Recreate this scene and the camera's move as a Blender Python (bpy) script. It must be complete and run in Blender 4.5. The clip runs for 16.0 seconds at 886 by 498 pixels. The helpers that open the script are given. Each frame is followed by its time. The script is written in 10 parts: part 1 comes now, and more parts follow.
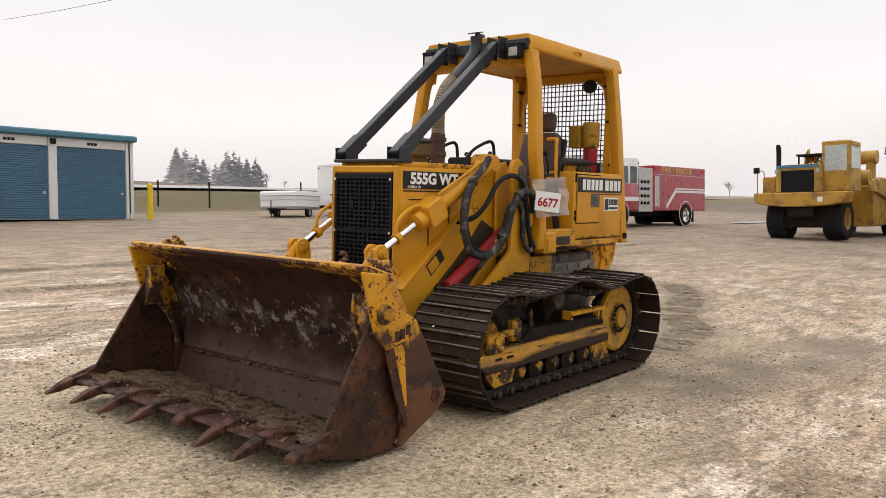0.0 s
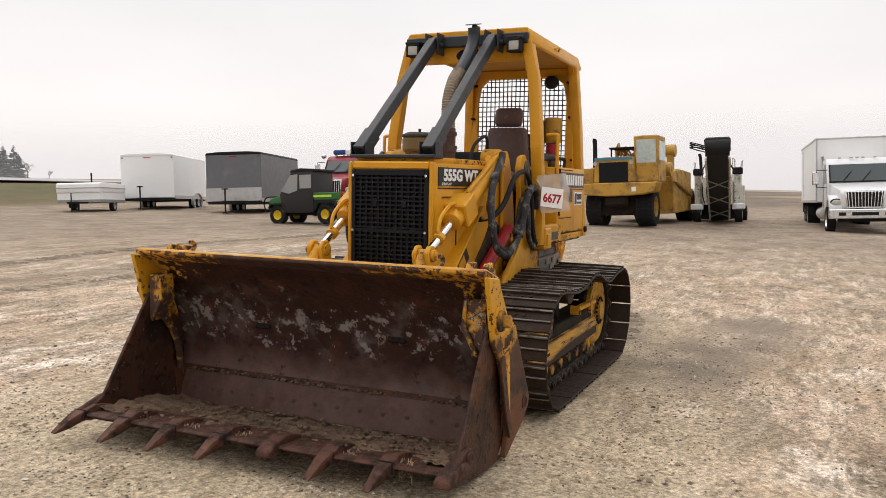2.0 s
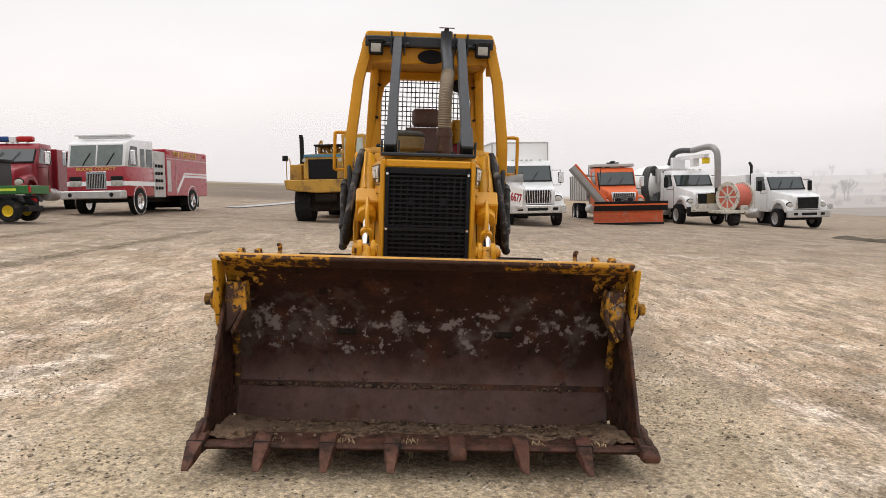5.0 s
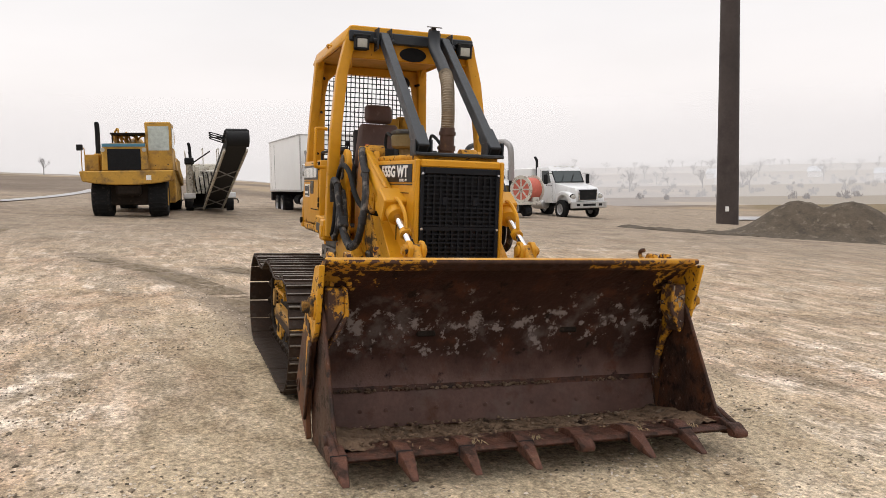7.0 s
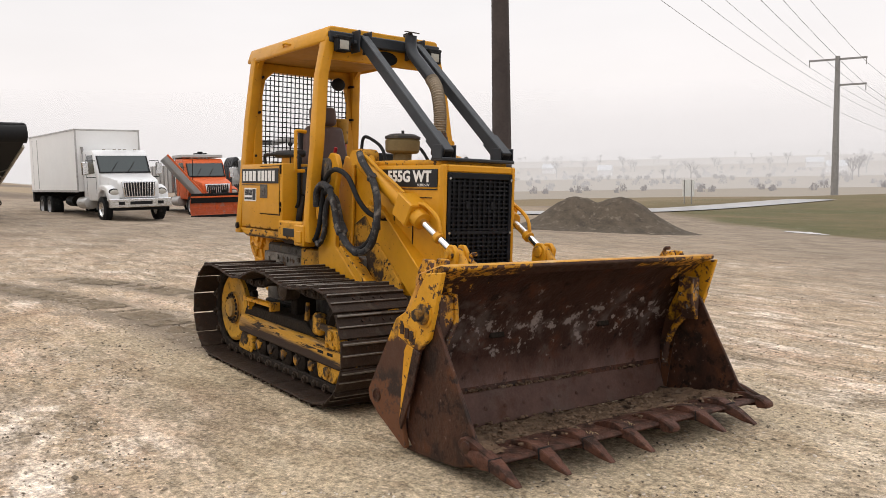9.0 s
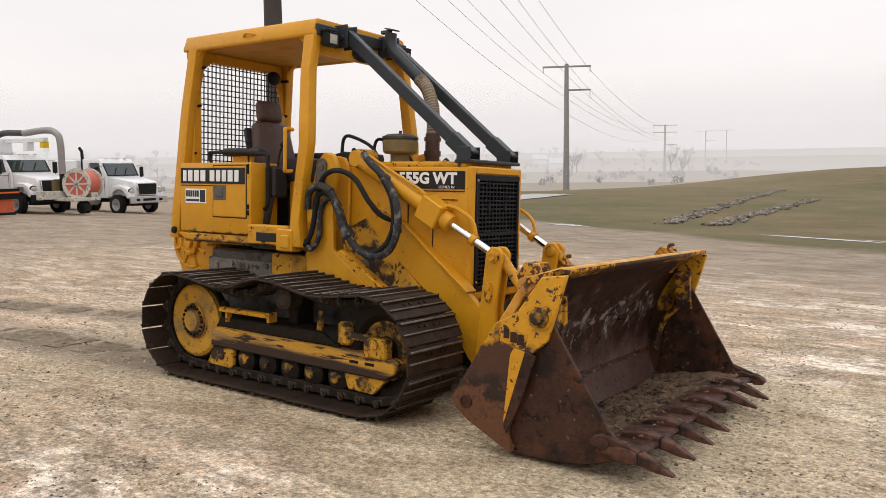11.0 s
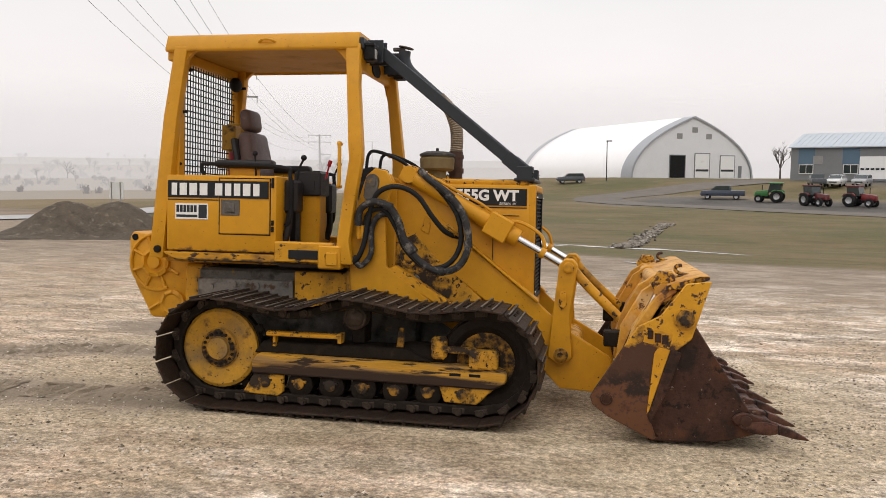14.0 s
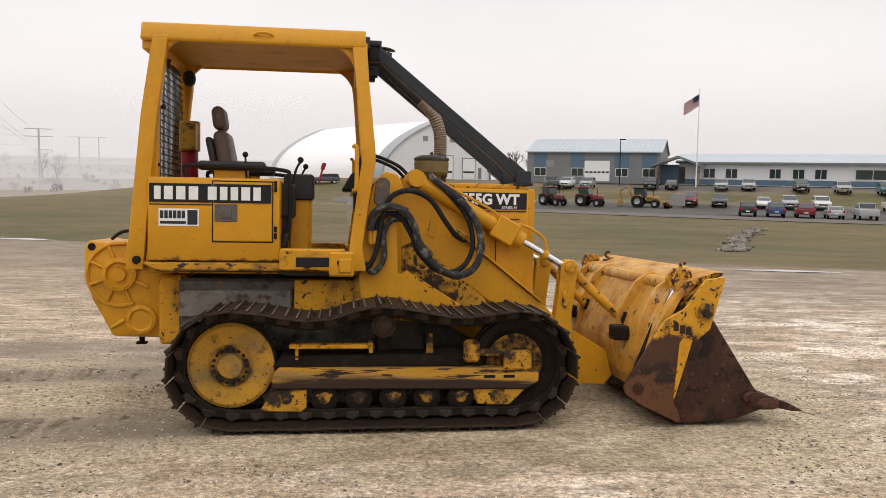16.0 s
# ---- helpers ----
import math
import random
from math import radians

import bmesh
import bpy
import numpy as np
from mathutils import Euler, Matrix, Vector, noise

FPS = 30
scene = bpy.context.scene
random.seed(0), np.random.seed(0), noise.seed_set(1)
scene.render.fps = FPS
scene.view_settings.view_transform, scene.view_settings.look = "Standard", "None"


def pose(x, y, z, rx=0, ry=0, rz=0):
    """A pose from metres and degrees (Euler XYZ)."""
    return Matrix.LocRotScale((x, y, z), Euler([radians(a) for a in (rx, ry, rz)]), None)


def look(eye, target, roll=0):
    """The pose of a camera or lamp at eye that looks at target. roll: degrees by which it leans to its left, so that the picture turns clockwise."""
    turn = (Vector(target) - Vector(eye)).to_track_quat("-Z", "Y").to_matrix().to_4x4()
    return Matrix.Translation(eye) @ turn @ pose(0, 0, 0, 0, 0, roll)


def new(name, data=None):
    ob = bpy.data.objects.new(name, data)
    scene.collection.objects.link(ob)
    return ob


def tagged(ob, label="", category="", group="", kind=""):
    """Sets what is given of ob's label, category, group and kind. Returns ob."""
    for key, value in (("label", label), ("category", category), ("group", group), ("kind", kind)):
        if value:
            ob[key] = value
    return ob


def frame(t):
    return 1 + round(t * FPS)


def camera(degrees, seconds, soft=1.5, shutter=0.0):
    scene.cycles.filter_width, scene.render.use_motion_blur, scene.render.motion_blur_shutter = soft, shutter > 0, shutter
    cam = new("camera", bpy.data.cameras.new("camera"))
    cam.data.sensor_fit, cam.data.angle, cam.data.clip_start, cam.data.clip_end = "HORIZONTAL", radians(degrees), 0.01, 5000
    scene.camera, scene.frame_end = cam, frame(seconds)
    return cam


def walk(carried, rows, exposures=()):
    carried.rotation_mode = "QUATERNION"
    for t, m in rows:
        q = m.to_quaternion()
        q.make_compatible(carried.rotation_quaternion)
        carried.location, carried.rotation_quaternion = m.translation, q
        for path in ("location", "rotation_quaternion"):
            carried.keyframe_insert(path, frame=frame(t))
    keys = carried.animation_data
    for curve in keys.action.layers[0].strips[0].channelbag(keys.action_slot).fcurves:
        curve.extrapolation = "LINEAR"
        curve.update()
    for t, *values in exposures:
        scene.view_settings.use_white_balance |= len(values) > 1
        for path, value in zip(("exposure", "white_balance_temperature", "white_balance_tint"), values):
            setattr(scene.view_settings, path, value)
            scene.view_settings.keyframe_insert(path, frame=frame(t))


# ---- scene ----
cam = camera(57.8, 16.0, soft=0.7)
PATH = [
    (0, (5.666, 4.297, 1.27), (4.115, 3.037, 1.2), -0.5),
    (0.5, (5.893, 3.934, 1.306), (4.278, 2.757, 1.228), -0.7),
    (1, (6.021, 3.56, 1.289), (4.335, 2.488, 1.204), -0.9),
    (1.5, (6.169, 3.133, 1.329), (4.413, 2.18, 1.236), -1.3),
    (2, (6.389, 2.673, 1.356), (4.563, 1.863, 1.253), -1.2),
    (2.5, (6.53, 2.222, 1.347), (4.648, 1.556, 1.236), -1.2),
    (3, (6.673, 1.815, 1.375), (4.747, 1.29, 1.258), -1.2),
    (3.5, (6.918, 1.366, 1.411), (4.956, 0.994, 1.288), -1.3),
    (4, (7.058, 0.883, 1.384), (5.074, 0.666, 1.259), -1.4),
    (6.5, (6.958, -1.406, 1.532), (5.023, -0.923, 1.379), -0.6),
    (7, (6.777, -1.893, 1.531), (4.887, -1.26, 1.367), -0.9),
    (7.5, (6.637, -2.351, 1.56), (4.799, -1.58, 1.388), -1.0),
    (8, (6.49, -2.787, 1.61), (4.712, -1.888, 1.432), -1.2),
    (8.5, (6.237, -3.199, 1.604), (4.533, -2.167, 1.423), -1.2),
    (9, (5.994, -3.647, 1.621), (4.382, -2.476, 1.439), -1.1),
    (11.5, (4.138, -5.337, 1.71), (3.091, -3.645, 1.508), -0.5),
    (12, (3.754, -5.644, 1.712), (2.822, -3.885, 1.519), -0.2),
    (12.5, (3.375, -5.925, 1.762), (2.557, -4.11, 1.574), -0.1),
    (13, (2.886, -6.146, 1.778), (2.198, -4.277, 1.59), -0.0),
    (13.5, (2.392, -6.349, 1.768), (1.847, -4.434, 1.579), 0.1),
    (14, (1.874, -6.455, 1.79), (1.491, -4.502, 1.601), 0.3),
    (14.5, (1.362, -6.497, 1.809), (1.139, -4.518, 1.623), 0.5),
    (15, (0.87, -6.549, 1.798), (0.802, -4.559, 1.612), 0.6),
    (15.5, (0.368, -6.547, 1.789), (0.461, -4.557, 1.607), 0.7),
    (16, (-0.139, -6.546, 1.803), (0.111, -4.57, 1.62), 0.8),
]
walk(cam, [(t, look(eye, target, roll)) for t, eye, target, roll in PATH], exposures=[(0, 0.0), (9, 0.0), (12, -0.05), (16, -0.08)])

# ---- light ----
SUN_EL, SUN_AZ = 66.0, 205.0
world = bpy.data.worlds.new("overcast_sky")
scene.world = world
world.use_nodes = True
wt = world.node_tree
for n in list(wt.nodes):
    wt.nodes.remove(n)
w_out = wt.nodes.new("ShaderNodeOutputWorld")
w_bg = wt.nodes.new("ShaderNodeBackground")
w_sky = wt.nodes.new("ShaderNodeTexSky")
w_sky.sky_type = "NISHITA"
w_sky.sun_disc = False
w_sky.sun_elevation = radians(SUN_EL)
w_sky.sun_rotation = radians(SUN_AZ)
w_sky.air_density, w_sky.dust_density, w_sky.ozone_density = 2.0, 8.0, 1.0
w_co = wt.nodes.new("ShaderNodeTexCoord")
w_sep = wt.nodes.new("ShaderNodeSeparateXYZ")
wt.links.new(w_co.outputs["Generated"], w_sep.inputs[0])
w_ramp = wt.nodes.new("ShaderNodeValToRGB")
w_ramp.color_ramp.elements[0].position = 0.0
w_ramp.color_ramp.elements[0].color = (0.92, 0.87, 0.865, 1)
w_ramp.color_ramp.elements[1].position = 1.0
w_ramp.color_ramp.elements[1].color = (0.98, 0.97, 0.98, 1)
e = w_ramp.color_ramp.elements.new(0.12)
e.color = (0.93, 0.885, 0.88, 1)
e = w_ramp.color_ramp.elements.new(0.3)
e.color = (0.82, 0.805, 0.82, 1)
wt.links.new(w_sep.outputs["Z"], w_ramp.inputs[0])
w_map = wt.nodes.new("ShaderNodeMapping")
w_map.inputs["Scale"].default_value = (1.0, 1.0, 3.2)
wt.links.new(w_co.outputs["Generated"], w_map.inputs[0])
w_noise = wt.nodes.new("ShaderNodeTexNoise")
w_noise.inputs["Scale"].default_value = 1.7
w_noise.inputs["Detail"].default_value = 5
wt.links.new(w_map.outputs[0], w_noise.inputs["Vector"])
w_cloud = wt.nodes.new("ShaderNodeMapRange")
w_cloud.inputs["From Min"].default_value = 0.3
w_cloud.inputs["From Max"].default_value = 0.72
w_cloud.inputs["To Min"].default_value = 0.93
w_cloud.inputs["To Max"].default_value = 1.06
wt.links.new(w_noise.outputs[0], w_cloud.inputs[0])
w_mul = wt.nodes.new("ShaderNodeMix")
w_mul.data_type, w_mul.blend_type = "RGBA", "MULTIPLY"
w_mul.inputs["Factor"].default_value = 1.0
wt.links.new(w_ramp.outputs[0], w_mul.inputs["A"])
wt.links.new(w_cloud.outputs[0], w_mul.inputs["B"])
w_sk = wt.nodes.new("ShaderNodeMix")
w_sk.data_type, w_sk.blend_type = "RGBA", "MULTIPLY"
w_sk.inputs["Factor"].default_value = 1.0
w_sk.inputs["B"].default_value = (0.1, 0.1, 0.1, 1)
wt.links.new(w_sky.outputs[0], w_sk.inputs["A"])
w_mix = wt.nodes.new("ShaderNodeMix")
w_mix.data_type = "RGBA"
w_mix.inputs["Factor"].default_value = 0.9
wt.links.new(w_sk.outputs["Result"], w_mix.inputs["A"])
wt.links.new(w_mul.outputs["Result"], w_mix.inputs["B"])
# an overcast sky is brightest overhead
w_zen = wt.nodes.new("ShaderNodeMapRange")
w_zen.inputs["From Min"].default_value = 0.30
w_zen.inputs["From Max"].default_value = 0.85
w_zen.inputs["To Min"].default_value = 1.0
w_zen.inputs["To Max"].default_value = 1.45
wt.links.new(w_sep.outputs["Z"], w_zen.inputs[0])
w_top = wt.nodes.new("ShaderNodeMix")
w_top.data_type, w_top.blend_type = "RGBA", "MULTIPLY"
w_top.inputs["Factor"].default_value = 1.0
wt.links.new(w_mix.outputs["Result"], w_top.inputs["A"])
wt.links.new(w_zen.outputs[0], w_top.inputs["B"])
wt.links.new(w_top.outputs["Result"], w_bg.inputs["Color"])
w_bg.inputs["Strength"].default_value = 1.155
wt.links.new(w_bg.outputs[0], w_out.inputs[0])

sun_data = bpy.data.lights.new("sun", "SUN")
sun_data.energy, sun_data.angle, sun_data.color = 0.45, radians(70), (1.0, 0.96, 0.9)
sun = new("sun", sun_data)
_el, _az = radians(SUN_EL), radians(SUN_AZ)
sun.matrix_world = look((0, 0, 60), (-50 * math.cos(_el) * math.sin(_az), -50 * math.cos(_el) * math.cos(_az), 60 - 50 * math.sin(_el)))
scene.view_settings.exposure = 0.0


# ---- materials ----
def M(name, col, rough=0.6, metal=0.0, var=0.12, scale=6.0, layers=(), bump=0.0, bscale=80.0, rnd=0.0, alpha=1.0, spec=0.3, coat=0.0, stretch=None):
    """A principled material with two scales of tone. layers: (colour, scale, low, high, rough, axis, from, to): stains,
    wear and painted light, bound to a stretch of an axis where given.
    """
    m = bpy.data.materials.new(name)
    m.use_nodes = True
    nt = m.node_tree
    b = nt.nodes["Principled BSDF"]
    b.inputs["Metallic"].default_value = metal
    b.inputs["Specular IOR Level"].default_value = spec
    b.inputs["Coat Weight"].default_value = coat
    co = nt.nodes.new("ShaderNodeTexCoord").outputs["Object"]
    L = nt.links.new

    def noise_of(s, det=6, w=0.0):
        n = nt.nodes.new("ShaderNodeTexNoise")
        n.inputs["Scale"].default_value = s
        n.inputs["Detail"].default_value = det
        n.inputs["Roughness"].default_value = 0.62
        if w or stretch:
            mp = nt.nodes.new("ShaderNodeMapping")
            mp.inputs["Scale"].default_value = stretch or (1, 1, 1)
            mp.inputs["Location"].default_value = (w, w * 0.7, -w)
            L(co, mp.inputs[0])
            L(mp.outputs[0], n.inputs["Vector"])
        else:
            L(co, n.inputs["Vector"])
        return n.outputs[0]

    def remap(v, a, c, d=0.0, e2=1.0):
        r = nt.nodes.new("ShaderNodeMapRange")
        for k, x in zip(("From Min", "From Max", "To Min", "To Max"), (a, c, d, e2)):
            r.inputs[k].default_value = x
        L(v, r.inputs[0])
        return r.outputs[0]

    def math_of(op, a, c):
        r = nt.nodes.new("ShaderNodeMath")
        r.operation = op
        for i, x in enumerate((a, c)):
            if isinstance(x, (int, float)):
                r.inputs[i].default_value = x
            else:
                L(x, r.inputs[i])
        return r.outputs[0]

    def mix(f, a, c, how="MIX"):
        r = nt.nodes.new("ShaderNodeMix")
        r.data_type, r.blend_type = "RGBA", how
        for k, x in (("Factor", f), ("A", a), ("B", c)):
            if isinstance(x, (int, float)):
                r.inputs[k].default_value = x
            elif isinstance(x, tuple):
                r.inputs[k].default_value = (*x[:3], 1)
            else:
                L(x, r.inputs[k])
        return r.outputs["Result"]

    tone = math_of("MULTIPLY", remap(noise_of(scale), 0.25, 0.75, 1 - var, 1 + var), remap(noise_of(scale * 9, 4, 3.1), 0.25, 0.75, 1 - var * 0.6, 1 + var * 0.6))
    if rnd:
        info = nt.nodes.new("ShaderNodeObjectInfo")
        tone = math_of("MULTIPLY", tone, remap(info.outputs["Random"], 0, 1, 1 - rnd, 1 + rnd))
    colour = mix(1.0, tuple(col), tone, "MULTIPLY")
    rgh = None
    for i, la in enumerate(layers):
        c2, s2, lo, hi, r2 = la[:5]
        v = noise_of(s2, 8, 7.3 * (i + 1))
        if len(la) > 5:
            sp = nt.nodes.new("ShaderNodeSeparateXYZ")
            L(co, sp.inputs[0])
            ax = sp.outputs["XYZ".index(la[5][-1])]
            if len(la[5]) > 1:
                # strongest about the place la[6], gone la[7] away from it
                g = remap(math_of("ABSOLUTE", math_of("SUBTRACT", ax, la[6]), 0.0), 0.0, la[7], 0.0, -0.5)
            else:
                g = remap(ax, la[6], la[7], -0.5, 0.5)
            v = math_of("ADD", v, g)
            if len(la) > 8:
                v = math_of("ADD", v, remap(sp.outputs["XYZ".index(la[8])], la[9], la[10], -0.5, 0.0))
        k = remap(v, lo, hi)
        colour = mix(k, colour, tuple(c2))
        rgh = mix(k, rgh if rgh else (rough,) * 3, (r2,) * 3)
    L(colour, b.inputs["Base Color"])
    rn = remap(noise_of(scale * 2.3, 4, 1.7), 0.3, 0.7, -0.07, 0.07)
    if rgh:
        L(math_of("ADD", rgh, rn), b.inputs["Roughness"])
    else:
        L(math_of("ADD", rn, rough), b.inputs["Roughness"])
    if bump:
        bp = nt.nodes.new("ShaderNodeBump")
        bp.inputs["Strength"].default_value = bump
        bp.inputs["Distance"].default_value = 0.02
        L(math_of("ADD", noise_of(bscale, 6, 2.2), noise_of(bscale / 7, 3, 5.5)), bp.inputs["Height"])
        L(bp.outputs[0], b.inputs["Normal"])
    if alpha < 1:
        b.inputs["Alpha"].default_value = alpha
    return m


RUST = (0.075, 0.035, 0.022)
DIRT = (0.085, 0.07, 0.052)
YEL = (0.585, 0.272, 0.011)
m_yellow = M("yellow_paint", YEL, 0.42, var=0.10, scale=1.6, layers=[((0.36, 0.165, 0.014), 2.4, 0.56, 0.80, 0.6), (DIRT, 6, 0.68, 0.84, 0.85), ((0.07, 0.035, 0.02), 46, 0.665, 0.69, 0.8)], bump=0.05, bscale=40)
m_yellow_worn = M("worn_yellow_paint", YEL, 0.5, var=0.14, scale=4, layers=[((0.16, 0.085, 0.025), 5, 0.50, 0.70, 0.85), ((0.05, 0.03, 0.02), 20, 0.575, 0.61, 0.85)], bump=0.15, bscale=45)
m_drive = M("dusty_yellow_drive_paint", (0.50, 0.255, 0.022), 0.6, var=0.2, scale=5, layers=[((0.24, 0.155, 0.065), 4, 0.45, 0.68, 0.85), ((0.16, 0.09, 0.03), 9, 0.58, 0.70, 0.85), ((0.05, 0.03, 0.02), 40, 0.60, 0.65, 0.85)], bump=0.25, bscale=45)
m_caked = M("caked_dirty_yellow", (0.40, 0.19, 0.02), 0.75, var=0.2, scale=8, layers=[((0.035, 0.025, 0.018), 9, 0.40, 0.53, 0.9)], bump=0.35, bscale=45)
m_yellow_dirty = M("grimy_yellow_paint", (0.55, 0.27, 0.02), 0.6, var=0.2, scale=5, layers=[((0.045, 0.030, 0.02), 8, 0.47, 0.58, 0.9), ((0.03, 0.02, 0.015), 30, 0.57, 0.62, 0.9)], bump=0.25, bscale=50)
m_bucket = M("bucket_rusted_steel", (0.050, 0.021, 0.0125), 0.5, 0.1, var=0.45, scale=4, layers=[((0.098, 0.037, 0.016), 3.5, 0.50, 0.66, 0.7), ((0.019, 0.0105, 0.0075), 5, 0.50, 0.62, 0.6), ((0.018, 0.010, 0.0075), 16, 0.55, 0.63, 0.7), ((0.17, 0.12, 0.098), 26, 0.64, 0.67, 0.8), ((0.5, 0.26, 0.03), 12, 0.78, 0.9, 0.5, "Z", 0.40, 1.20)], bump=0.3, bscale=45, spec=0.25)
# first layer paints the lower moldboard lighter, as the sky's sheen on it
m_bucket_in = M("bucket_inner_steel", (0.036, 0.0155, 0.0105), 0.5, 0.05, spec=0.2, var=0.35, scale=3, layers=[((0.125, 0.072, 0.059), 2.6, 0.42, 0.74, 0.42, "Z", 0.80, 0.12), ((0.085, 0.032, 0.017), 6, 0.54, 0.72, 0.6), ((0.014, 0.008, 0.006), 9, 0.60, 0.68, 0.6), ((0.10, 0.076, 0.068), 4, 0.47, 0.60, 0.8, "tZ", 0.64, 1.0), ((0.235, 0.195, 0.178), 9, 0.525, 0.585, 0.85, "tZ", 0.68, 1.0), ((0.235, 0.195, 0.178), 16, 0.56, 0.60, 0.85, "tZ", 0.66, 1.0), ((0.46, 0.23, 0.03), 16, 0.50, 0.55, 0.5, "Y", 0.1, 2.0, "Z", 0.50, 0.95), ((0.46, 0.23, 0.03), 16, 0.50, 0.55, 0.5, "Y", -0.1, -2.0, "Z", 0.50, 0.95)], bump=0.3, bscale=40)
m_bucket_yel = M("bucket_yellow_paint", (0.53, 0.25, 0.015), 0.5, var=0.18, scale=6, layers=[((0.25, 0.09, 0.025), 8, 0.54, 0.72, 0.7), ((0.055, 0.027, 0.018), 10, 0.13, 0.19, 0.6, "tY", 0.0, 0.90), (RUST, 24, 0.50, 0.54, 0.7), ((0.045, 0.022, 0.015), 13, 0.52, 0.57, 0.7)], bump=0.15, bscale=50)
m_gusset = M("rust_speckled_yellow_paint", (0.50, 0.235, 0.015), 0.5, var=0.18, scale=6, layers=[((0.06, 0.03, 0.02), 9, 0.42, 0.52, 0.7), ((0.05, 0.025, 0.018), 30, 0.52, 0.56, 0.7), ((0.22, 0.2, 0.17), 22, 0.60, 0.64, 0.8)], bump=0.2, bscale=50)
m_side_yel = M("bucket_end_plate_paint", (0.57, 0.275, 0.014), 0.45, var=0.14, scale=5, layers=[((0.066, 0.027, 0.0145), 6, 0.36, 0.46, 0.6, "Z", 1.02, 0.22), ((0.05, 0.022, 0.014), 10, 0.44, 0.56, 0.6, "Z", 0.72, 0.12), ((0.024, 0.013, 0.009), 5, 0.70, 0.86, 0.65, "Z", 1.0, 0.25), ((0.12, 0.047, 0.02), 9, 0.80, 0.90, 0.7, "Z", 1.0, 0.25), ((0.07, 0.035, 0.022), 30, 0.57, 0.61, 0.7)], bump=0.15, bscale=50)
m_tooth = M("tooth_steel", (0.082, 0.034, 0.0215), 0.55, 0.15, var=0.35, scale=14, layers=[((0.03, 0.016, 0.011), 12, 0.48, 0.62, 0.8), ((0.17, 0.085, 0.052), 9, 0.60, 0.75, 0.45)], bump=0.4, bscale=60, rnd=0.2, spec=0.25)
m_frame = M("scraped_track_frame_paint", (0.54, 0.275, 0.028), 0.55, var=0.25, scale=14, layers=[((0.33, 0.19, 0.07), 18, 0.46, 0.60, 0.65), ((0.10, 0.055, 0.026), 9, 0.53, 0.62, 0.8), ((0.035, 0.022, 0.014), 28, 0.545, 0.585, 0.85), ((0.042, 0.025, 0.017), 8, 0.40, 0.56, 0.9, "Z", 0.43, 0.22)], bump=0.3, bscale=40, stretch=(0.10, 1.0, 1.0))
m_back = M("bucket_back_paint", (0.55, 0.27, 0.035), 0.5, var=0.2, scale=4, layers=[((0.36, 0.15, 0.035), 4.5, 0.48, 0.68, 0.7), ((0.62, 0.42, 0.2), 3.5, 0.56, 0.72, 0.6), ((0.12, 0.06, 0.03), 14, 0.60, 0.66, 0.75)], bump=0.15, bscale=50)
m_tank = M("yellow_tank_paint", YEL, 0.42, var=0.09, scale=1.6, layers=[((0.36, 0.165, 0.014), 2.4, 0.56, 0.80, 0.6), ((0.13, 0.06, 0.022), 9, 0.50, 0.60, 0.85, "Z", 1.24, 1.04), ((0.07, 0.035, 0.02), 46, 0.665, 0.69, 0.8)], bump=0.05, bscale=40)
m_sill = M("grimy_sill_paint", YEL, 0.55, var=0.15, scale=4, layers=[((0.15, 0.075, 0.03), 5, 0.48, 0.66, 0.85), ((0.045, 0.028, 0.018), 7, 0.44, 0.56, 0.9, "Z", 1.14, 0.98), ((0.05, 0.03, 0.02), 22, 0.575, 0.61, 0.85)], bump=0.15, bscale=45, stretch=(0.5, 1.0, 1.0))
m_strip = M("wear_strip_steel", (0.092, 0.049, 0.038), 0.55, 0.15, var=0.25, scale=5, layers=[((0.075, 0.034, 0.02), 8, 0.54, 0.7, 0.7), ((0.11, 0.075, 0.062), 3, 0.52, 0.70, 0.5)], bump=0.2, bscale=50, spec=0.2)
# yellow darkened for the shade under the canopy roof
m_roof_shade = M("shaded_roof_underside", (0.44, 0.215, 0.02), 0.6, var=0.12, scale=2, layers=[((0.25, 0.14, 0.03), 3, 0.52, 0.75, 0.8)])
m_rib = M("polished_grouser_steel", (0.17, 0.15, 0.13), 0.45, 0.6, var=0.25, scale=9, layers=[((0.06, 0.045, 0.035), 11, 0.5, 0.68, 0.8)], rnd=0.15)
m_engine = M("shaded_engine_bay", (0.055, 0.035, 0.02), 0.7, 0.1, var=0.35, scale=6, layers=[((0.02, 0.016, 0.013), 5, 0.48, 0.66, 0.85), ((0.3, 0.16, 0.03), 7, 0.64, 0.72, 0.7)], bump=0.3, spec=0.2)
m_track = M("track_shoe_steel", (0.033, 0.021, 0.015), 0.6, 0.25, var=0.3, scale=7, layers=[((0.085, 0.068, 0.052), 9, 0.56, 0.75, 0.9), ((0.07, 0.032, 0.018), 12, 0.58, 0.72, 0.75)], bump=0.3, bscale=60, rnd=0.2, spec=0.2)
m_chain = M("greasy_track_chain", (0.022, 0.016, 0.012), 0.65, 0.2, var=0.3, scale=10, layers=[((0.06, 0.047, 0.035), 9, 0.57, 0.77, 0.9)], bump=0.4, bscale=60, spec=0.15)
m_shoe_pin = M("worn_brown_link_steel", (0.06, 0.042, 0.03), 0.55, 0.3, var=0.3, scale=14, layers=[((0.14, 0.105, 0.075), 12, 0.55, 0.7, 0.7)], bump=0.3, bscale=60, rnd=0.2)
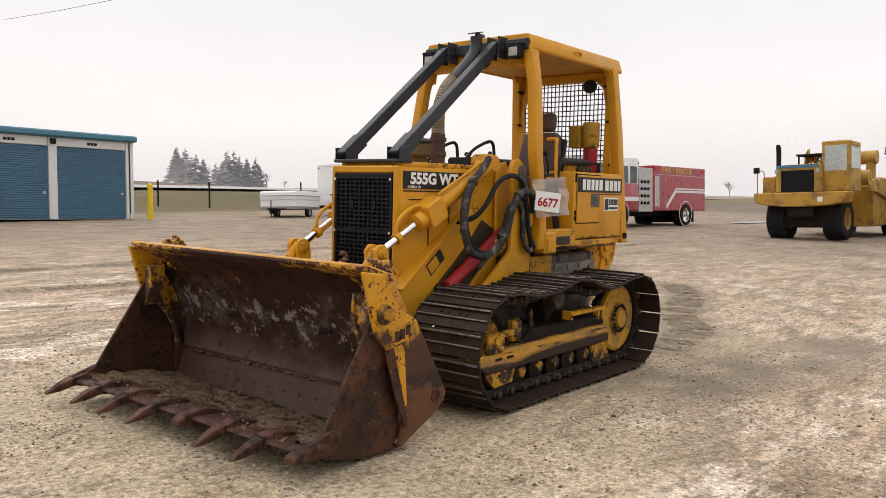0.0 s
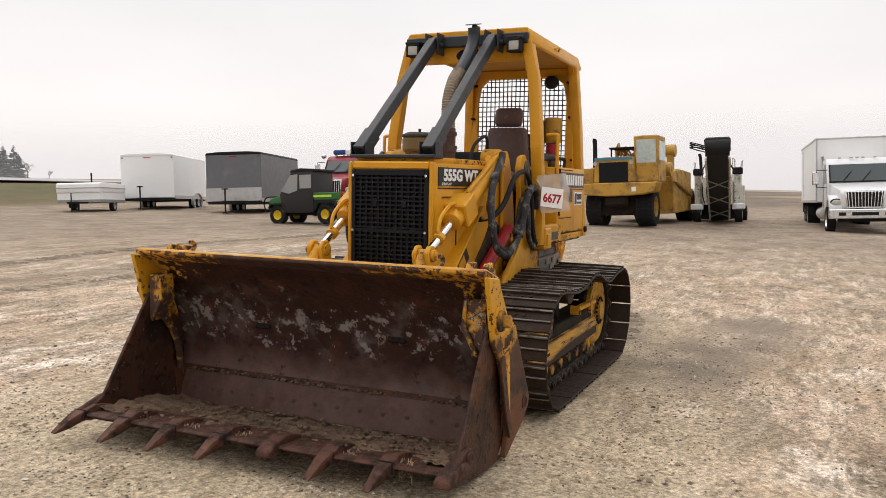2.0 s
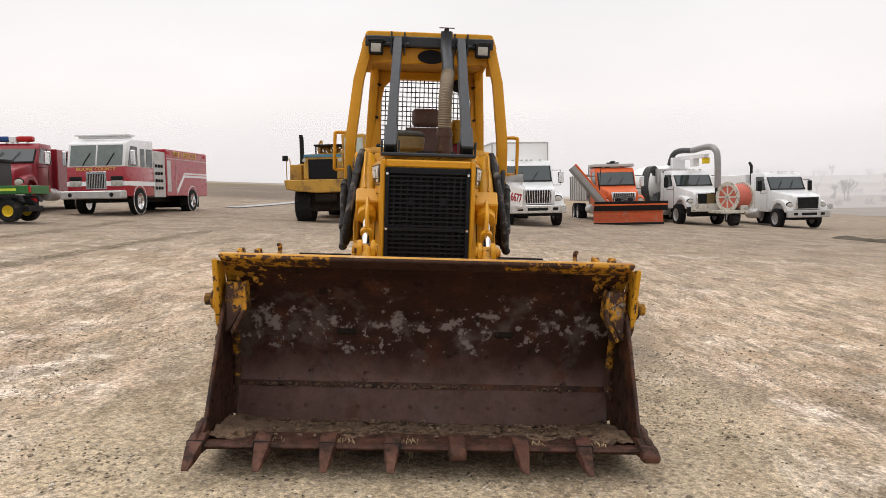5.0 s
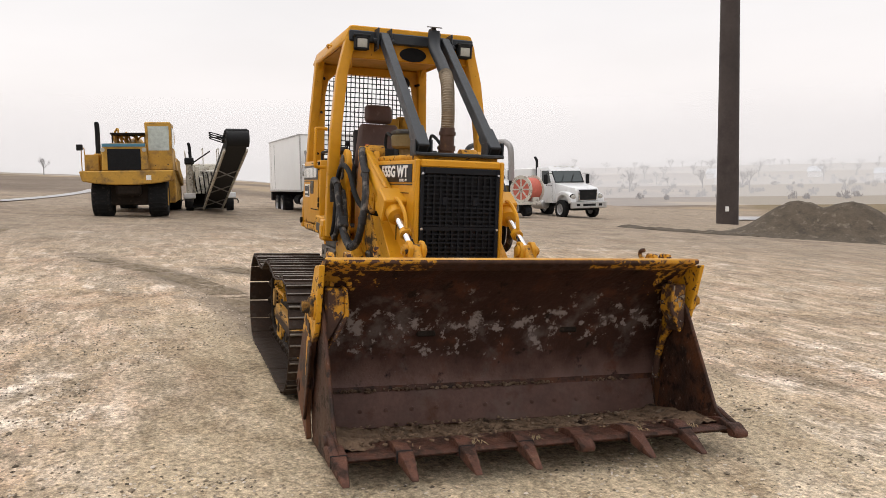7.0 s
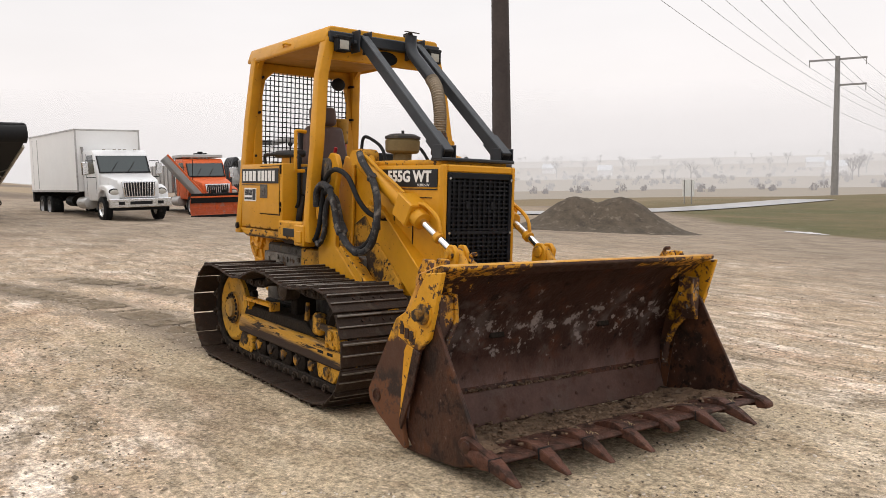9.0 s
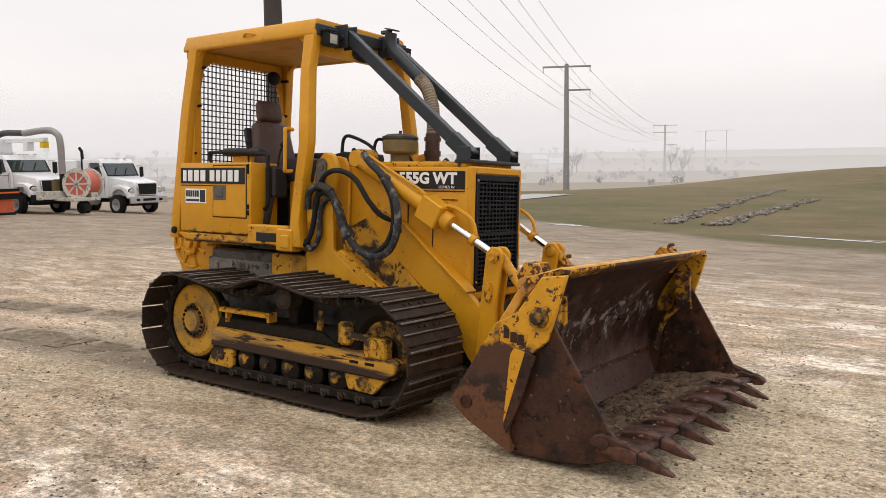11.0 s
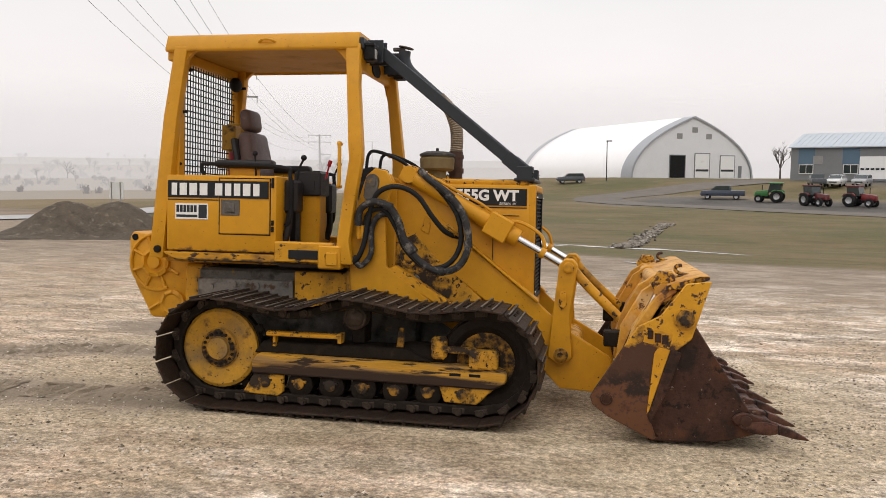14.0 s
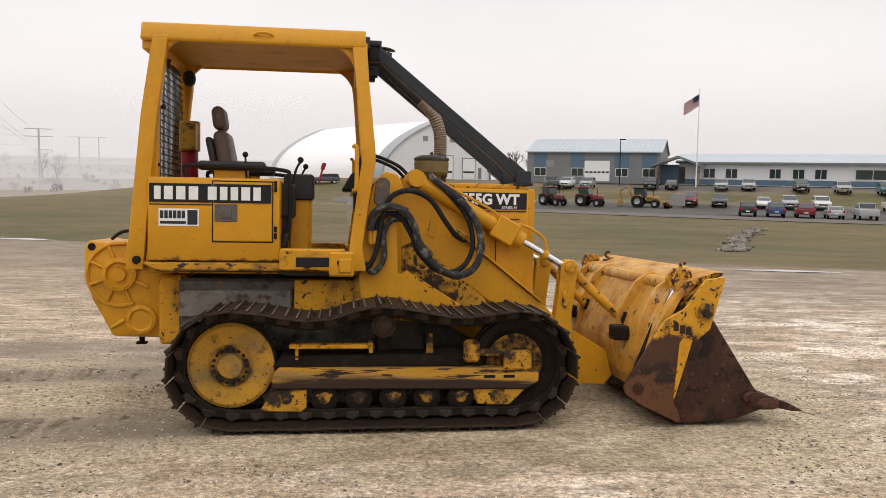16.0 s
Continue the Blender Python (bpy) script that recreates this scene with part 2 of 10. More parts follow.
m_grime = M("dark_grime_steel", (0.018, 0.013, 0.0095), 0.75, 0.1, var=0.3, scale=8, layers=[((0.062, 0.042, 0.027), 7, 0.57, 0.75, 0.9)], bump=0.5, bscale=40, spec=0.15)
m_bar = M("charcoal_painted_steel", (0.026, 0.029, 0.034), 0.42, var=0.12, scale=9, layers=[((0.09, 0.08, 0.07), 14, 0.66, 0.8, 0.8)], bump=0.05)
m_black = M("black_rubber", (0.012, 0.012, 0.0125), 0.65, var=0.2, scale=12, layers=[((0.08, 0.072, 0.06), 8, 0.62, 0.8, 0.9)], bump=0.1, spec=0.2)
m_hose = M("dusty_hydraulic_hose", (0.022, 0.021, 0.022), 0.65, var=0.3, scale=15, layers=[((0.17, 0.15, 0.13), 14, 0.52, 0.64, 0.9)], bump=0.35, bscale=90)
m_grille = M("grille_black_paint", (0.007, 0.008, 0.011), 0.5, var=0.15, scale=9, layers=[((0.04, 0.036, 0.032), 20, 0.62, 0.8, 0.9)], spec=0.2)
m_core = M("radiator_core", (0.004, 0.004, 0.005), 0.8)
m_decal = M("black_decal", (0.012, 0.012, 0.013), 0.35, var=0.1)
m_white = M("white_decal", (0.78, 0.77, 0.74), 0.45, var=0.06, scale=20)
m_chrome = M("chrome_rod", (0.75, 0.75, 0.76), 0.12, 1.0, var=0.05, layers=[((0.25, 0.22, 0.18), 18, 0.66, 0.8, 0.5)])
m_castgrey = M("bare_cast_steel", (0.13, 0.115, 0.10), 0.6, 0.3, var=0.25, scale=6, layers=[((0.04, 0.035, 0.03), 6, 0.5, 0.68, 0.9), ((0.3, 0.17, 0.03), 14, 0.64, 0.7, 0.6)], bump=0.3)
m_mount = M("scuffed_mount_steel", (0.21, 0.185, 0.16), 0.5, 0.4, var=0.3, scale=5, layers=[((0.05, 0.042, 0.035), 5, 0.5, 0.64, 0.9), ((0.10, 0.055, 0.03), 9, 0.58, 0.68, 0.8)], bump=0.25)
m_vinyl = M("brown_vinyl", (0.095, 0.055, 0.045), 0.5, var=0.15, scale=7, layers=[((0.2, 0.15, 0.12), 9, 0.6, 0.8, 0.7)], bump=0.1)
m_vinyl_dark = M("black_vinyl", (0.025, 0.022, 0.022), 0.5, var=0.15, scale=7, bump=0.1)
m_red = M("red_paint", (0.33, 0.012, 0.018), 0.4, var=0.15, scale=10)
m_lamp = M("lamp_lens", (0.42, 0.40, 0.35), 0.15, var=0.1, scale=40, bump=0.2, bscale=200)
m_flexpipe = M("tan_flexible_pipe", (0.26, 0.21, 0.15), 0.6, 0.3, var=0.2, scale=12, layers=[((0.1, 0.08, 0.06), 9, 0.55, 0.75, 0.8)])
m_brownpipe = M("heat_browned_steel", (0.085, 0.05, 0.038), 0.55, 0.4, var=0.25, scale=9, layers=[((0.2, 0.12, 0.05), 10, 0.6, 0.75, 0.7)], bump=0.2)
m_cap = M("dusty_black_cap", (0.05, 0.046, 0.042), 0.7, var=0.2, scale=10, layers=[((0.2, 0.17, 0.12), 6, 0.55, 0.75, 0.9)])
m_canister = M("stained_yellow_canister", (0.42, 0.22, 0.02), 0.55, var=0.15, scale=9, layers=[((0.06, 0.045, 0.03), 9, 0.52, 0.64, 0.8)])
m_tan = M("tan_dusty_plastic", (0.17, 0.125, 0.055), 0.6, var=0.2, scale=9)
m_plastic = M("clear_plastic_bag", (0.75, 0.74, 0.72), 0.15, var=0.05, alpha=0.4)
m_soil = M("loose_brown_soil", (0.165, 0.108, 0.070), 0.95, var=0.4, scale=9, layers=[((0.235, 0.175, 0.125), 10, 0.56, 0.70, 0.95), ((0.035, 0.023, 0.016), 7, 0.53, 0.66, 0.95)], bump=0.9, bscale=60, spec=0.15)


# ---- mesh helpers ----
def bevelled(bm, w, seg=1):
    if w > 0:
        bmesh.ops.bevel(bm, geom=bm.edges[:], offset=w, segments=seg, profile=0.5, affect="EDGES", clamp_overlap=True)
    return bm


def box(x0, x1, y0, y1, z0, z1, bev=0.0, seg=1):
    bm = bmesh.new()
    bmesh.ops.create_cube(bm, size=1.0)
    for v in bm.verts:
        v.co = Vector(((x0 + x1) / 2 + v.co.x * (x1 - x0), (y0 + y1) / 2 + v.co.y * (y1 - y0), (z0 + z1) / 2 + v.co.z * (z1 - z0)))
    return bevelled(bm, bev, seg)


def prism(pts, a, b, bev=0.0, axis="y", seg=1):
    """A closed outline pulled from a to b along an axis. Outline: (x, z) for y, (y, z) for x, (x, y) for z."""
    bm = bmesh.new()
    put = {"y": lambda p, q: (p[0], q, p[1]), "x": lambda p, q: (q, p[0], p[1]), "z": lambda p, q: (p[0], p[1], q)}[axis]
    lo = [bm.verts.new(put(p, a)) for p in pts]
    hi = [bm.verts.new(put(p, b)) for p in pts]
    bm.faces.new(lo)
    bm.faces.new(hi[::-1])
    n = len(pts)
    for i in range(n):
        bm.faces.new((lo[i], hi[i], hi[(i + 1) % n], lo[(i + 1) % n]))
    bmesh.ops.recalc_face_normals(bm, faces=bm.faces[:])
    return bevelled(bm, bev, seg)


def cyl(p0, p1, r, r2=None, seg=20, bev=0.0):
    bm = bmesh.new()
    p0, p1 = Vector(p0), Vector(p1)
    d = p1 - p0
    bmesh.ops.create_cone(bm, cap_ends=True, segments=seg, radius1=r, radius2=r if r2 is None else r2, depth=d.length)
    m = Matrix.Translation((p0 + p1) / 2) @ d.to_track_quat("Z", "Y").to_matrix().to_4x4()
    if bev:
        rims = [e for e in bm.edges if all(abs(abs(v.co.z) - d.length / 2) < 1e-5 for v in e.verts)]
        bmesh.ops.bevel(bm, geom=rims, offset=bev, segments=2, profile=0.5, affect="EDGES")
    bmesh.ops.transform(bm, matrix=m, verts=bm.verts[:])
    return bm


def ball(c, r, sx=1.0, sy=1.0, sz=1.0, seg=14):
    bm = bmesh.new()
    bmesh.ops.create_uvsphere(bm, u_segments=seg, v_segments=max(6, seg // 2), radius=r)
    for v in bm.verts:
        v.co = Vector(c) + Vector((v.co.x * sx, v.co.y * sy, v.co.z * sz))
    return bm


def smooth_line(pts, k=6):
    pts = [Vector(p) for p in pts]
    if k <= 1 or len(pts) < 3:
        return pts
    out = []
    for i in range(len(pts) - 1):
        p0, p1, p2, p3 = pts[max(i - 1, 0)], pts[i], pts[i + 1], pts[min(i + 2, len(pts) - 1)]
        for j in range(k):
            t = j / k
            out.append(0.5 * ((2 * p1) + (p2 - p0) * t + (2 * p0 - 5 * p1 + 4 * p2 - p3) * t * t + (3 * p1 - p0 - 3 * p2 + p3) * t ** 3))
    return out + [pts[-1]]


def tube(pts, r, seg=8, k=6, ribs=0.0, closed=False):
    """A round bar or hose along a line. ribs: how far every second ring stands out."""
    line = smooth_line(pts, k)
    bm = bmesh.new()
    rings = []
    up = None
    for i, p in enumerate(line):
        d = (line[min(i + 1, len(line) - 1)] - line[max(i - 1, 0)]).normalized()
        if up is None:
            up = d.orthogonal().normalized()
        up = (up - d * up.dot(d)).normalized()
        side = d.cross(up)
        rr = r + (ribs if i % 2 else 0.0)
        rings.append([bm.verts.new(p + (up * math.cos(a) + side * math.sin(a)) * rr) for a in (2 * math.pi * j / seg for j in range(seg))])
    for a, b in zip(rings, rings[1:]):
        for j in range(seg):
            bm.faces.new((a[j], a[(j + 1) % seg], b[(j + 1) % seg], b[j]))
    bm.faces.new(rings[0][::-1])
    bm.faces.new(rings[-1])
    bmesh.ops.recalc_face_normals(bm, faces=bm.faces[:])
    return bm


def lathe(profile, centre, axis="y", seg=28, ring_only=False):
    """Radius and place along the axis, turned about it."""
    bm = bmesh.new()
    c = Vector(centre)
    rings = []
    for r, h in profile:
        ring = []
        for j in range(seg):
            a = 2 * math.pi * j / seg
            u, w = r * math.cos(a), r * math.sin(a)
            ring.append(bm.verts.new(c + Vector({"y": (u, h, w), "x": (h, u, w), "z": (u, w, h)}[axis])))
        rings.append(ring)
    for a, b in zip(rings, rings[1:] + (rings[:1] if ring_only else [])):
        for j in range(seg):
            bm.faces.new((a[j], a[(j + 1) % seg], b[(j + 1) % seg], b[j]))
    if not ring_only:
        bm.faces.new(rings[0][::-1])
        bm.faces.new(rings[-1])
    bmesh.ops.recalc_face_normals(bm, faces=bm.faces[:])
    return bm


def join(*bms):
    out = bmesh.new()
    for b in bms:
        me = bpy.data.meshes.new("tmp")
        b.to_mesh(me)
        b.free()
        out.from_mesh(me)
        bpy.data.meshes.remove(me)
    return out


def moved(bm, m):
    bmesh.ops.transform(bm, matrix=m, verts=bm.verts[:])
    if m.determinant() < 0:
        bmesh.ops.reverse_faces(bm, faces=bm.faces[:])
    return bm


FLIP = Matrix.Diagonal((1, -1, 1, 1))


def side_of(bm, s):
    """Built on the left; s = -1 carries it over to the right."""
    return bm if s > 0 else moved(bm, FLIP)


def mesh_of(name, bm, material, smooth=35):
    me = bpy.data.meshes.new(name)
    bm.to_mesh(me)
    bm.free()
    me.materials.append(material)
    if smooth:
        for p in me.polygons:
            p.use_smooth = True
        me.set_sharp_from_angle(angle=radians(smooth))
    return me


def part(name, bm, material, parent=None, label="", smooth=35):
    ob = new(name, mesh_of(name, bm, material, smooth))
    ob.parent = parent
    if label:
        tagged(ob, label)
    return ob


def piece(name, me, parent, m):
    ob = new(name, me)
    ob.parent = parent
    ob.matrix_basis = m
    return ob


def thing(name, label, category, m=None, group="", kind=""):
    ob = new(name)
    ob.empty_display_size = 0.3
    if m is not None:
        ob.matrix_world = m
    return tagged(ob, label, category, group, kind)


def solid(name, bm, material, label, category, group="", kind="", m=None, smooth=35):
    ob = tagged(part(name, bm, material, None, "", smooth), label, category, group, kind)
    if m is not None:
        ob.matrix_world = m
    return ob


def lettering(text, size, material, parent, m, thick=0.003, bold=0.0, wide=1.0, name="lettering"):
    cu = bpy.data.curves.new("letters", "FONT")
    cu.body, cu.size, cu.extrude, cu.offset = text, size, thick, bold
    cu.align_x, cu.align_y = "CENTER", "CENTER"
    cu.resolution_u = 3
    tmp = bpy.data.objects.new("letters", cu)
    me = bpy.data.meshes.new_from_object(tmp)
    bpy.data.objects.remove(tmp)
    me.materials.clear()
    me.materials.append(material)
    ob = new(name, me)
    ob.parent = parent
    ob.matrix_basis = m @ Matrix.Diagonal((wide, 1, 1, 1))
    return ob


def each(name, bms, material, parent, label=""):
    for b in bms:
        part(name, b, material, parent, label)


def plan_smooth(a, b, x):
    t = min(1.0, max(0.0, (x - a) / (b - a)))
    return t * t * (3 - 2 * t)


def ramp_of(table, x):
    if x <= table[0][0]:
        return table[0][1]
    for (x0, y0), (x1, y1) in zip(table, table[1:]):
        if x <= x1:
            return y0 + (y1 - y0) * (x - x0) / (x1 - x0)
    return table[-1][1]


# ---- ground ----
def bank_plan(x, y):
    """Distance up the grass bank and along it."""
    c, q = math.cos(radians(1.4)), math.sin(radians(1.4))
    u, w = (x - 0.854) / 1.04, (y + 6.554) / 1.04
    x0, y0 = c * u + q * w + 0.7, -q * u + c * w - 6.29
    return 0.447 * x0 + 0.894 * y0, 0.894 * x0 - 0.447 * y0


def ground_z(x, y):
    """Height of the land: a gravel lot that falls gently towards the road, a rise behind the parked trucks, a grass bank with buildings, and a valley beyond the road."""
    d, s = bank_plan(x, y)
    z = -0.0079 * min(max(x, -70), 40) - 0.0476 * (min(max(y, -200), 34) + 0.02)
    z += 0.0095 * min(max(0.0, -x - 2), 60) * (1 - plan_smooth(14, 34, y))
    z += 0.016 * min(max(0.0, -x - 55), 200) * (1 - plan_smooth(-8, 40, y + 0.12 * x))
    z += 0.028 * min(max(0.0, -y - 30), 70) * (1 - plan_smooth(20, 60, x)) * plan_smooth(-90, -40, x)
    bank = ramp_of([(30, 0.0), (70, 0.0), (80, 0.1), (90, 0.8), (100, 2.2), (106, 2.75), (122, 2.8), (150, 2.75), (400, 2.6)], d)
    z += bank * plan_smooth(-110, -50, s)
    z -= 3.5 * plan_smooth(40, 110, -x + 0.2 * y) * plan_smooth(18, 60, y + 0.25 * x) * (1 - plan_smooth(-110, -50, s) * plan_smooth(20, 40, d))
    # the valley's far side climbs again
    z += 20.0 * plan_smooth(230, 950, math.hypot(x, y)) * plan_smooth(60, 200, -x + 0.2 * y) * plan_smooth(18, 90, y + 0.25 * x)
    return z


# wheel ruts and crawler marks pressed into the lot
RUTS = (
    (((-20.0, -9.6), (-12.6, -9.7), (-7.6, -10.6), (-2.1, -10.1), (3.0, -10.6)), 0.55),
    (((-21.0, -5.9), (-16.0, -6.0), (-8.0, -6.8), (-3.2, -7.05), (1.0, -7.4)), 0.4),
    (((-14.0, -7.0), (-8.0, -7.6), (-5.2, -7.9), (-1.0, -8.2)), 0.35),
    (((-9.5, -3.6), (-6.6, -2.15), (-4.8, -1.45), (-3.0, -1.0), (-1.5, -0.95)), 0.62),
    (((-7.3, -1.3), (-6.2, -0.5), (-4.3, 0.1), (-3.2, 0.75), (-2.0, 0.9)), 0.5),
    (((-3.4, 2.2), (-1.6, 1.9), (-0.5, 1.7)), 0.7),
)


def zone_of(x, y):
    """How much grass, bare field and darker gravel lie here: the wet lane, the ruts, and more with distance from the
    loader.
    """
    d, s = bank_plan(x, y)
    edge = 19.7 + 0.5 * math.sin(s * 0.21) + 0.35 * math.sin(s * 0.63 + 1) + max(0, -s - 10) * 0.16
    grass = plan_smooth(edge - 0.6, edge + 0.9, d)
    if d > 71 and s > -70:
        lot = plan_smooth(72, 73.5, d) * (1 - plan_smooth(88.5, 90, d)) * plan_smooth(-40, -30, s)
        grass *= 1 - lot
        grass *= 1 - plan_smooth(100, 101.5, d) * (1 - plan_smooth(113, 114.5, d)) * plan_smooth(-18, -14, s)
    field = plan_smooth(-48, -58, x) * (1 - plan_smooth(24, 30, y))
    left = plan_smooth(30, 33, -y) * plan_smooth(3, 10, -x + 12)
    grass = max(grass, left * (1 - plan_smooth(58, 66, -y)))
    field = max(field, left * plan_smooth(58, 66, -y))
    vall = plan_smooth(36, 46, y + 0.1 * x) * plan_smooth(10, 30, -x) * (1 - grass)
    field = max(field, vall)
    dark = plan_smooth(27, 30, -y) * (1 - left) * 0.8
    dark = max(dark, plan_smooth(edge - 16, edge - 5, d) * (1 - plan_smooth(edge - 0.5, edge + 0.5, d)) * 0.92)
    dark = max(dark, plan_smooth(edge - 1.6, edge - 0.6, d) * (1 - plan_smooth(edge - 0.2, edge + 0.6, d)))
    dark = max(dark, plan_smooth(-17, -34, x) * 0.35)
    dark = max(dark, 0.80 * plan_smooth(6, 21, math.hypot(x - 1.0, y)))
    for line, wd in RUTS:
        for (ax, ay), (bx, by) in zip(line, line[1:]):
            ex, ey = bx - ax, by - ay
            t = min(1.0, max(0.0, ((x - ax) * ex + (y - ay) * ey) / (ex * ex + ey * ey)))
            dd = math.hypot(x - ax - ex * t, y - ay - ey * t)
            if dd < wd * 1.2:
                rough = 0.85 + 0.55 * noise.noise((x * 1.3, y * 1.3, 6.0)) + 0.5 * noise.noise((x * 3.3, y * 3.3, 2.0))
                dark = max(dark, (1 - plan_smooth(wd * 0.3, wd * 1.2, dd)) * min(1.0, max(0.1, rough)))
    return grass, field, dark


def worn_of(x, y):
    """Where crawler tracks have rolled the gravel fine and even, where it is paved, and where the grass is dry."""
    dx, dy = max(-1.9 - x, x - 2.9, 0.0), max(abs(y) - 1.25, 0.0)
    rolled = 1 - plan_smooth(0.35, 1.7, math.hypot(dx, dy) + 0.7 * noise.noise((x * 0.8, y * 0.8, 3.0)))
    d, s = bank_plan(x, y)
    paved = plan_smooth(72, 73.5, d) * (1 - plan_smooth(88.5, 90, d)) * plan_smooth(-40, -30, s)
    if s > -18:
        paved = max(paved, plan_smooth(100, 101.5, d) * (1 - plan_smooth(113, 114.5, d)))
    return rolled, paved, plan_smooth(45, 95, -s)


def ground_material():
    m = bpy.data.materials.new("gravel_lot_and_grass")
    m.use_nodes = True
    nt = m.node_tree
    b = nt.nodes["Principled BSDF"]
    L = nt.links.new
    co = nt.nodes.new("ShaderNodeTexCoord").outputs["Object"]
    zone = nt.nodes.new("ShaderNodeAttribute")
    zone.attribute_name = "zone"
    zs = nt.nodes.new("ShaderNodeSeparateColor")
    L(zone.outputs["Color"], zs.inputs[0])
    worn = nt.nodes.new("ShaderNodeAttribute")
    worn.attribute_name = "worn"
    ws = nt.nodes.new("ShaderNodeSeparateColor")
    L(worn.outputs["Color"], ws.inputs[0])

    def noise_of(s, det=6, rough=0.6, stretch=None, rot=0.0):
        n = nt.nodes.new("ShaderNodeTexNoise")
        n.inputs["Scale"].default_value, n.inputs["Detail"].default_value, n.inputs["Roughness"].default_value = s, det, rough
        mp = nt.nodes.new("ShaderNodeMapping")
        mp.inputs["Scale"].default_value = stretch or (1, 1, 1)
        mp.inputs["Rotation"].default_value = (0, 0, radians(rot))
        L(co, mp.inputs[0])
        L(mp.outputs[0], n.inputs["Vector"])
        return n.outputs[0]

    def remap(v, a, c, d=0.0, e2=1.0):
        r = nt.nodes.new("ShaderNodeMapRange")
        for k, x in zip(("From Min", "From Max", "To Min", "To Max"), (a, c, d, e2)):
            r.inputs[k].default_value = x
        L(v, r.inputs[0])
        return r.outputs[0]

    def mix(f, a, c, how="MIX"):
        r = nt.nodes.new("ShaderNodeMix")
        r.data_type, r.blend_type = "RGBA", how
        for k, x in (("Factor", f), ("A", a), ("B", c)):
            if isinstance(x, (int, float)):
                r.inputs[k].default_value = x
            elif isinstance(x, tuple):
                r.inputs[k].default_value = (*x[:3], 1)
            else:
                L(x, r.inputs[k])
        return r.outputs["Result"]

    def mul(a, c):
        r = nt.nodes.new("ShaderNodeMath")
        r.operation = "MULTIPLY"
        for i, x in enumerate((a, c)):
            if isinstance(x, (int, float)):
                r.inputs[i].default_value = x
            else:
                L(x, r.inputs[i])
        return r.outputs[0]

    def cells(scale, feature="F1"):
        v = nt.nodes.new("ShaderNodeTexVoronoi")
        v.feature = feature
        v.inputs["Scale"].default_value = scale
        L(co, v.inputs["Vector"])
        return v

    patch = noise_of(0.35, 10, 0.68)
    pale = noise_of(0.62, 12, 0.74, (1.0, 1.5, 1), 12)
    fines = noise_of(2.1, 12, 0.76, (1.0, 1.4, 1), -20)
    coarse = noise_of(1.25, 12, 0.74, (1.0, 1.3, 1), 35)
    wetn = noise_of(0.3, 9, 0.72, (1.0, 1.6, 1), -6)
    grain = noise_of(120, 3, 0.7)
    grit = noise_of(26, 6, 0.72)
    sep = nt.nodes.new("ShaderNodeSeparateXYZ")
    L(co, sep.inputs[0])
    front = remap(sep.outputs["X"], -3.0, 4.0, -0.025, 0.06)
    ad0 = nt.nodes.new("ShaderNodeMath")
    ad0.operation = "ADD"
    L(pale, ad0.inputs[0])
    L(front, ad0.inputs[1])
    g = mix(remap(patch, 0.40, 0.60), (0.49, 0.36, 0.236), (0.385, 0.302, 0.212))
    g = mix(remap(noise_of(0.8, 10, 0.7, (1.0, 1.8, 1), 25), 0.48, 0.58, 0, 0.75), g, (0.54, 0.385, 0.278))
    g = mix(remap(noise_of(1.5, 10, 0.72, (1.0, 1.6, 1), -35), 0.52, 0.60, 0, 0.75), g, (0.285, 0.222, 0.15))
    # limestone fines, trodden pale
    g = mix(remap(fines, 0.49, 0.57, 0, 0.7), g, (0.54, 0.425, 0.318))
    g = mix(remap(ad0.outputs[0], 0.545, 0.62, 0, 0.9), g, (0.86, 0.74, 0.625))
    # crushed stone of many greys, lying bare in patches
    st = cells(46)
    sv = nt.nodes.new("ShaderNodeSeparateColor")
    L(st.outputs["Color"], sv.inputs[0])
    stone = mix(remap(sv.outputs[0], 0.0, 1.0), (0.15, 0.116, 0.08), (0.48, 0.395, 0.30))
    g = mix(remap(coarse, 0.50, 0.56, 0, 0.75), g, stone)
    # scuffs dragged long by turning wheels
    g = mix(remap(noise_of(2.4, 9, 0.70, (0.42, 1.9, 1), -14), 0.53, 0.60, 0, 0.65), g, (0.72, 0.58, 0.455))
    g = mix(remap(noise_of(2.9, 9, 0.72, (0.45, 1.8, 1), 10), 0.52, 0.59, 0, 0.75), g, (0.245, 0.192, 0.13))
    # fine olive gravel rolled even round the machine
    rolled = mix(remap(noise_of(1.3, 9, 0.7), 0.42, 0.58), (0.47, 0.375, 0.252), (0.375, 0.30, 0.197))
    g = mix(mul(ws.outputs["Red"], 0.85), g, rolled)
    fine = cells(105)
    fv = nt.nodes.new("ShaderNodeSeparateColor")
    L(fine.outputs["Color"], fv.inputs[0])
    g = mix(1.0, g, remap(fv.outputs[1], 0.0, 1.0, 0.76, 1.22), "MULTIPLY")
    g = mix(1.0, g, remap(grit, 0.37, 0.63, 0.55, 1.48), "MULTIPLY")
    g = mix(1.0, g, remap(grain, 0.32, 0.68, 0.84, 1.16), "MULTIPLY")
    # damp, trampled earth between the dry fines, at two sizes
    g = mix(remap(noise_of(0.5, 11, 0.72, (1.0, 1.7, 1), 65), 0.51, 0.59, 0, 0.75), g, (0.72, 0.68, 0.64), "MULTIPLY")
    g = mix(remap(noise_of(3.6, 9, 0.74, (1.0, 1.5, 1), 20), 0.53, 0.60, 0, 0.7), g, (0.64, 0.60, 0.56), "MULTIPLY")
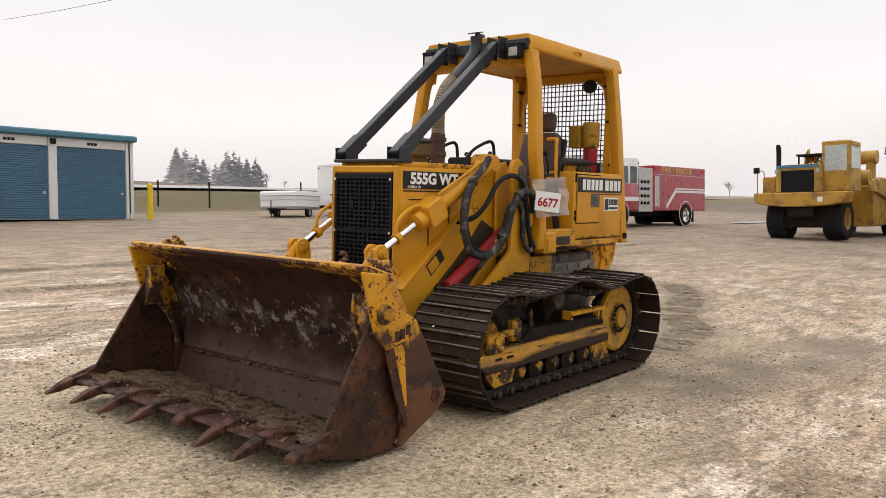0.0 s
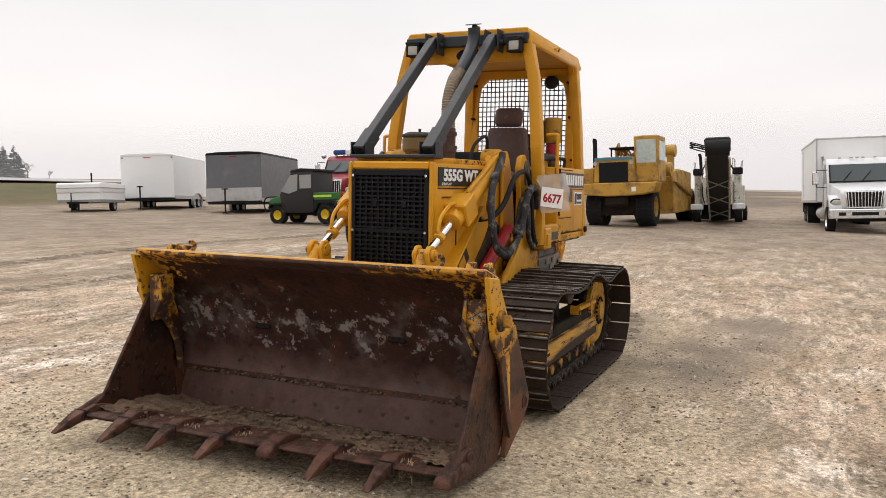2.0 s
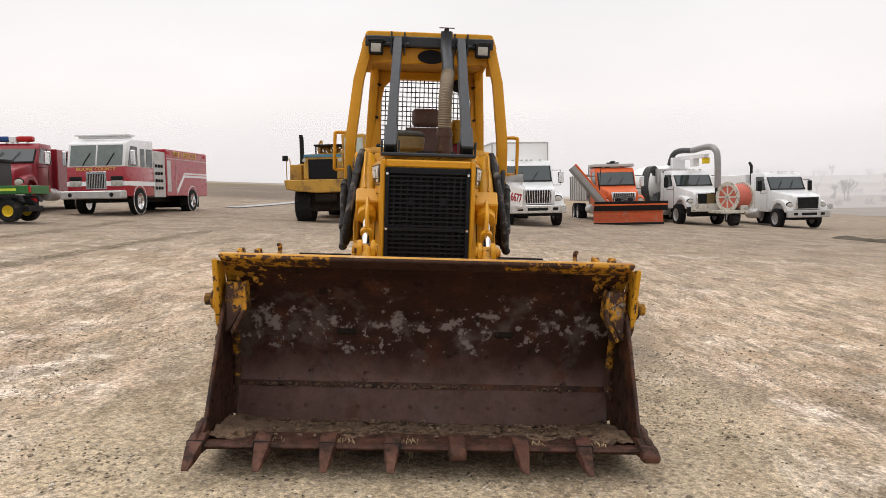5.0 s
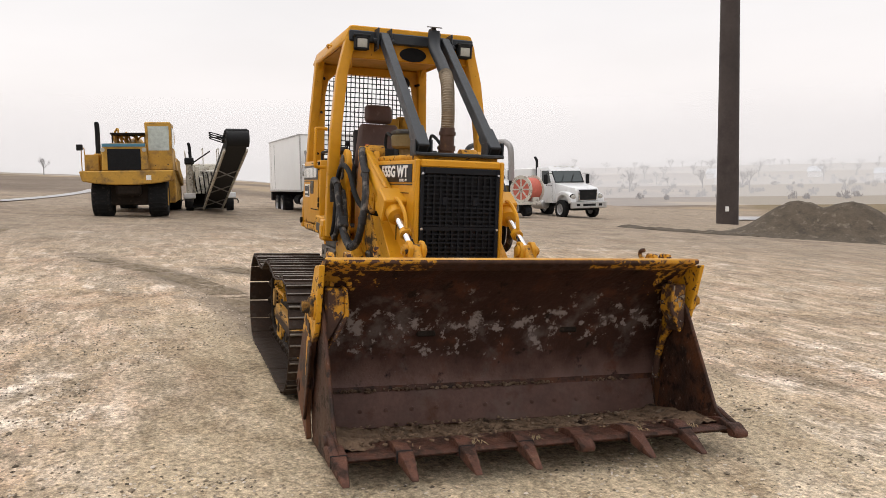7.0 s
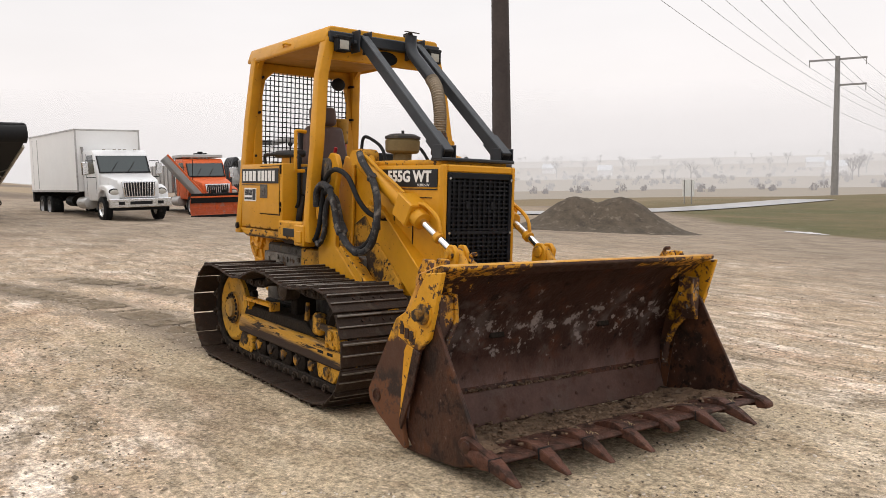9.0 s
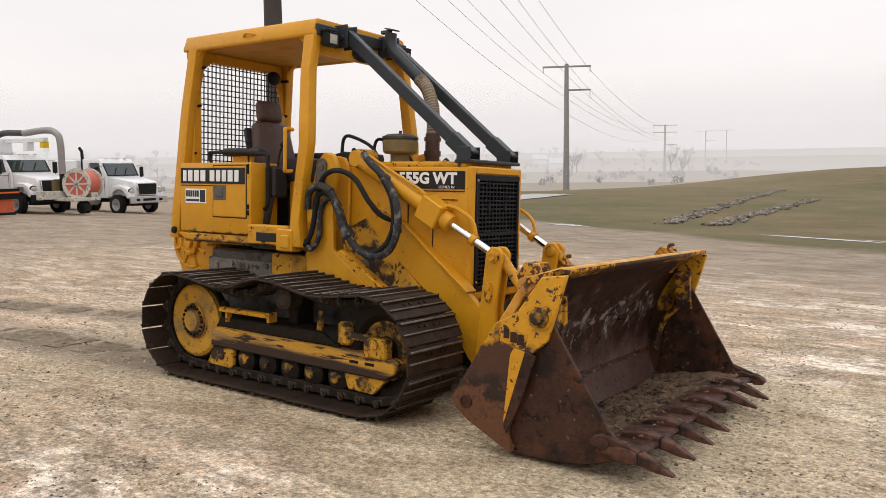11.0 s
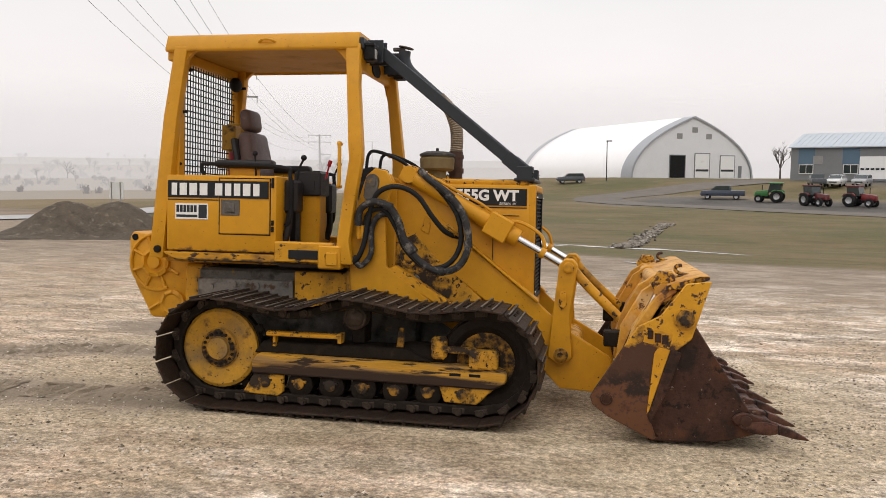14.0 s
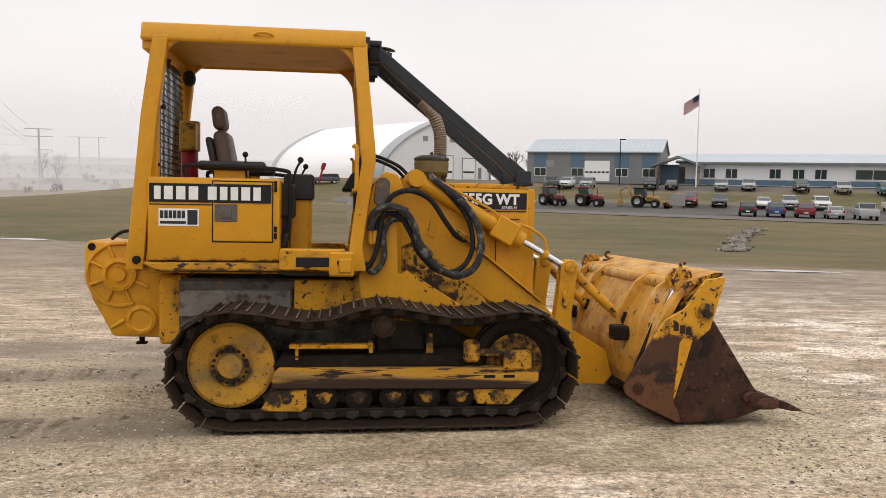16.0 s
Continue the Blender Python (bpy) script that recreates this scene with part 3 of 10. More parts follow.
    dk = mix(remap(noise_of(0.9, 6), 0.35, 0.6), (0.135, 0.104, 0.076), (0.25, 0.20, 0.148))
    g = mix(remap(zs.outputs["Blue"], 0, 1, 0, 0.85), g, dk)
    gr = mix(remap(noise_of(0.25, 6, 0.65), 0.38, 0.62), (0.115, 0.090, 0.037), (0.158, 0.116, 0.056))
    gr = mix(remap(noise_of(0.07, 4), 0.42, 0.62), gr, (0.092, 0.086, 0.032))
    gr = mix(remap(noise_of(0.16, 8, 0.7, (0.35, 1.6, 1), 27), 0.50, 0.62, 0, 0.6), gr, (0.165, 0.118, 0.066))
    gr = mix(remap(noise_of(0.7, 9, 0.72, (0.4, 1.5, 1), 27), 0.52, 0.64, 0, 0.4), gr, (0.05, 0.041, 0.018))
    gr = mix(remap(noise_of(1.1, 9, 0.72, (0.4, 1.5, 1), 20), 0.55, 0.65, 0, 0.4), gr, (0.20, 0.145, 0.08))
    gr = mix(mul(ws.outputs["Blue"], 0.65), gr, (0.225, 0.165, 0.10))
    gr = mix(1.0, gr, remap(noise_of(9, 6, 0.75), 0.3, 0.7, 0.7, 1.3), "MULTIPLY")
    fd = mix(remap(noise_of(0.05, 6, 0.65, (1, 2.5, 1)), 0.38, 0.62), (0.145, 0.108, 0.08), (0.20, 0.155, 0.115))
    fd = mix(remap(noise_of(0.012, 5, 0.6, (1, 2.2, 1)), 0.50, 0.58, 0, 0.8), fd, (0.33, 0.25, 0.16))
    fd = mix(1.0, fd, remap(noise_of(1.5, 6, 0.7), 0.3, 0.7, 0.8, 1.2), "MULTIPLY")
    g = mix(ws.outputs["Green"], g, mix(remap(noise_of(0.12, 6, 0.6), 0.4, 0.6), (0.075, 0.068, 0.060), (0.115, 0.104, 0.092)))
    c = mix(zs.outputs["Green"], g, fd)
    c = mix(zs.outputs["Red"], c, gr)
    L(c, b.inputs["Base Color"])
    rr = mix(remap(wetn, 0.60, 0.72), (0.9, 0.9, 0.9), (0.42, 0.42, 0.42))
    L(rr, b.inputs["Roughness"])
    b.inputs["Specular IOR Level"].default_value = 0.3
    bp = nt.nodes.new("ShaderNodeBump")
    bp.inputs["Strength"].default_value, bp.inputs["Distance"].default_value = 0.8, 0.008
    ad = nt.nodes.new("ShaderNodeMath")
    ad.operation = "ADD"
    L(mul(st.outputs["Distance"], -1.0), ad.inputs[0])
    L(mul(grit, 1.6), ad.inputs[1])
    L(ad.outputs[0], bp.inputs["Height"])
    L(bp.outputs[0], b.inputs["Normal"])
    return m


def build_ground():
    nseg = 300
    radii = [0.0]
    r = 0.25
    while r < 4500:
        radii.append(r)
        r += max(0.16, r * 0.048)
    cx, cy = 1.5, -1.0
    verts, cols, worn, faces = [], [], [], []
    for r in radii[1:]:
        for k in range(nseg):
            a = 2 * math.pi * k / nseg
            x, y = cx + r * math.cos(a), cy + r * math.sin(a)
            z = ground_z(x, y)
            if r < 60:
                z += (0.012 * noise.noise((x * 0.9, y * 0.9, 0)) + 0.006 * noise.noise((x * 3.1, y * 3.1, 4)) - 0.006)
            verts.append((x, y, z))
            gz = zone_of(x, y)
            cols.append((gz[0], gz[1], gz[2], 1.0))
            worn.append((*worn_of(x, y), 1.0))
    verts.append((cx, cy, ground_z(cx, cy)))
    cols.append((0, 0, 0, 1))
    worn.append((1, 0, 0, 1))
    last = len(verts) - 1
    n = len(radii) - 1
    for i in range(n - 1):
        for k in range(nseg):
            k2 = (k + 1) % nseg
            faces.append((i * nseg + k, (i + 1) * nseg + k, (i + 1) * nseg + k2, i * nseg + k2))
    for k in range(nseg):
        faces.append((last, k, (k + 1) % nseg))
    me = bpy.data.meshes.new("ground")
    me.from_pydata(verts, [], faces)
    at = me.color_attributes.new("zone", "FLOAT_COLOR", "POINT")
    at.data.foreach_set("color", np.array(cols, dtype=np.float32).ravel())
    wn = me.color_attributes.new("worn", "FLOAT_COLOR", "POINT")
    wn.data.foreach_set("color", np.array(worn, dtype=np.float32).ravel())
    for p in me.polygons:
        p.use_smooth = True
    me.materials.append(ground_material())
    return tagged(new("ground", me), "tan gravel lot with pale scuffs, running out to grass banks and brown fields", "ground", kind="structure")


build_ground()


# ---- the crawler loader ----
LOADER_AT = pose(0, -0.02, 0, -2.73, 0.455, 0)


def post_of(rows, hw):
    """A sheet-steel post lofted through rows of (z, x0, x1, y)."""
    bm = bmesh.new()
    rings = [[bm.verts.new(c) for c in ((x0, y - hw, z), (x1, y - hw, z), (x1, y + hw, z), (x0, y + hw, z))] for z, x0, x1, y in rows]
    for a, b in zip(rings, rings[1:]):
        for k in range(4):
            bm.faces.new((a[k], a[(k + 1) % 4], b[(k + 1) % 4], b[k]))
    bm.faces.new(rings[0][::-1])
    bm.faces.new(rings[-1])
    return bm


def crawler_loader():
    ld = thing("crawler_loader", "yellow crawler loader with rusted bucket and open canopy on gravel", "crawler loader", LOADER_AT)

    # --- undercarriage
    SPX, SPZ, IDX, IDZ, PR, N = -0.90, 0.425, 1.10, 0.43, 0.352, 38
    line = []
    for i in range(17):
        a = radians(270 - 180 * i / 16)
        line.append((SPX + PR * math.cos(a), SPZ + PR * math.sin(a)))
    line += [(-0.64, 0.752), (-0.42, 0.708), (-0.22, 0.722), (-0.02, 0.792), (0.15, 0.822), (0.32, 0.79), (0.55, 0.742), (0.78, 0.738), (0.95, 0.765)]
    for i in range(17):
        a = radians(90 - 180 * i / 16)
        line.append((IDX + PR * math.cos(a), IDZ + PR * math.sin(a)))
    line.append(line[0])
    seg = [math.dist(a, b) for a, b in zip(line, line[1:])]
    total = sum(seg)

    def on_line(s):
        s %= total
        for (a, b), n in zip(zip(line, line[1:]), seg):
            if s <= n:
                t = s / n
                return a[0] + (b[0] - a[0]) * t, a[1] + (b[1] - a[1]) * t
            s -= n
        return line[-1]

    pitch = total / N
    YC, HW = 0.905, 0.305
    # one shoe, flat, its outer face up: local x along the track
    w = pitch * 0.5
    sh = [box(-w * 1.04, w * 1.06, -HW, HW, 0.0, 0.014, 0.003)]
    sh.append(prism([(-w * 0.93, 0.012), (-w * 0.62, 0.012), (-w * 0.70, 0.036), (-w * 0.86, 0.036)], -HW * 0.985, HW * 0.985, 0.003))
    sh.append(prism([(w * 0.02, 0.012), (w * 0.26, 0.012), (w * 0.20, 0.029), (w * 0.08, 0.029)], -HW * 0.985, HW * 0.985, 0.003))
    for by in (-0.11, -0.05, 0.05, 0.11):
        sh.append(cyl((-w * 0.35, by, 0.012), (-w * 0.35, by, 0.024), 0.012, seg=6))
    shoe_me = mesh_of("track_shoe", join(*sh), m_track)
    shoe_me.materials.append(m_rib)
    for pl in shoe_me.polygons:
        if pl.center.z > 0.027:
            pl.material_index = 1
    pin_me = mesh_of("track_pin", join(cyl((0, -0.125, 0.0), (0, 0.125, 0.0), 0.026, seg=10), cyl((0, -0.135, 0.0), (0, 0.135, 0.0), 0.013, seg=6), box(-0.05, 0.05, -0.108, 0.108, -0.03, 0.022, 0.01)), m_shoe_pin)
    rnd = random.Random(4)
    for s in (1, -1):
        links, inner = [], []
        pins = []
        spots = []
        for i in range(N):
            s0 = (i + (0.0 if s > 0 else 0.4)) * pitch
            p, q = on_line(s0 - pitch * 0.45), on_line(s0 + pitch * 0.45)
            c = ((p[0] + q[0]) / 2, (p[1] + q[1]) / 2)
            tx, tz = q[0] - p[0], q[1] - p[1]
            ln = math.hypot(tx, tz)
            tx, tz = tx / ln, tz / ln
            spots.append((c, tx, tz))
            fr = Matrix(((tx, 0, -tz, c[0]), (0, 1, 0, YC * s), (tz, 0, tx, c[1]), (0, 0, 0, 1)))
            # the loop runs rearward along the ground, so +z of this frame points inward there
            for yy in (-0.085, 0.085):
                (links if yy * s > 0 else inner).append(moved(box(-w * 1.08, w * 1.08, yy - 0.018, yy + 0.018, -0.02, 0.045, 0.008), fr @ pose(0, 0, -0.025)))
            pins.append(fr @ Matrix.Translation((w, 0, 0)))
        chain = part("track_chain", join(*links), m_chain, ld, "greasy steel track chain")
        part("inner_link_row", join(*inner), m_chain, chain)
        for fr in pins:
            piece("track_pin", pin_me, chain, fr)
        for (c, tx, tz) in spots:
            out = Vector((-tz, 0, tx))
            rot = Matrix(((tx, 0, -tz), (0, 1, 0), (tz, 0, tx))).to_4x4()
            m = Matrix.Translation((c[0] + out.x * 0.038, YC * s, c[1] + out.z * 0.038)) @ rot @ pose(0, 0, 0, rnd.uniform(-0.5, 0.5), rnd.uniform(-1.2, 1.2), 0)
            piece("track_shoe", shoe_me, chain, m)
        # sprocket with its dish, hub and bolts
        teeth = [lathe([(0.31, -0.03), (0.31, 0.03)], (SPX, YC * s, SPZ), seg=36)]
        for k in range(13):
            a = 2 * math.pi * k / 13
            teeth.append(moved(box(0.29, 0.345, -0.028, 0.028, -0.03, 0.03, 0.008), Matrix.Translation((SPX, YC * s, SPZ)) @ pose(0, 0, 0, 0, -math.degrees(a), 0)))
        spr = part("sprocket", join(*teeth), m_chain, ld, "dark toothed drive sprocket")
        y0 = YC + 0.035
        part("final_drive_cover", side_of(lathe([(0.0, y0), (0.295, y0), (0.295, y0 + 0.035), (0.27, y0 + 0.05), (0.15, y0 + 0.03), (0.135, y0 + 0.05), (0.085, y0 + 0.055), (0.08, y0 + 0.085), (0.03, y0 + 0.09), (0.0, y0 + 0.09)], (SPX, 0, SPZ), seg=44), s), m_drive, spr, "round yellow final drive cover with bolts")
        bolts = [side_of(cyl((SPX + 0.115 * math.cos(a), y0 + 0.05, SPZ + 0.115 * math.sin(a)), (SPX + 0.115 * math.cos(a), y0 + 0.072, SPZ + 0.115 * math.sin(a)), 0.012, seg=6), s) for a in (2 * math.pi * k / 18 for k in range(18))]
        part("bolt_flange", side_of(lathe([(0.09, y0 + 0.05), (0.142, y0 + 0.048), (0.142, y0 + 0.056), (0.09, y0 + 0.062)], (SPX, 0, SPZ), seg=40, ring_only=True), s), m_caked, spr, "grimy bolt flange")
        each("flange_bolt", bolts, m_grime, spr)
        idl = part("idler_wheel", side_of(lathe([(0.0, YC - 0.06), (0.27, YC - 0.06), (0.31, YC - 0.05), (0.315, YC - 0.03), (0.33, YC - 0.03), (0.33, YC + 0.03), (0.315, YC + 0.03), (0.31, YC + 0.06), (0.25, YC + 0.065), (0.21, YC + 0.03), (0.1, YC + 0.03), (0.09, YC + 0.07), (0.0, YC + 0.07)], (IDX, 0, IDZ), seg=44), s), m_chain, ld, "dark steel front idler wheel")
        part("idler_disc", side_of(lathe([(0.12, YC + 0.028), (0.205, YC + 0.034), (0.205, YC + 0.04), (0.12, YC + 0.036)], (IDX, 0, IDZ), seg=36), s), m_caked, idl)
        # track frame
        fr = part("track_frame", side_of(prism([(-0.62, 0.36), (-0.57, 0.415), (1.17, 0.405), (1.26, 0.38), (1.26, 0.30), (1.17, 0.25), (-0.62, 0.265)], 0.80, 1.045, 0.012), s), m_frame, ld, "yellow painted track frame beam with scraped dirty paint")
        part("frame_top_cover", side_of(prism([(-0.62, 0.41), (-0.55, 0.50), (0.55, 0.50), (0.72, 0.41)], 0.78, 1.0, 0.01), s), m_grime, fr, "oily dirt-caked recoil cover")
        part("frame_step", side_of(join(box(-0.50, 0.06, 1.0, 1.06, 0.55, 0.578, 0.004), *[box(-0.49 + 0.024 * k, -0.48 + 0.024 * k, 1.02, 1.06, 0.576, 0.586) for k in range(23)], box(-0.46, -0.44, 0.98, 1.03, 0.47, 0.555), box(0.045, 0.07, 0.98, 1.06, 0.52, 0.59)), s), m_yellow_worn, fr, "yellow serrated boarding step")
        part("frame_gusset", side_of(prism([(0.44, 0.42), (0.47, 0.64), (0.50, 0.64), (0.51, 0.42)], 0.93, 0.955, 0.004), s), m_caked, fr)
        part("idler_bracket", side_of(join(box(0.72, 0.83, 0.95, 1.03, 0.44, 0.60, 0.02), box(0.80, 1.04, 0.99, 1.035, 0.49, 0.535, 0.008), box(1.0, 1.2, 0.99, 1.07, 0.395, 0.53, 0.012), cyl((1.05, 1.07, 0.415), (1.05, 1.085, 0.415), 0.016, seg=6), cyl((1.15, 1.07, 0.415), (1.15, 1.085, 0.415), 0.016, seg=6), cyl((1.1, 1.06, 0.49), (1.1, 1.085, 0.49), 0.035, seg=12)), s), m_yellow_dirty, fr, "yellow idler yoke with bolts")
        for sx in (0.86, 1.0):
            part("slot", side_of(box(sx, sx + 0.08, 1.04, 1.049, 0.335, 0.355), s), m_core, fr)
        part("rear_roller_guard", side_of(prism([(-0.70, 0.11), (-0.61, 0.26), (-0.38, 0.26), (-0.38, 0.13), (-0.42, 0.10)], 0.98, 1.02, 0.008), s), m_yellow_dirty, fr, "yellow rear roller guard")
        part("front_roller_guard", side_of(prism([(0.78, 0.26), (0.82, 0.14), (1.05, 0.13), (1.18, 0.26)], 0.97, 1.02, 0.008), s), m_yellow_dirty, fr, "yellow front roller guard")
        for rx in (-0.52, -0.26, -0.02, 0.22, 0.46, 0.70, 0.95):
            rl = part("track_roller", side_of(lathe([(0.0, YC - 0.13), (0.07, YC - 0.13), (0.075, YC - 0.1), (0.095, YC - 0.09), (0.095, YC - 0.05), (0.08, YC - 0.045), (0.08, YC + 0.045), (0.095, YC + 0.05), (0.095, YC + 0.085), (0.07, YC + 0.1), (0.045, YC + 0.11), (0.0, YC + 0.11)], (rx, 0, 0.19), seg=20), s), m_chain, fr)
            part("roller_cap", side_of(join(cyl((rx, YC + 0.1, 0.20), (rx, YC + 0.125, 0.20), 0.042, seg=14, bev=0.006), box(rx - 0.055, rx + 0.055, YC + 0.09, YC + 0.118, 0.205, 0.225, 0.004)), s), m_caked, rl)
        cr = part("carrier_roller", side_of(lathe([(0.0, 0.88), (0.085, 0.88), (0.085, 1.0), (0.07, 1.01), (0.06, 1.0), (0.03, 1.02), (0.0, 1.02)], (0.15, 0, 0.70), seg=24), s), m_shoe_pin, ld, "round track carrier roller")
        part("roller_bracket", side_of(box(0.10, 0.20, 0.72, 0.90, 0.50, 0.74, 0.01), s), m_grime, cr)
        part("mud", side_of(moved(ball((0, 0, 0), 1.0, 0.26, 0.1, 0.09, 18), Matrix.Translation((0.62, 0.88, 0.45))), s), m_grime, fr, "packed oily mud on the track frame")

    # --- main body under the platform
    body = part("main_frame", join(box(-1.35, 0.5, -0.46, 0.46, 0.42, 0.98, 0.02), box(0.4, 1.3, -0.36, 0.36, 0.38, 0.85, 0.02)), m_castgrey, ld, "grimy bare cast steel main frame")
    for s in (1, -1):
        part("mount_plate", side_of(join(box(-1.34, -0.52, 0.45, 0.5, 0.70, 0.90, 0.008), *[cyl((x, 0.5, z), (x, 0.515, z), 0.024, seg=12) for x, z in ((-1.02, 0.86), (-0.95, 0.80), (-0.82, 0.85), (-0.58, 0.86), (-1.22, 0.83))]), s), m_mount, body, "bare steel mount plate with round bolts")
        part("side_skirt", side_of(prism([(-0.50, 0.70), (-0.50, 0.98), (0.02, 0.98), (0.62, 0.72), (0.62, 0.66)], 0.46, 0.52, 0.008), s), m_yellow_worn, body, "worn yellow frame side plate")
    # dark plate added beneath the frame to stand in for its shade
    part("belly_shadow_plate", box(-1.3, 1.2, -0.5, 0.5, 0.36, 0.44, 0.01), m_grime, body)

    # --- rear winch housing
    wh = part("winch_housing", prism([(-2.06, 1.19), (-2.03, 1.26), (-1.93, 1.24), (-1.62, 1.25), (-1.5, 1.2), (-1.42, 1.05), (-1.42, 0.6), (-1.5, 0.52), (-1.86, 0.53), (-1.9, 0.62), (-2.0, 0.80), (-2.06, 0.98)], -0.34, 0.34, 0.03, seg=2), m_yellow, ld, "yellow cast rear winch housing with ribs and round covers")
    for s in (1, -1):
        part("gear_cover", side_of(join(lathe([(0.0, 0.33), (0.11, 0.33), (0.11, 0.375), (0.085, 0.385), (0.07, 0.37), (0.0, 0.37)], (-1.64, 0, 0.66), seg=26), *[cyl((-1.64 + 0.098 * math.cos(a), 0.37, 0.66 + 0.098 * math.sin(a)), (-1.64 + 0.098 * math.cos(a), 0.388, 0.66 + 0.098 * math.sin(a)), 0.01, seg=6) for a in (k * math.pi / 4 for k in range(8))]), s), m_yellow, wh)
        part("gear_cover", side_of(join(lathe([(0.0, 0.33), (0.125, 0.33), (0.125, 0.375), (0.095, 0.385), (0.08, 0.36), (0.055, 0.36), (0.05, 0.39), (0.0, 0.39)], (-1.80, 0, 1.0), seg=26), *[cyl((-1.80 + 0.11 * math.cos(a), 0.37, 1.0 + 0.11 * math.sin(a)), (-1.80 + 0.11 * math.cos(a), 0.388, 1.0 + 0.11 * math.sin(a)), 0.011, seg=6) for a in (k * math.pi / 4 + 0.3 for k in range(8))]), s), m_yellow, wh)
        ribs = []
        for a in range(0, 360, 45):
            aa = radians(a + 20)
            ribs.append(tube([(-1.80 + 0.12 * math.cos(aa), 0.345, 1.0 + 0.12 * math.sin(aa)), (-1.80 + 0.225 * math.cos(aa), 0.345, 1.0 + 0.225 * math.sin(aa))], 0.016, 6, 1))
        ribs.append(tube([(-1.80 + 0.235 * math.cos(radians(a)), 0.345, 1.0 + 0.235 * math.sin(radians(a))) for a in range(80, 300, 12)], 0.016, 6, 1))
        ribs.append(tube([(-1.86, 0.345, 0.6), (-1.76, 0.345, 0.66)], 0.016, 6, 1))
        part("cast_rib", side_of(join(*ribs), s), m_yellow, wh)
        part("lug_hole", side_of(cyl((-2.0, 0.335, 1.205), (-2.0, 0.345, 1.205), 0.028, seg=16), s), m_core, wh)
    part("winch_cable", tube([(-1.95, 0.0, 1.25), (-1.88, 0.05, 1.31), (-1.75, 0.05, 1.31), (-1.62, 0.0, 1.27)], 0.014, 6), m_black, wh, "looped black cable over the winch")
    part("drawbar_pin", join(cyl((-1.72, 0, 0.42), (-1.72, 0, 0.55), 0.022, seg=10), box(-1.76, -1.68, -0.03, 0.03, 0.42, 0.44, 0.004)), m_grime, wh)
    part("rear_frame_block", box(-1.5, -1.3, -0.42, 0.42, 0.48, 1.0, 0.02), m_yellow_worn, ld, "yellow rear frame block")

    # --- platform and side boxes
    pf = part("platform", join(box(-1.56, -0.02, -0.60, 0.60, 1.03, 1.10, 0.012), box(-0.62, 0.02, -0.56, 0.56, 1.09, 1.14, 0.006)), m_yellow_worn, ld, "scuffed yellow operator platform")
    part("floor_mat", box(-0.6, 0.0, -0.5, 0.5, 1.136, 1.15, 0.004), m_black, pf, "black ribbed rubber floor mat")
    part("rear_wall", box(-1.56, -1.5, -0.55, 0.55, 1.1, 1.72, 0.01), m_yellow, pf)
    for s in (1, -1):
        bx = part("side_tank", side_of(box(-1.53, -0.60, 0.36, 0.66, 1.125, 1.725, 0.016, 2), s), m_tank, ld, "yellow side tank box with a door and striped name band")
        part("sill_rail", side_of(prism([(-1.60, 1.115), (-0.10, 1.115), (-0.08, 1.02), (-0.56, 1.02), (-0.62, 1.045), (-1.45, 1.045)], 0.56, 0.655, 0.01), s), m_sill, pf, "yellow sill rail with chipped edge")
        part("sill_step", side_of(box(-0.60, -0.12, 0.58, 0.70, 1.06, 1.22, 0.012), s), m_sill, pf)
        part("step_grip", side_of(box(-0.48, -0.14, 0.698, 0.708, 1.09, 1.16, 0.003), s), m_decal, pf, "black anti-slip tape")
        # access door with its seam, latch and hinges
        dr = part("access_door", side_of(box(-1.07, -0.655, 0.655, 0.668, 1.27, 1.695, 0.004), s), m_yellow, bx, "yellow access door")
        part("door_seam", side_of(join(box(-1.079, -1.071, 0.656, 0.662, 1.26, 1.705), box(-0.654, -0.646, 0.656, 0.662, 1.26, 1.705), box(-1.079, -0.646, 0.656, 0.662, 1.26, 1.268), box(-1.079, -0.646, 0.656, 0.662, 1.698, 1.706)), s), m_core, dr)
        part("latch", side_of(join(box(-1.06, -0.90, 0.667, 0.673, 1.41, 1.535, 0.004), box(-1.03, -0.94, 0.671, 0.68, 1.435, 1.51, 0.004), cyl((-0.985, 0.678, 1.475), (-0.985, 0.686, 1.475), 0.012, seg=10)), s), m_castgrey, dr, "recessed grey paddle latch")
        each("hinge", [side_of(cyl((-0.63, 0.664, z - 0.02), (-0.63, 0.664, z + 0.02), 0.011, seg=10), s) for z in (1.31, 1.36, 1.65, 1.69)], m_grime, dr)
        band = part("name_band", side_of(join(box(-1.515, -1.082, 0.66, 0.6645, 1.545, 1.68), box(-1.066, -0.66, 0.6685, 0.6725, 1.545, 1.68)), s), m_decal, bx, "black name band with white letters as bars")
        bars = []
        widths = (0.06, 0.075, 0.078, 0.08, None, 0.076, 0.066, 0.066, 0.076, 0.066)
        x = -1.485 if s < 0 else -1.485
        for wd in widths:
            if wd is None:
                x += 0.045
                continue
            yy = 0.6645 if x + wd < -1.08 else 0.6725
            bars.append(box(x + 0.004, x + wd - 0.010, yy - 0.001, yy + 0.002, 1.565, 1.660, 0.0))
            x += wd + 0.009
        for bar in bars:
            part("letter_bar", side_of(bar, s), m_white, band)
        part("stripe", side_of(box(-1.515, -1.082, 0.66, 0.6625, 1.525, 1.533), s), m_decal, band)
        st = part("sticker", side_of(box(-1.45, -1.17, 0.66, 0.6635, 1.375, 1.50), s), m_white, bx, "white dealer sticker with dark bars")
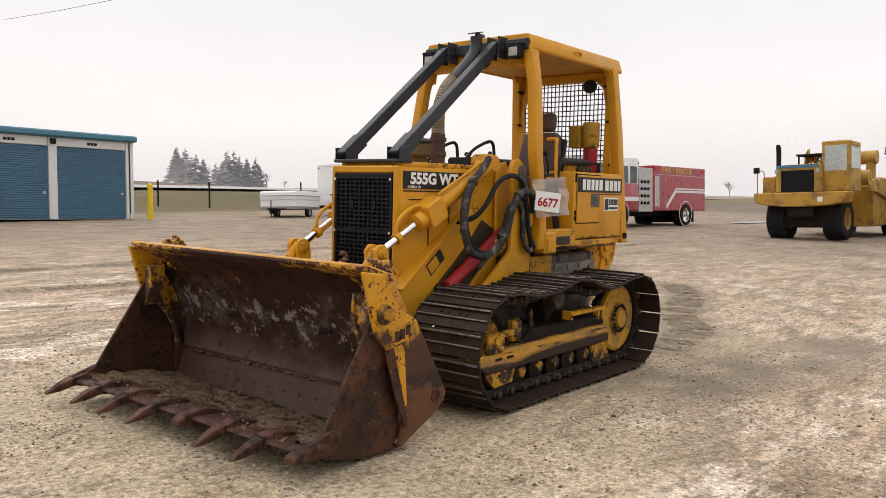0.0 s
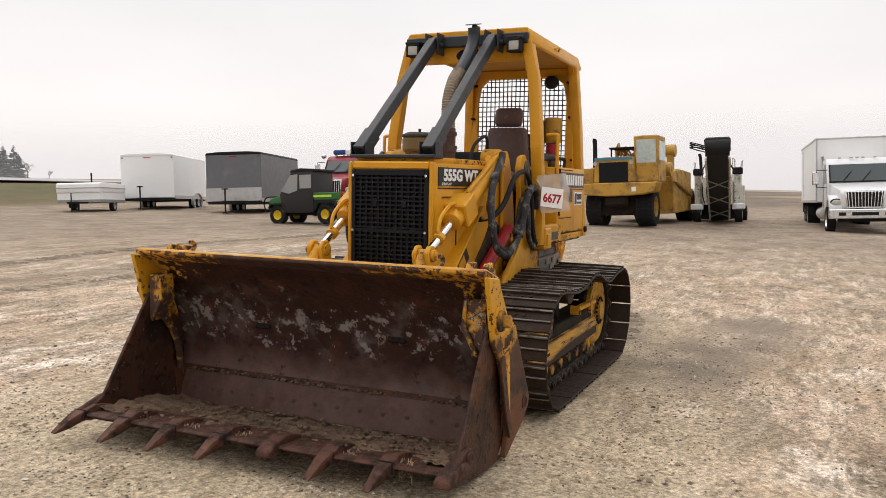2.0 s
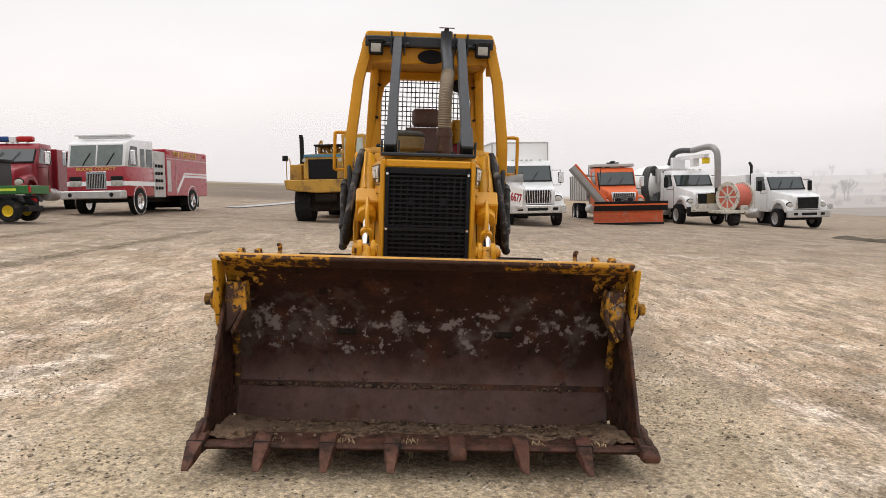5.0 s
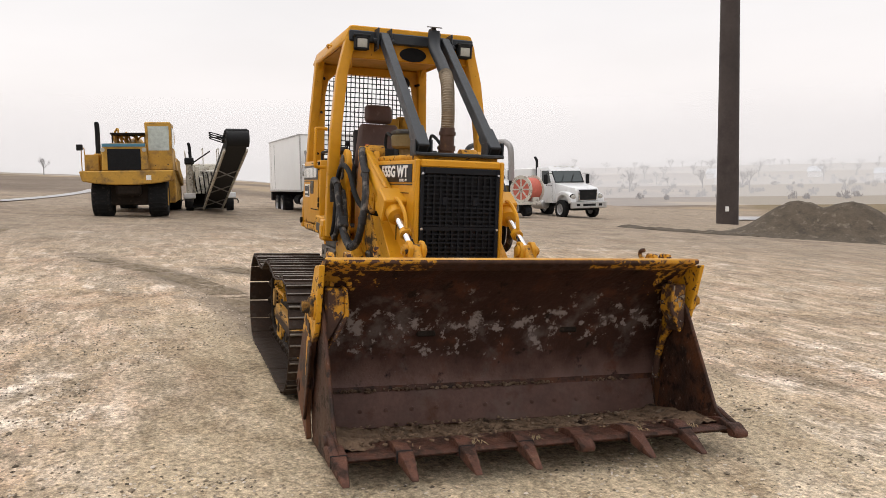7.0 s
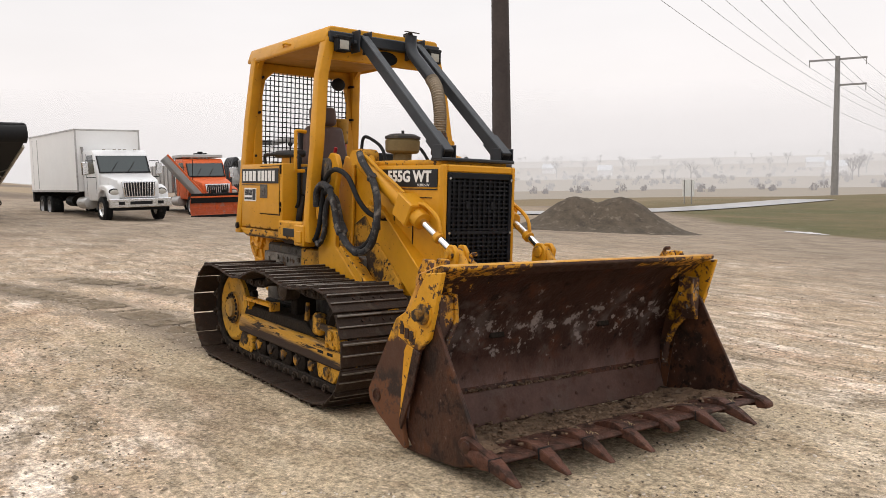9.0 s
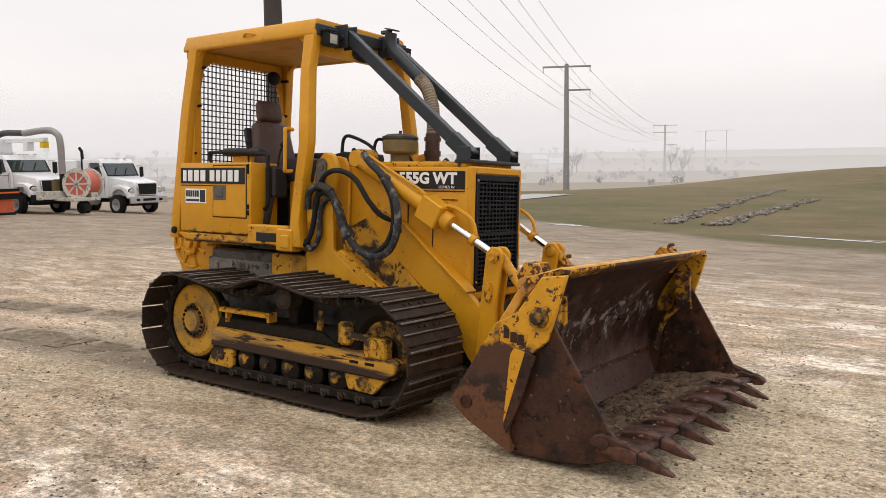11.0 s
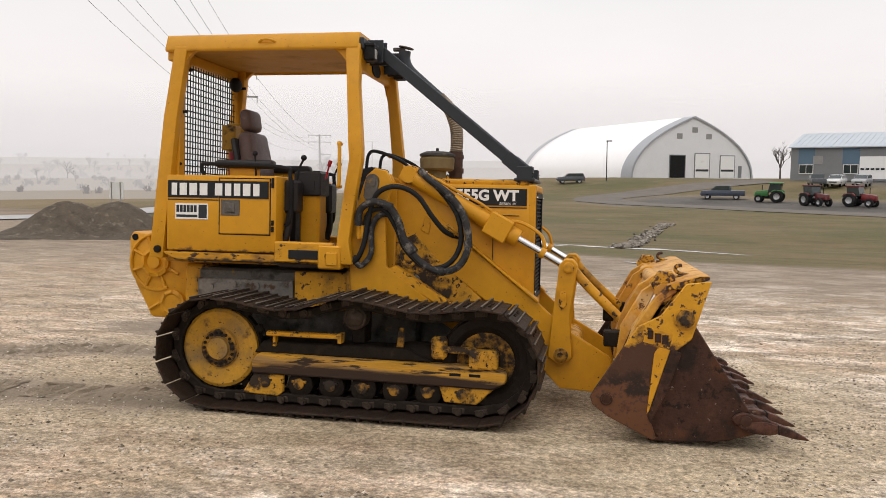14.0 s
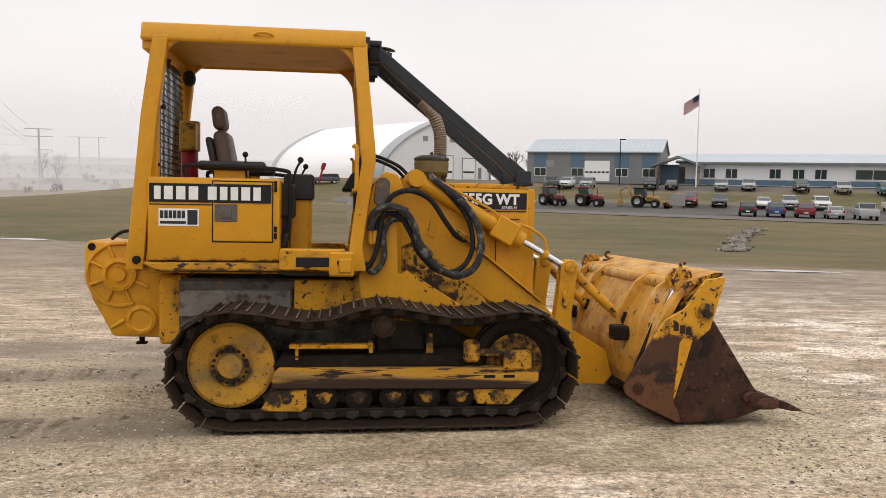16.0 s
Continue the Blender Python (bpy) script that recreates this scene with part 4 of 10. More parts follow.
        each("sticker_bar", [side_of(q, s) for q in (*[box(-1.44 + 0.030 * k, -1.416 + 0.030 * k, 0.663, 0.665, 1.43, 1.485) for k in range(6)], box(-1.44, -1.26, 0.663, 0.665, 1.39, 1.41), box(-1.25, -1.18, 0.663, 0.665, 1.385, 1.49))], m_bar, st)
        each("sill_bolt", [side_of(q, s) for q in (cyl((-1.60, 0.655, 1.13), (-1.60, 0.685, 1.13), 0.03, seg=14, bev=0.005), cyl((-0.16, 0.70, 1.12), (-0.16, 0.72, 1.12), 0.025, seg=12))], m_grime, pf)
        part("arm_pad", side_of(box(-1.22, -0.72, 0.36, 0.47, 1.79, 1.86, 0.03, 3), s), m_vinyl_dark, ld, "black padded armrest")
        part("arm_pad_bracket", side_of(join(box(-1.1, -0.85, 0.40, 0.44, 1.72, 1.80, 0.006)), s), m_yellow, ld)
        part("guard_bar", side_of(tube([(-1.28, 0.52, 1.73), (-1.3, 0.52, 1.80), (-1.22, 0.52, 1.82), (-0.62, 0.52, 1.80), (-0.54, 0.53, 1.72), (-0.54, 0.53, 1.4), (-0.58, 0.53, 1.34)], 0.016, 8), s), m_black, ld, "bent black guard bar around the controls")
        part("grab_handle", side_of(tube([(-0.07, 0.70, 1.97), (-0.06, 0.79, 1.97), (-0.05, 0.80, 1.93), (-0.05, 0.80, 1.69), (-0.06, 0.79, 1.65), (-0.07, 0.71, 1.65)], 0.015, 8, 4), s), m_yellow, ld, "yellow tube grab handle")

    # --- canopy
    for s in (1, -1):
        fs = [(1.06, -0.11, 0.03, 0.66), (1.24, -0.095, 0.0, 0.66), (1.61, -0.045, 0.05, 0.66), (1.86, -0.01, 0.09, 0.655), (1.95, -0.02, 0.088, 0.65), (2.43, -0.055, 0.04, 0.60), (2.68, -0.085, 0.025, 0.54), (2.75, -0.09, 0.025, 0.525)]
        part("front_post", side_of(bevelled(post_of(fs, 0.045), 0.010, 2), s), m_yellow, ld, "yellow canopy front post, cranked forward at the hand rail")
        part("post_foot", side_of(join(box(-0.24, -0.06, 0.60, 0.72, 1.02, 1.20, 0.012), box(-0.17, -0.08, 0.715, 0.735, 1.05, 1.15, 0.006)), s), m_yellow, ld)
        r0, r1 = Vector((-1.62, 0.62, 1.06)), Vector((-1.46, 0.535, 2.74))
        rs = [(1.06, -1.68, -1.56, 0.62), (1.48, -1.645, -1.53, 0.60), (2.19, -1.585, -1.47, 0.57), (2.68, -1.52, -1.41, 0.54), (2.75, -1.515, -1.40, 0.535)]
        rp = part("rear_post", side_of(bevelled(post_of(rs, 0.045), 0.010, 2), s), m_yellow, ld, "yellow canopy rear post")
        each("post_bolt", [side_of(cyl(r0.lerp(r1, t) + Vector((0.0, -0.06, 0)), r0.lerp(r1, t) + Vector((0.075, -0.045, 0)), 0.013, seg=8), s) for t in (0.45, 0.7, 0.9)], m_grime, rp)

        # curved corner gussets of the side openings
        def gusset(x0, z0, dx, dz, y0, y1):
            pts = [(x0, z0)]
            for k in range(9):
                a = math.pi / 2 * k / 8
                pts.append((x0 + dx * (1 - math.sin(a)), z0 + dz * (1 - math.cos(a))))
            return prism(pts, y0, y1, 0.004)

        part("corner_gusset", side_of(gusset(-0.06, 2.735, -0.24, -0.24, 0.50, 0.545), s), m_yellow, ld)
        part("corner_gusset", side_of(gusset(-1.46, 2.735, 0.20, -0.24, 0.51, 0.555), s), m_yellow, ld)
    rf = part("roof", join(prism([(-0.565, 2.70), (-0.585, 2.72), (-0.545, 2.835), (-0.52, 2.845), (0.52, 2.845), (0.545, 2.835), (0.585, 2.72), (0.565, 2.70), (0.535, 2.735), (-0.535, 2.735)], -1.595, 0.012, 0.008, axis="x"), box(-1.59, -1.50, -0.55, 0.55, 2.64, 2.78, 0.01)), m_yellow, ld, "yellow sheet steel canopy roof")
    part("roof_liner", box(-1.49, -0.06, -0.53, 0.53, 2.722, 2.737), m_roof_shade, rf, "roof underside, painted darker for its shade")
    each("roof_lifting_eye", [tube([(-0.80, s * 0.567, 2.77), (-0.76, s * 0.59, 2.785), (-0.70, s * 0.59, 2.785), (-0.66, s * 0.567, 2.77)], 0.010, 6) for s in (1, -1)], m_yellow, rf)
    for y in (-0.42, -0.33, 0.3, 0.4):
        part("roof_bolt", cyl((-0.03, y, 2.82), (-0.03, y, 2.85), 0.014, seg=8), m_grime, rf)
    fb = part("front_crossbar", box(-0.02, 0.045, -0.55, 0.55, 2.71, 2.80, 0.008), m_bar, rf, "charcoal front roof crossbar")
    part("front_fascia", box(-0.06, -0.02, -0.53, 0.53, 2.58, 2.74, 0.006), m_yellow, rf)
    part("fascia_port", moved(lathe([(0.0, 0.0), (0.055, 0.0), (0.06, 0.012), (0.0, 0.014)], (0, 0, 0), "x", 20), Matrix.Translation((-0.02, 0.02, 2.64)) @ Matrix.Diagonal((1, 2.0, 1, 1))), m_core, rf)
    for s in (1, -1):
        lp = part("work_lamp", side_of(join(box(0.03, 0.115, 0.395, 0.515, 2.63, 2.75, 0.018, 2), box(0.10, 0.122, 0.395, 0.412, 2.632, 2.738, 0.004), box(0.10, 0.122, 0.498, 0.515, 2.632, 2.738, 0.004), box(0.10, 0.122, 0.395, 0.515, 2.632, 2.648, 0.004), box(0.10, 0.122, 0.395, 0.515, 2.722, 2.738, 0.004), box(0.0, 0.12, 0.385, 0.525, 2.735, 2.76, 0.006)), s), m_black, rf, "square black work lamp")
        part("lens", side_of(box(0.108, 0.1185, 0.412, 0.498, 2.648, 2.722, 0.006, 2), s), m_lamp, lp, "clear lamp lens")
        if s > 0:
            part("rear_lamp", ball((-1.42, 0.33, 2.58), 0.075, 0.7, 1, 0.9), m_black, rf)

    # rear screen of woven wire
    wires = []
    zs0, zs1, ys0 = 1.66, 2.66, 0.47
    for k in range(22):
        y = -ys0 + 2 * ys0 * k / 21
        top = zs1 - max(0.0, abs(y) - 0.33) * 1.3
        wires.append(box(-1.508, -1.502, y - 0.0045, y + 0.0045, zs0, top))
    for k in range(20):
        z = zs0 + (zs1 - zs0) * k / 20
        hw = ys0 if z < 2.5 else ys0 - (z - 2.5) * 0.5
        wires.append(box(-1.503, -1.497, -hw, hw, z - 0.0045, z + 0.0045))
    scr = part("screen_frame", join(box(-1.52, -1.48, -0.55, 0.55, 2.64, 2.72, 0.006), box(-1.52, -1.48, -0.56, 0.56, 1.62, 1.68, 0.006), prism([(-0.56, 1.66), (-0.465, 1.66), (-0.47, 2.4), (-0.44, 2.56), (-0.33, 2.66), (-0.52, 2.68)], -1.52, -1.48, 0.004, axis="x"), prism([(0.56, 1.66), (0.465, 1.66), (0.47, 2.4), (0.44, 2.56), (0.33, 2.66), (0.52, 2.68)], -1.52, -1.48, 0.004, axis="x")), m_yellow, ld, "yellow frame of the black wire rear screen")
    for wire in wires:
        part("screen_wire", wire, m_black, scr)

    # --- operator's seat and controls
    seat = part("seat", join(box(-1.06, -0.56, -0.25, 0.25, 1.54, 1.68, 0.05, 3)), m_vinyl, ld, "worn brown vinyl operator seat with headrest")
    part("seat_base", join(box(-1.03, -0.63, -0.2, 0.2, 1.14, 1.54, 0.02), box(-1.08, -0.54, -0.27, 0.27, 1.50, 1.55, 0.01)), m_vinyl_dark, seat, "black seat base")
    bm = box(-0.055, 0.055, -0.25, 0.25, 0.0, 0.46, 0.045, 3)
    for v in bm.verts:
        v.co.y *= 1.0 - 0.75 * max(0, v.co.z - 0.15)
        v.co.x += 0.03 * math.cos(v.co.y * 7)
    part("backrest", moved(bm, pose(-1.02, 0, 1.66, 0, -12, 0)), m_vinyl, seat)
    part("backrest_shell", moved(box(-0.09, -0.04, -0.24, 0.24, 0.0, 0.42, 0.03, 2), pose(-1.03, 0, 1.66, 0, -12, 0)), m_vinyl_dark, seat)
    part("headrest", moved(box(-0.05, 0.05, -0.14, 0.14, -0.03, 0.16, 0.048, 3), pose(-1.11, 0, 2.15, 0, -8, 0)), m_vinyl, seat, "brown vinyl headrest")
    for s in (1, -1):
        part("control_console", side_of(join(box(-0.62, -0.50, 0.34, 0.50, 1.44, 1.70, 0.02), tube([(-0.56, 0.48, 1.44), (-0.57, 0.5, 1.3), (-0.60, 0.5, 1.2)], 0.03, 8)), s), m_vinyl_dark, ld, "black lever console")
        part("control_lever", side_of(join(tube([(-0.52, 0.44, 1.70), (-0.50, 0.44, 1.80), (-0.47, 0.44, 1.86)], 0.009, 6), ball((-0.465, 0.44, 1.88), 0.024)), s), m_black, ld, "black ball-topped control lever")
    part("control_lever", join(tube([(-0.86, -0.46, 1.72), (-0.87, -0.46, 1.9)], 0.008, 6), ball((-0.87, -0.46, 1.91), 0.022)), m_black, ld)
    part("control_lever", join(tube([(-0.33, -0.30, 1.72), (-0.30, -0.30, 1.84)], 0.008, 6), cyl((-0.305, -0.30, 1.82), (-0.29, -0.30, 1.87), 0.016, seg=10)), m_red, ld, "red-handled lever")
    part("dash", join(box(-0.06, 0.06, -0.30, 0.30, 1.48, 1.70, 0.02), prism([(-0.16, 1.66), (0.08, 1.66), (0.05, 1.83), (-0.08, 1.80)], -0.26, 0.26, 0.015)), m_black, ld, "black instrument dash")
    part("side_console", box(-0.56, -0.39, -0.28, -0.1, 1.14, 1.60, 0.02), m_yellow, ld, "yellow lever pedestal")
    part("pedestal_box", join(box(-0.60, -0.37, -0.31, -0.08, 1.58, 1.78, 0.015), box(-0.54, -0.42, -0.318, -0.31, 1.62, 1.70)), m_vinyl_dark, ld)
    for s in (1, -1):
        part("brake_bar", side_of(tube([(-0.02, 0.2, 1.80), (0.0, 0.2, 1.93), (0.08, 0.2, 1.95), (0.30, 0.2, 1.86), (0.42, 0.22, 1.72)], 0.014, 8), s), m_black, ld, "bent black grab bar")
    # fire bottle and filter by the rear screen
    part("extinguisher", join(cyl((-1.42, 0.36, 1.74), (-1.42, 0.36, 1.98), 0.07, seg=22, bev=0.012)), m_red, ld, "red fire bottle")
    part("filter_canister", join(cyl((-1.42, 0.36, 1.98), (-1.42, 0.36, 2.23), 0.085, seg=22, bev=0.012), box(-1.47, -1.34, 0.16, 0.28, 1.98, 2.2, 0.01)), m_canister, ld, "stained yellow canister above the fire bottle")
    part("battery_box", box(-1.47, -1.2, 0.05, 0.3, 1.14, 1.72, 0.02), m_vinyl_dark, ld)
    part("valve_cluster", join(*[moved(ball((0, 0, 0), 0.05), Matrix.Translation((-1.2 + 0.07 * k, 0.45, 1.75))) for k in range(3)]), m_brownpipe, ld)

    # --- hood, grille and decals
    hd = part("hood", prism([(0.10, -0.43), (0.75, -0.42), (1.335, -0.335), (1.335, 0.335), (0.75, 0.42), (0.10, 0.43)], 0.72, 1.695, 0.018, axis="z", seg=2), m_yellow, ld, "yellow engine hood")
    part("hood_top", prism([(0.10, -0.40), (0.75, -0.39), (1.30, -0.31), (1.30, 0.31), (0.75, 0.39), (0.10, 0.40)], 1.69, 1.735, 0.015, axis="z", seg=2), m_yellow_worn, hd)
    part("front_frame", join(box(1.31, 1.375, -0.335, -0.30, 0.74, 1.70, 0.01), box(1.31, 1.375, 0.30, 0.335, 0.74, 1.70, 0.01), box(1.31, 1.375, -0.30, 0.30, 1.645, 1.70, 0.01), box(1.31, 1.375, -0.30, 0.30, 0.74, 0.80, 0.008)), m_yellow, hd, "yellow radiator surround")
    part("radiator_core", box(1.325, 1.343, -0.30, 0.30, 0.80, 1.645), m_core, hd)
    gr = []
    nv, nh = 13, 26
    for k in range(nv):
        y = -0.285 + 0.57 * k / (nv - 1)
        gr.append(box(1.345, 1.362, y - 0.0075, y + 0.0075, 0.82, 1.625))
    for k in range(nh):
        z = 0.825 + 0.79 * k / (nh - 1)
        gr.append(box(1.352, 1.37, -0.29, 0.29, z - 0.006, z + 0.006))
    gr += [box(1.345, 1.38, -0.30, -0.272, 0.80, 1.645, 0.004), box(1.345, 1.38, 0.272, 0.30, 0.80, 1.645, 0.004), box(1.345, 1.38, -0.272, 0.272, 1.60, 1.645, 0.004), box(1.345, 1.38, -0.272, 0.272, 0.80, 0.835, 0.004), box(1.35, 1.372, -0.272, 0.272, 1.20, 1.225)]
    gl = part("grille", join(*gr), m_grille, hd, "black bar radiator grille", smooth=0)
    for y in (-0.286, 0.286):
        for z in (1.60, 1.21, 0.87):
            part("grille_bolt", cyl((1.378, y, z), (1.387, y, z), 0.010, seg=8), m_chrome, gl)
        part("grille_lug", box(1.36, 1.374, y * 0.4 - 0.015, y * 0.4 + 0.015, 1.38, 1.44), m_grille, gl)
    a_side = math.atan2(0.085, 0.585)
    for s in (1, -1):
        # plate along the slanting hood side
        p0, p1 = Vector((0.70, 0.4275 * 1.0, 0)), Vector((1.305, 0.341, 0))
        d = (p1 - p0)
        frm = Matrix.Translation((p0 + p1) / 2) @ Matrix.Rotation(math.atan2(d.y, d.x), 4, "Z")
        hl = d.length / 2
        pl = part("model_plate", side_of(moved(box(-hl, hl, 0.0, 0.005, 1.535, 1.665), frm), s), m_decal, hd, "black model plate with white figures")
        part("plate_stripe", side_of(moved(box(-hl, hl, 0.0, 0.0035, 1.515, 1.523), frm), s), m_decal, pl)
        if s > 0:
            tm = frm @ Matrix.Translation((0.0, 0.0055, 1.608)) @ Matrix.Rotation(math.pi, 4, "Z") @ Matrix.Rotation(math.pi / 2, 4, "X")
        else:
            fr2 = Matrix.Translation(((p0.x + p1.x) / 2, -(p0.y + p1.y) / 2, 0)) @ Matrix.Rotation(-math.atan2(d.y, d.x), 4, "Z")
            tm = fr2 @ Matrix.Translation((0.0, -0.0055, 1.608)) @ Matrix.Rotation(math.pi / 2, 4, "X")
        lettering("555G WT", 0.112, m_white, pl, tm, 0.002, 0.0045, 1.03, "model_lettering")
        lettering("SERIES IV", 0.028, m_white, pl, tm @ Matrix.Translation((0.16 if s < 0 else -0.2, -0.060, 0)), 0.002, 0.0, 1.2, "series_lettering")
        part("hood_seam", side_of(join(moved(box(-0.16, -0.154, 0.0, 0.006, 0.85, 1.46), frm), moved(box(-0.16, 0.25, 0.0, 0.006, 1.455, 1.461), frm), moved(box(0.05, 0.056, 0.0, 0.006, 1.0, 1.44), frm)), s), m_grime, hd)
        # left: dark panel put on for the engine bay's shade; right: yellow plate
        part("engine_opening", side_of(prism([(0.28, 0.74), (0.28, 1.22), (0.45, 1.30), (0.62, 1.12), (0.98, 0.82), (0.98, 0.74)], 0.38, 0.437, 0.004), s), m_engine if s > 0 else m_yellow_dirty, hd, "dark panel standing in for the shaded engine bay" if s > 0 else "grimy yellow plate below the hood")
    # air cleaner, exhaust
    part("air_precleaner", lathe([(0.0, 1.70), (0.075, 1.70), (0.075, 1.80), (0.12, 1.805), (0.135, 1.82), (0.14, 1.90), (0.125, 1.92), (0.0, 1.925)], (0.56, -0.16, 0), "z", 30), m_tan, ld, "round dusty air pre-cleaner")
    part("precleaner_lid", join(lathe([(0.0, 1.918), (0.143, 1.918), (0.143, 1.935), (0.1, 1.955), (0.0, 1.96)], (0.56, -0.16, 0), "z", 30), cyl((0.56, -0.16, 1.95), (0.56, -0.16, 1.985), 0.012, seg=8)), m_cap, ld, "dusty black pre-cleaner lid")
    ex = part("exhaust_base", join(cyl((0.66, 0.13, 1.70), (0.66, 0.13, 1.98), 0.058, seg=20), cyl((0.66, 0.13, 1.80), (0.66, 0.13, 1.84), 0.068, seg=20), cyl((0.66, 0.13, 1.92), (0.66, 0.13, 1.95), 0.068, seg=20)), m_brownpipe, ld, "heat-browned exhaust pipe with clamps")
    part("flexible_pipe", tube([(0.66, 0.13, 1.96), (0.665, 0.13, 2.08), (0.65, 0.13, 2.2), (0.59, 0.14, 2.34), (0.50, 0.15, 2.43)], 0.05, 16, 14, ribs=0.006), m_flexpipe, ex, "tan ribbed flexible exhaust pipe")
    part("upper_pipe", join(tube([(0.50, 0.15, 2.43), (0.36, 0.15, 2.55), (0.24, 0.14, 2.66), (0.20, 0.14, 2.74), (0.20, 0.14, 2.82)], 0.05, 16, 6)), m_bar, ex, "charcoal upper exhaust pipe")
    part("rain_cap", join(moved(cyl((0, 0, 0), (0, 0, 0.008), 0.065, seg=18), pose(0.21, 0.14, 2.845, 0, 12, 0)), box(0.10, 0.2, 0.12, 0.16, 2.82, 2.85, 0.006)), m_castgrey, ex, "steel exhaust rain cap")
    # limb risers from hood to roof
    hb = part("riser_base_bar", box(1.20, 1.36, -0.335, 0.335, 1.725, 1.75, 0.006), m_bar, ld, "charcoal base bar across the hood")
    for s in (1, -1):
        a, b = Vector((1.27, s * 0.272, 1.80)), Vector((0.10, s * 0.268, 2.745))
        d = b - a
        m = Matrix.Translation(a) @ d.to_track_quat("Z", "Y").to_matrix().to_4x4()
        rs = part("limb_riser", moved(box(-0.036, 0.036, -0.045, 0.045, 0.0, d.length, 0.006), m), m_bar, ld, "charcoal painted limb riser bar")
        part("riser_sleeve", moved(box(-0.045, 0.045, -0.054, 0.054, -0.06, 0.18, 0.006), m), m_bar, rs)
        part("riser_socket", moved(box(-0.03, 0.03, -0.038, 0.038, -0.064, -0.058), m), m_core, rs)
        for q in (-0.061, 0.061):
            part("riser_lug", box(1.22, 1.34, s * 0.272 + q - 0.005, s * 0.272 + q + 0.005, 1.74, 1.84, 0.003), m_bar, rs)
        part("riser_clamp", join(box(0.0, 0.14, s * 0.268 - 0.062, s * 0.268 - 0.048, 2.64, 2.82, 0.005), box(0.0, 0.14, s * 0.268 + 0.048, s * 0.268 + 0.062, 2.64, 2.82, 0.005), cyl((0.09, s * 0.268 - 0.09, 2.72), (0.09, s * 0.268 + 0.09, 2.72), 0.018, seg=10)), m_bar, rs)

    # --- loader towers, arms, cylinders
    for s in (1, -1):
        part("tower_plate", side_of(prism([(-0.02, 0.98), (-0.02, 1.35), (0.06, 1.62), (0.10, 1.74), (0.17, 1.80), (0.26, 1.78), (0.31, 1.68), (0.26, 1.50), (0.27, 1.05), (0.62, 0.80), (0.62, 0.72), (0.0, 0.72)], 0.555, 0.60, 0.008), s), m_yellow, ld, "yellow loader tower plate")
        part("tower_plate", side_of(prism([(0.0, 0.98), (0.03, 1.35), (0.10, 1.62), (0.17, 1.78), (0.26, 1.76), (0.31, 1.66), (0.30, 1.05), (0.62, 0.80), (0.62, 0.72), (0.0, 0.72)], 0.435, 0.465, 0.008), s), m_yellow, ld)
        part("tower_base", side_of(box(-0.06, 0.31, 0.47, 0.588, 0.69, 1.02, 0.02), s), m_caked, ld)
        part("pivot_cap", side_of(join(prism([(0.135 + 0.055 * math.cos(a), 1.60 + 0.055 * math.sin(a)) if math.sin(a) < 0 else (0.15 + 0.055 * math.cos(a), 1.70 + 0.055 * math.sin(a)) for a in (2 * math.pi * k / 20 for k in range(20))], 0.60, 0.615, 0.004), cyl((0.15, 0.6, 1.69), (0.15, 0.625, 1.69), 0.03, seg=14)), s), m_castgrey, ld, "dark steel pivot keeper plate")
        # lift arm: upper bracket and long beam down to the bucket
        arm = part("lift_arm", side_of(prism([(0.30, 1.74), (0.36, 1.81), (0.44, 1.82), (0.50, 1.76), (0.66, 1.43), (0.86, 1.24), (1.42, 0.80), (1.62, 0.62), (1.96, 0.42), (2.02, 0.22), (1.95, 0.14), (1.60, 0.16), (1.42, 0.34), (1.20, 0.66), (0.78, 0.98), (0.56, 1.16), (0.42, 1.42)], 0.375, 0.425, 0.008), s), m_yellow, ld, "yellow lift arm plate")
        part("arm_flange", side_of(join(moved(box(0, 0.92, -0.06, 0.06, -0.008, 0.008, 0.003), Matrix.Translation((0.70, 0.40, 1.385)) @ pose(0, 0, 0, 0, 38.5, 0))), s), m_yellow, arm)
        part("arm_knuckle", side_of(join(lathe([(0.0, 0.33), (0.075, 0.33), (0.075, 0.47), (0.05, 0.475), (0.045, 0.49), (0.0, 0.49)], (0.41, 0, 1.755), seg=24)), s), m_yellow_worn, arm, "yellow pin knuckle")
        part("arm_keeper", side_of(join(prism([(0.50, 1.33), (0.56, 1.30), (0.58, 1.42), (0.53, 1.45)], 0.425, 0.438, 0.004), cyl((0.545, 0.43, 1.40), (0.545, 0.45, 1.40), 0.02, seg=10)), s), m_yellow_worn, arm)
        # dump cylinder
        A, B = Vector((0.41, 0.47, 1.755)), Vector((1.635, 0.41, 1.075))
        d = (B - A).normalized()
        cy = part("dump_cylinder", side_of(join(cyl(A + d * 0.05, A + d * 0.86, 0.062, seg=24, bev=0.008), cyl(A - Vector((0, 0.05, 0)), A + Vector((0, 0.05, 0)), 0.062, seg=20)), s), m_yellow, ld, "yellow hydraulic dump cylinder")
        part("cylinder_head", side_of(join(moved(box(0.70, 0.89, -0.085, 0.085, -0.09, 0.09, 0.01), Matrix.Translation(A) @ d.to_track_quat("X", "Z").to_matrix().to_4x4()), cyl(A + d * 0.88, A + d * 0.97, 0.068, seg=20, bev=0.008)), s), m_yellow, cy)
        part("rod", side_of(cyl(A + d * 0.95, A + d * 1.36, 0.027, seg=16), s), m_chrome, cy, "polished chrome cylinder rod")
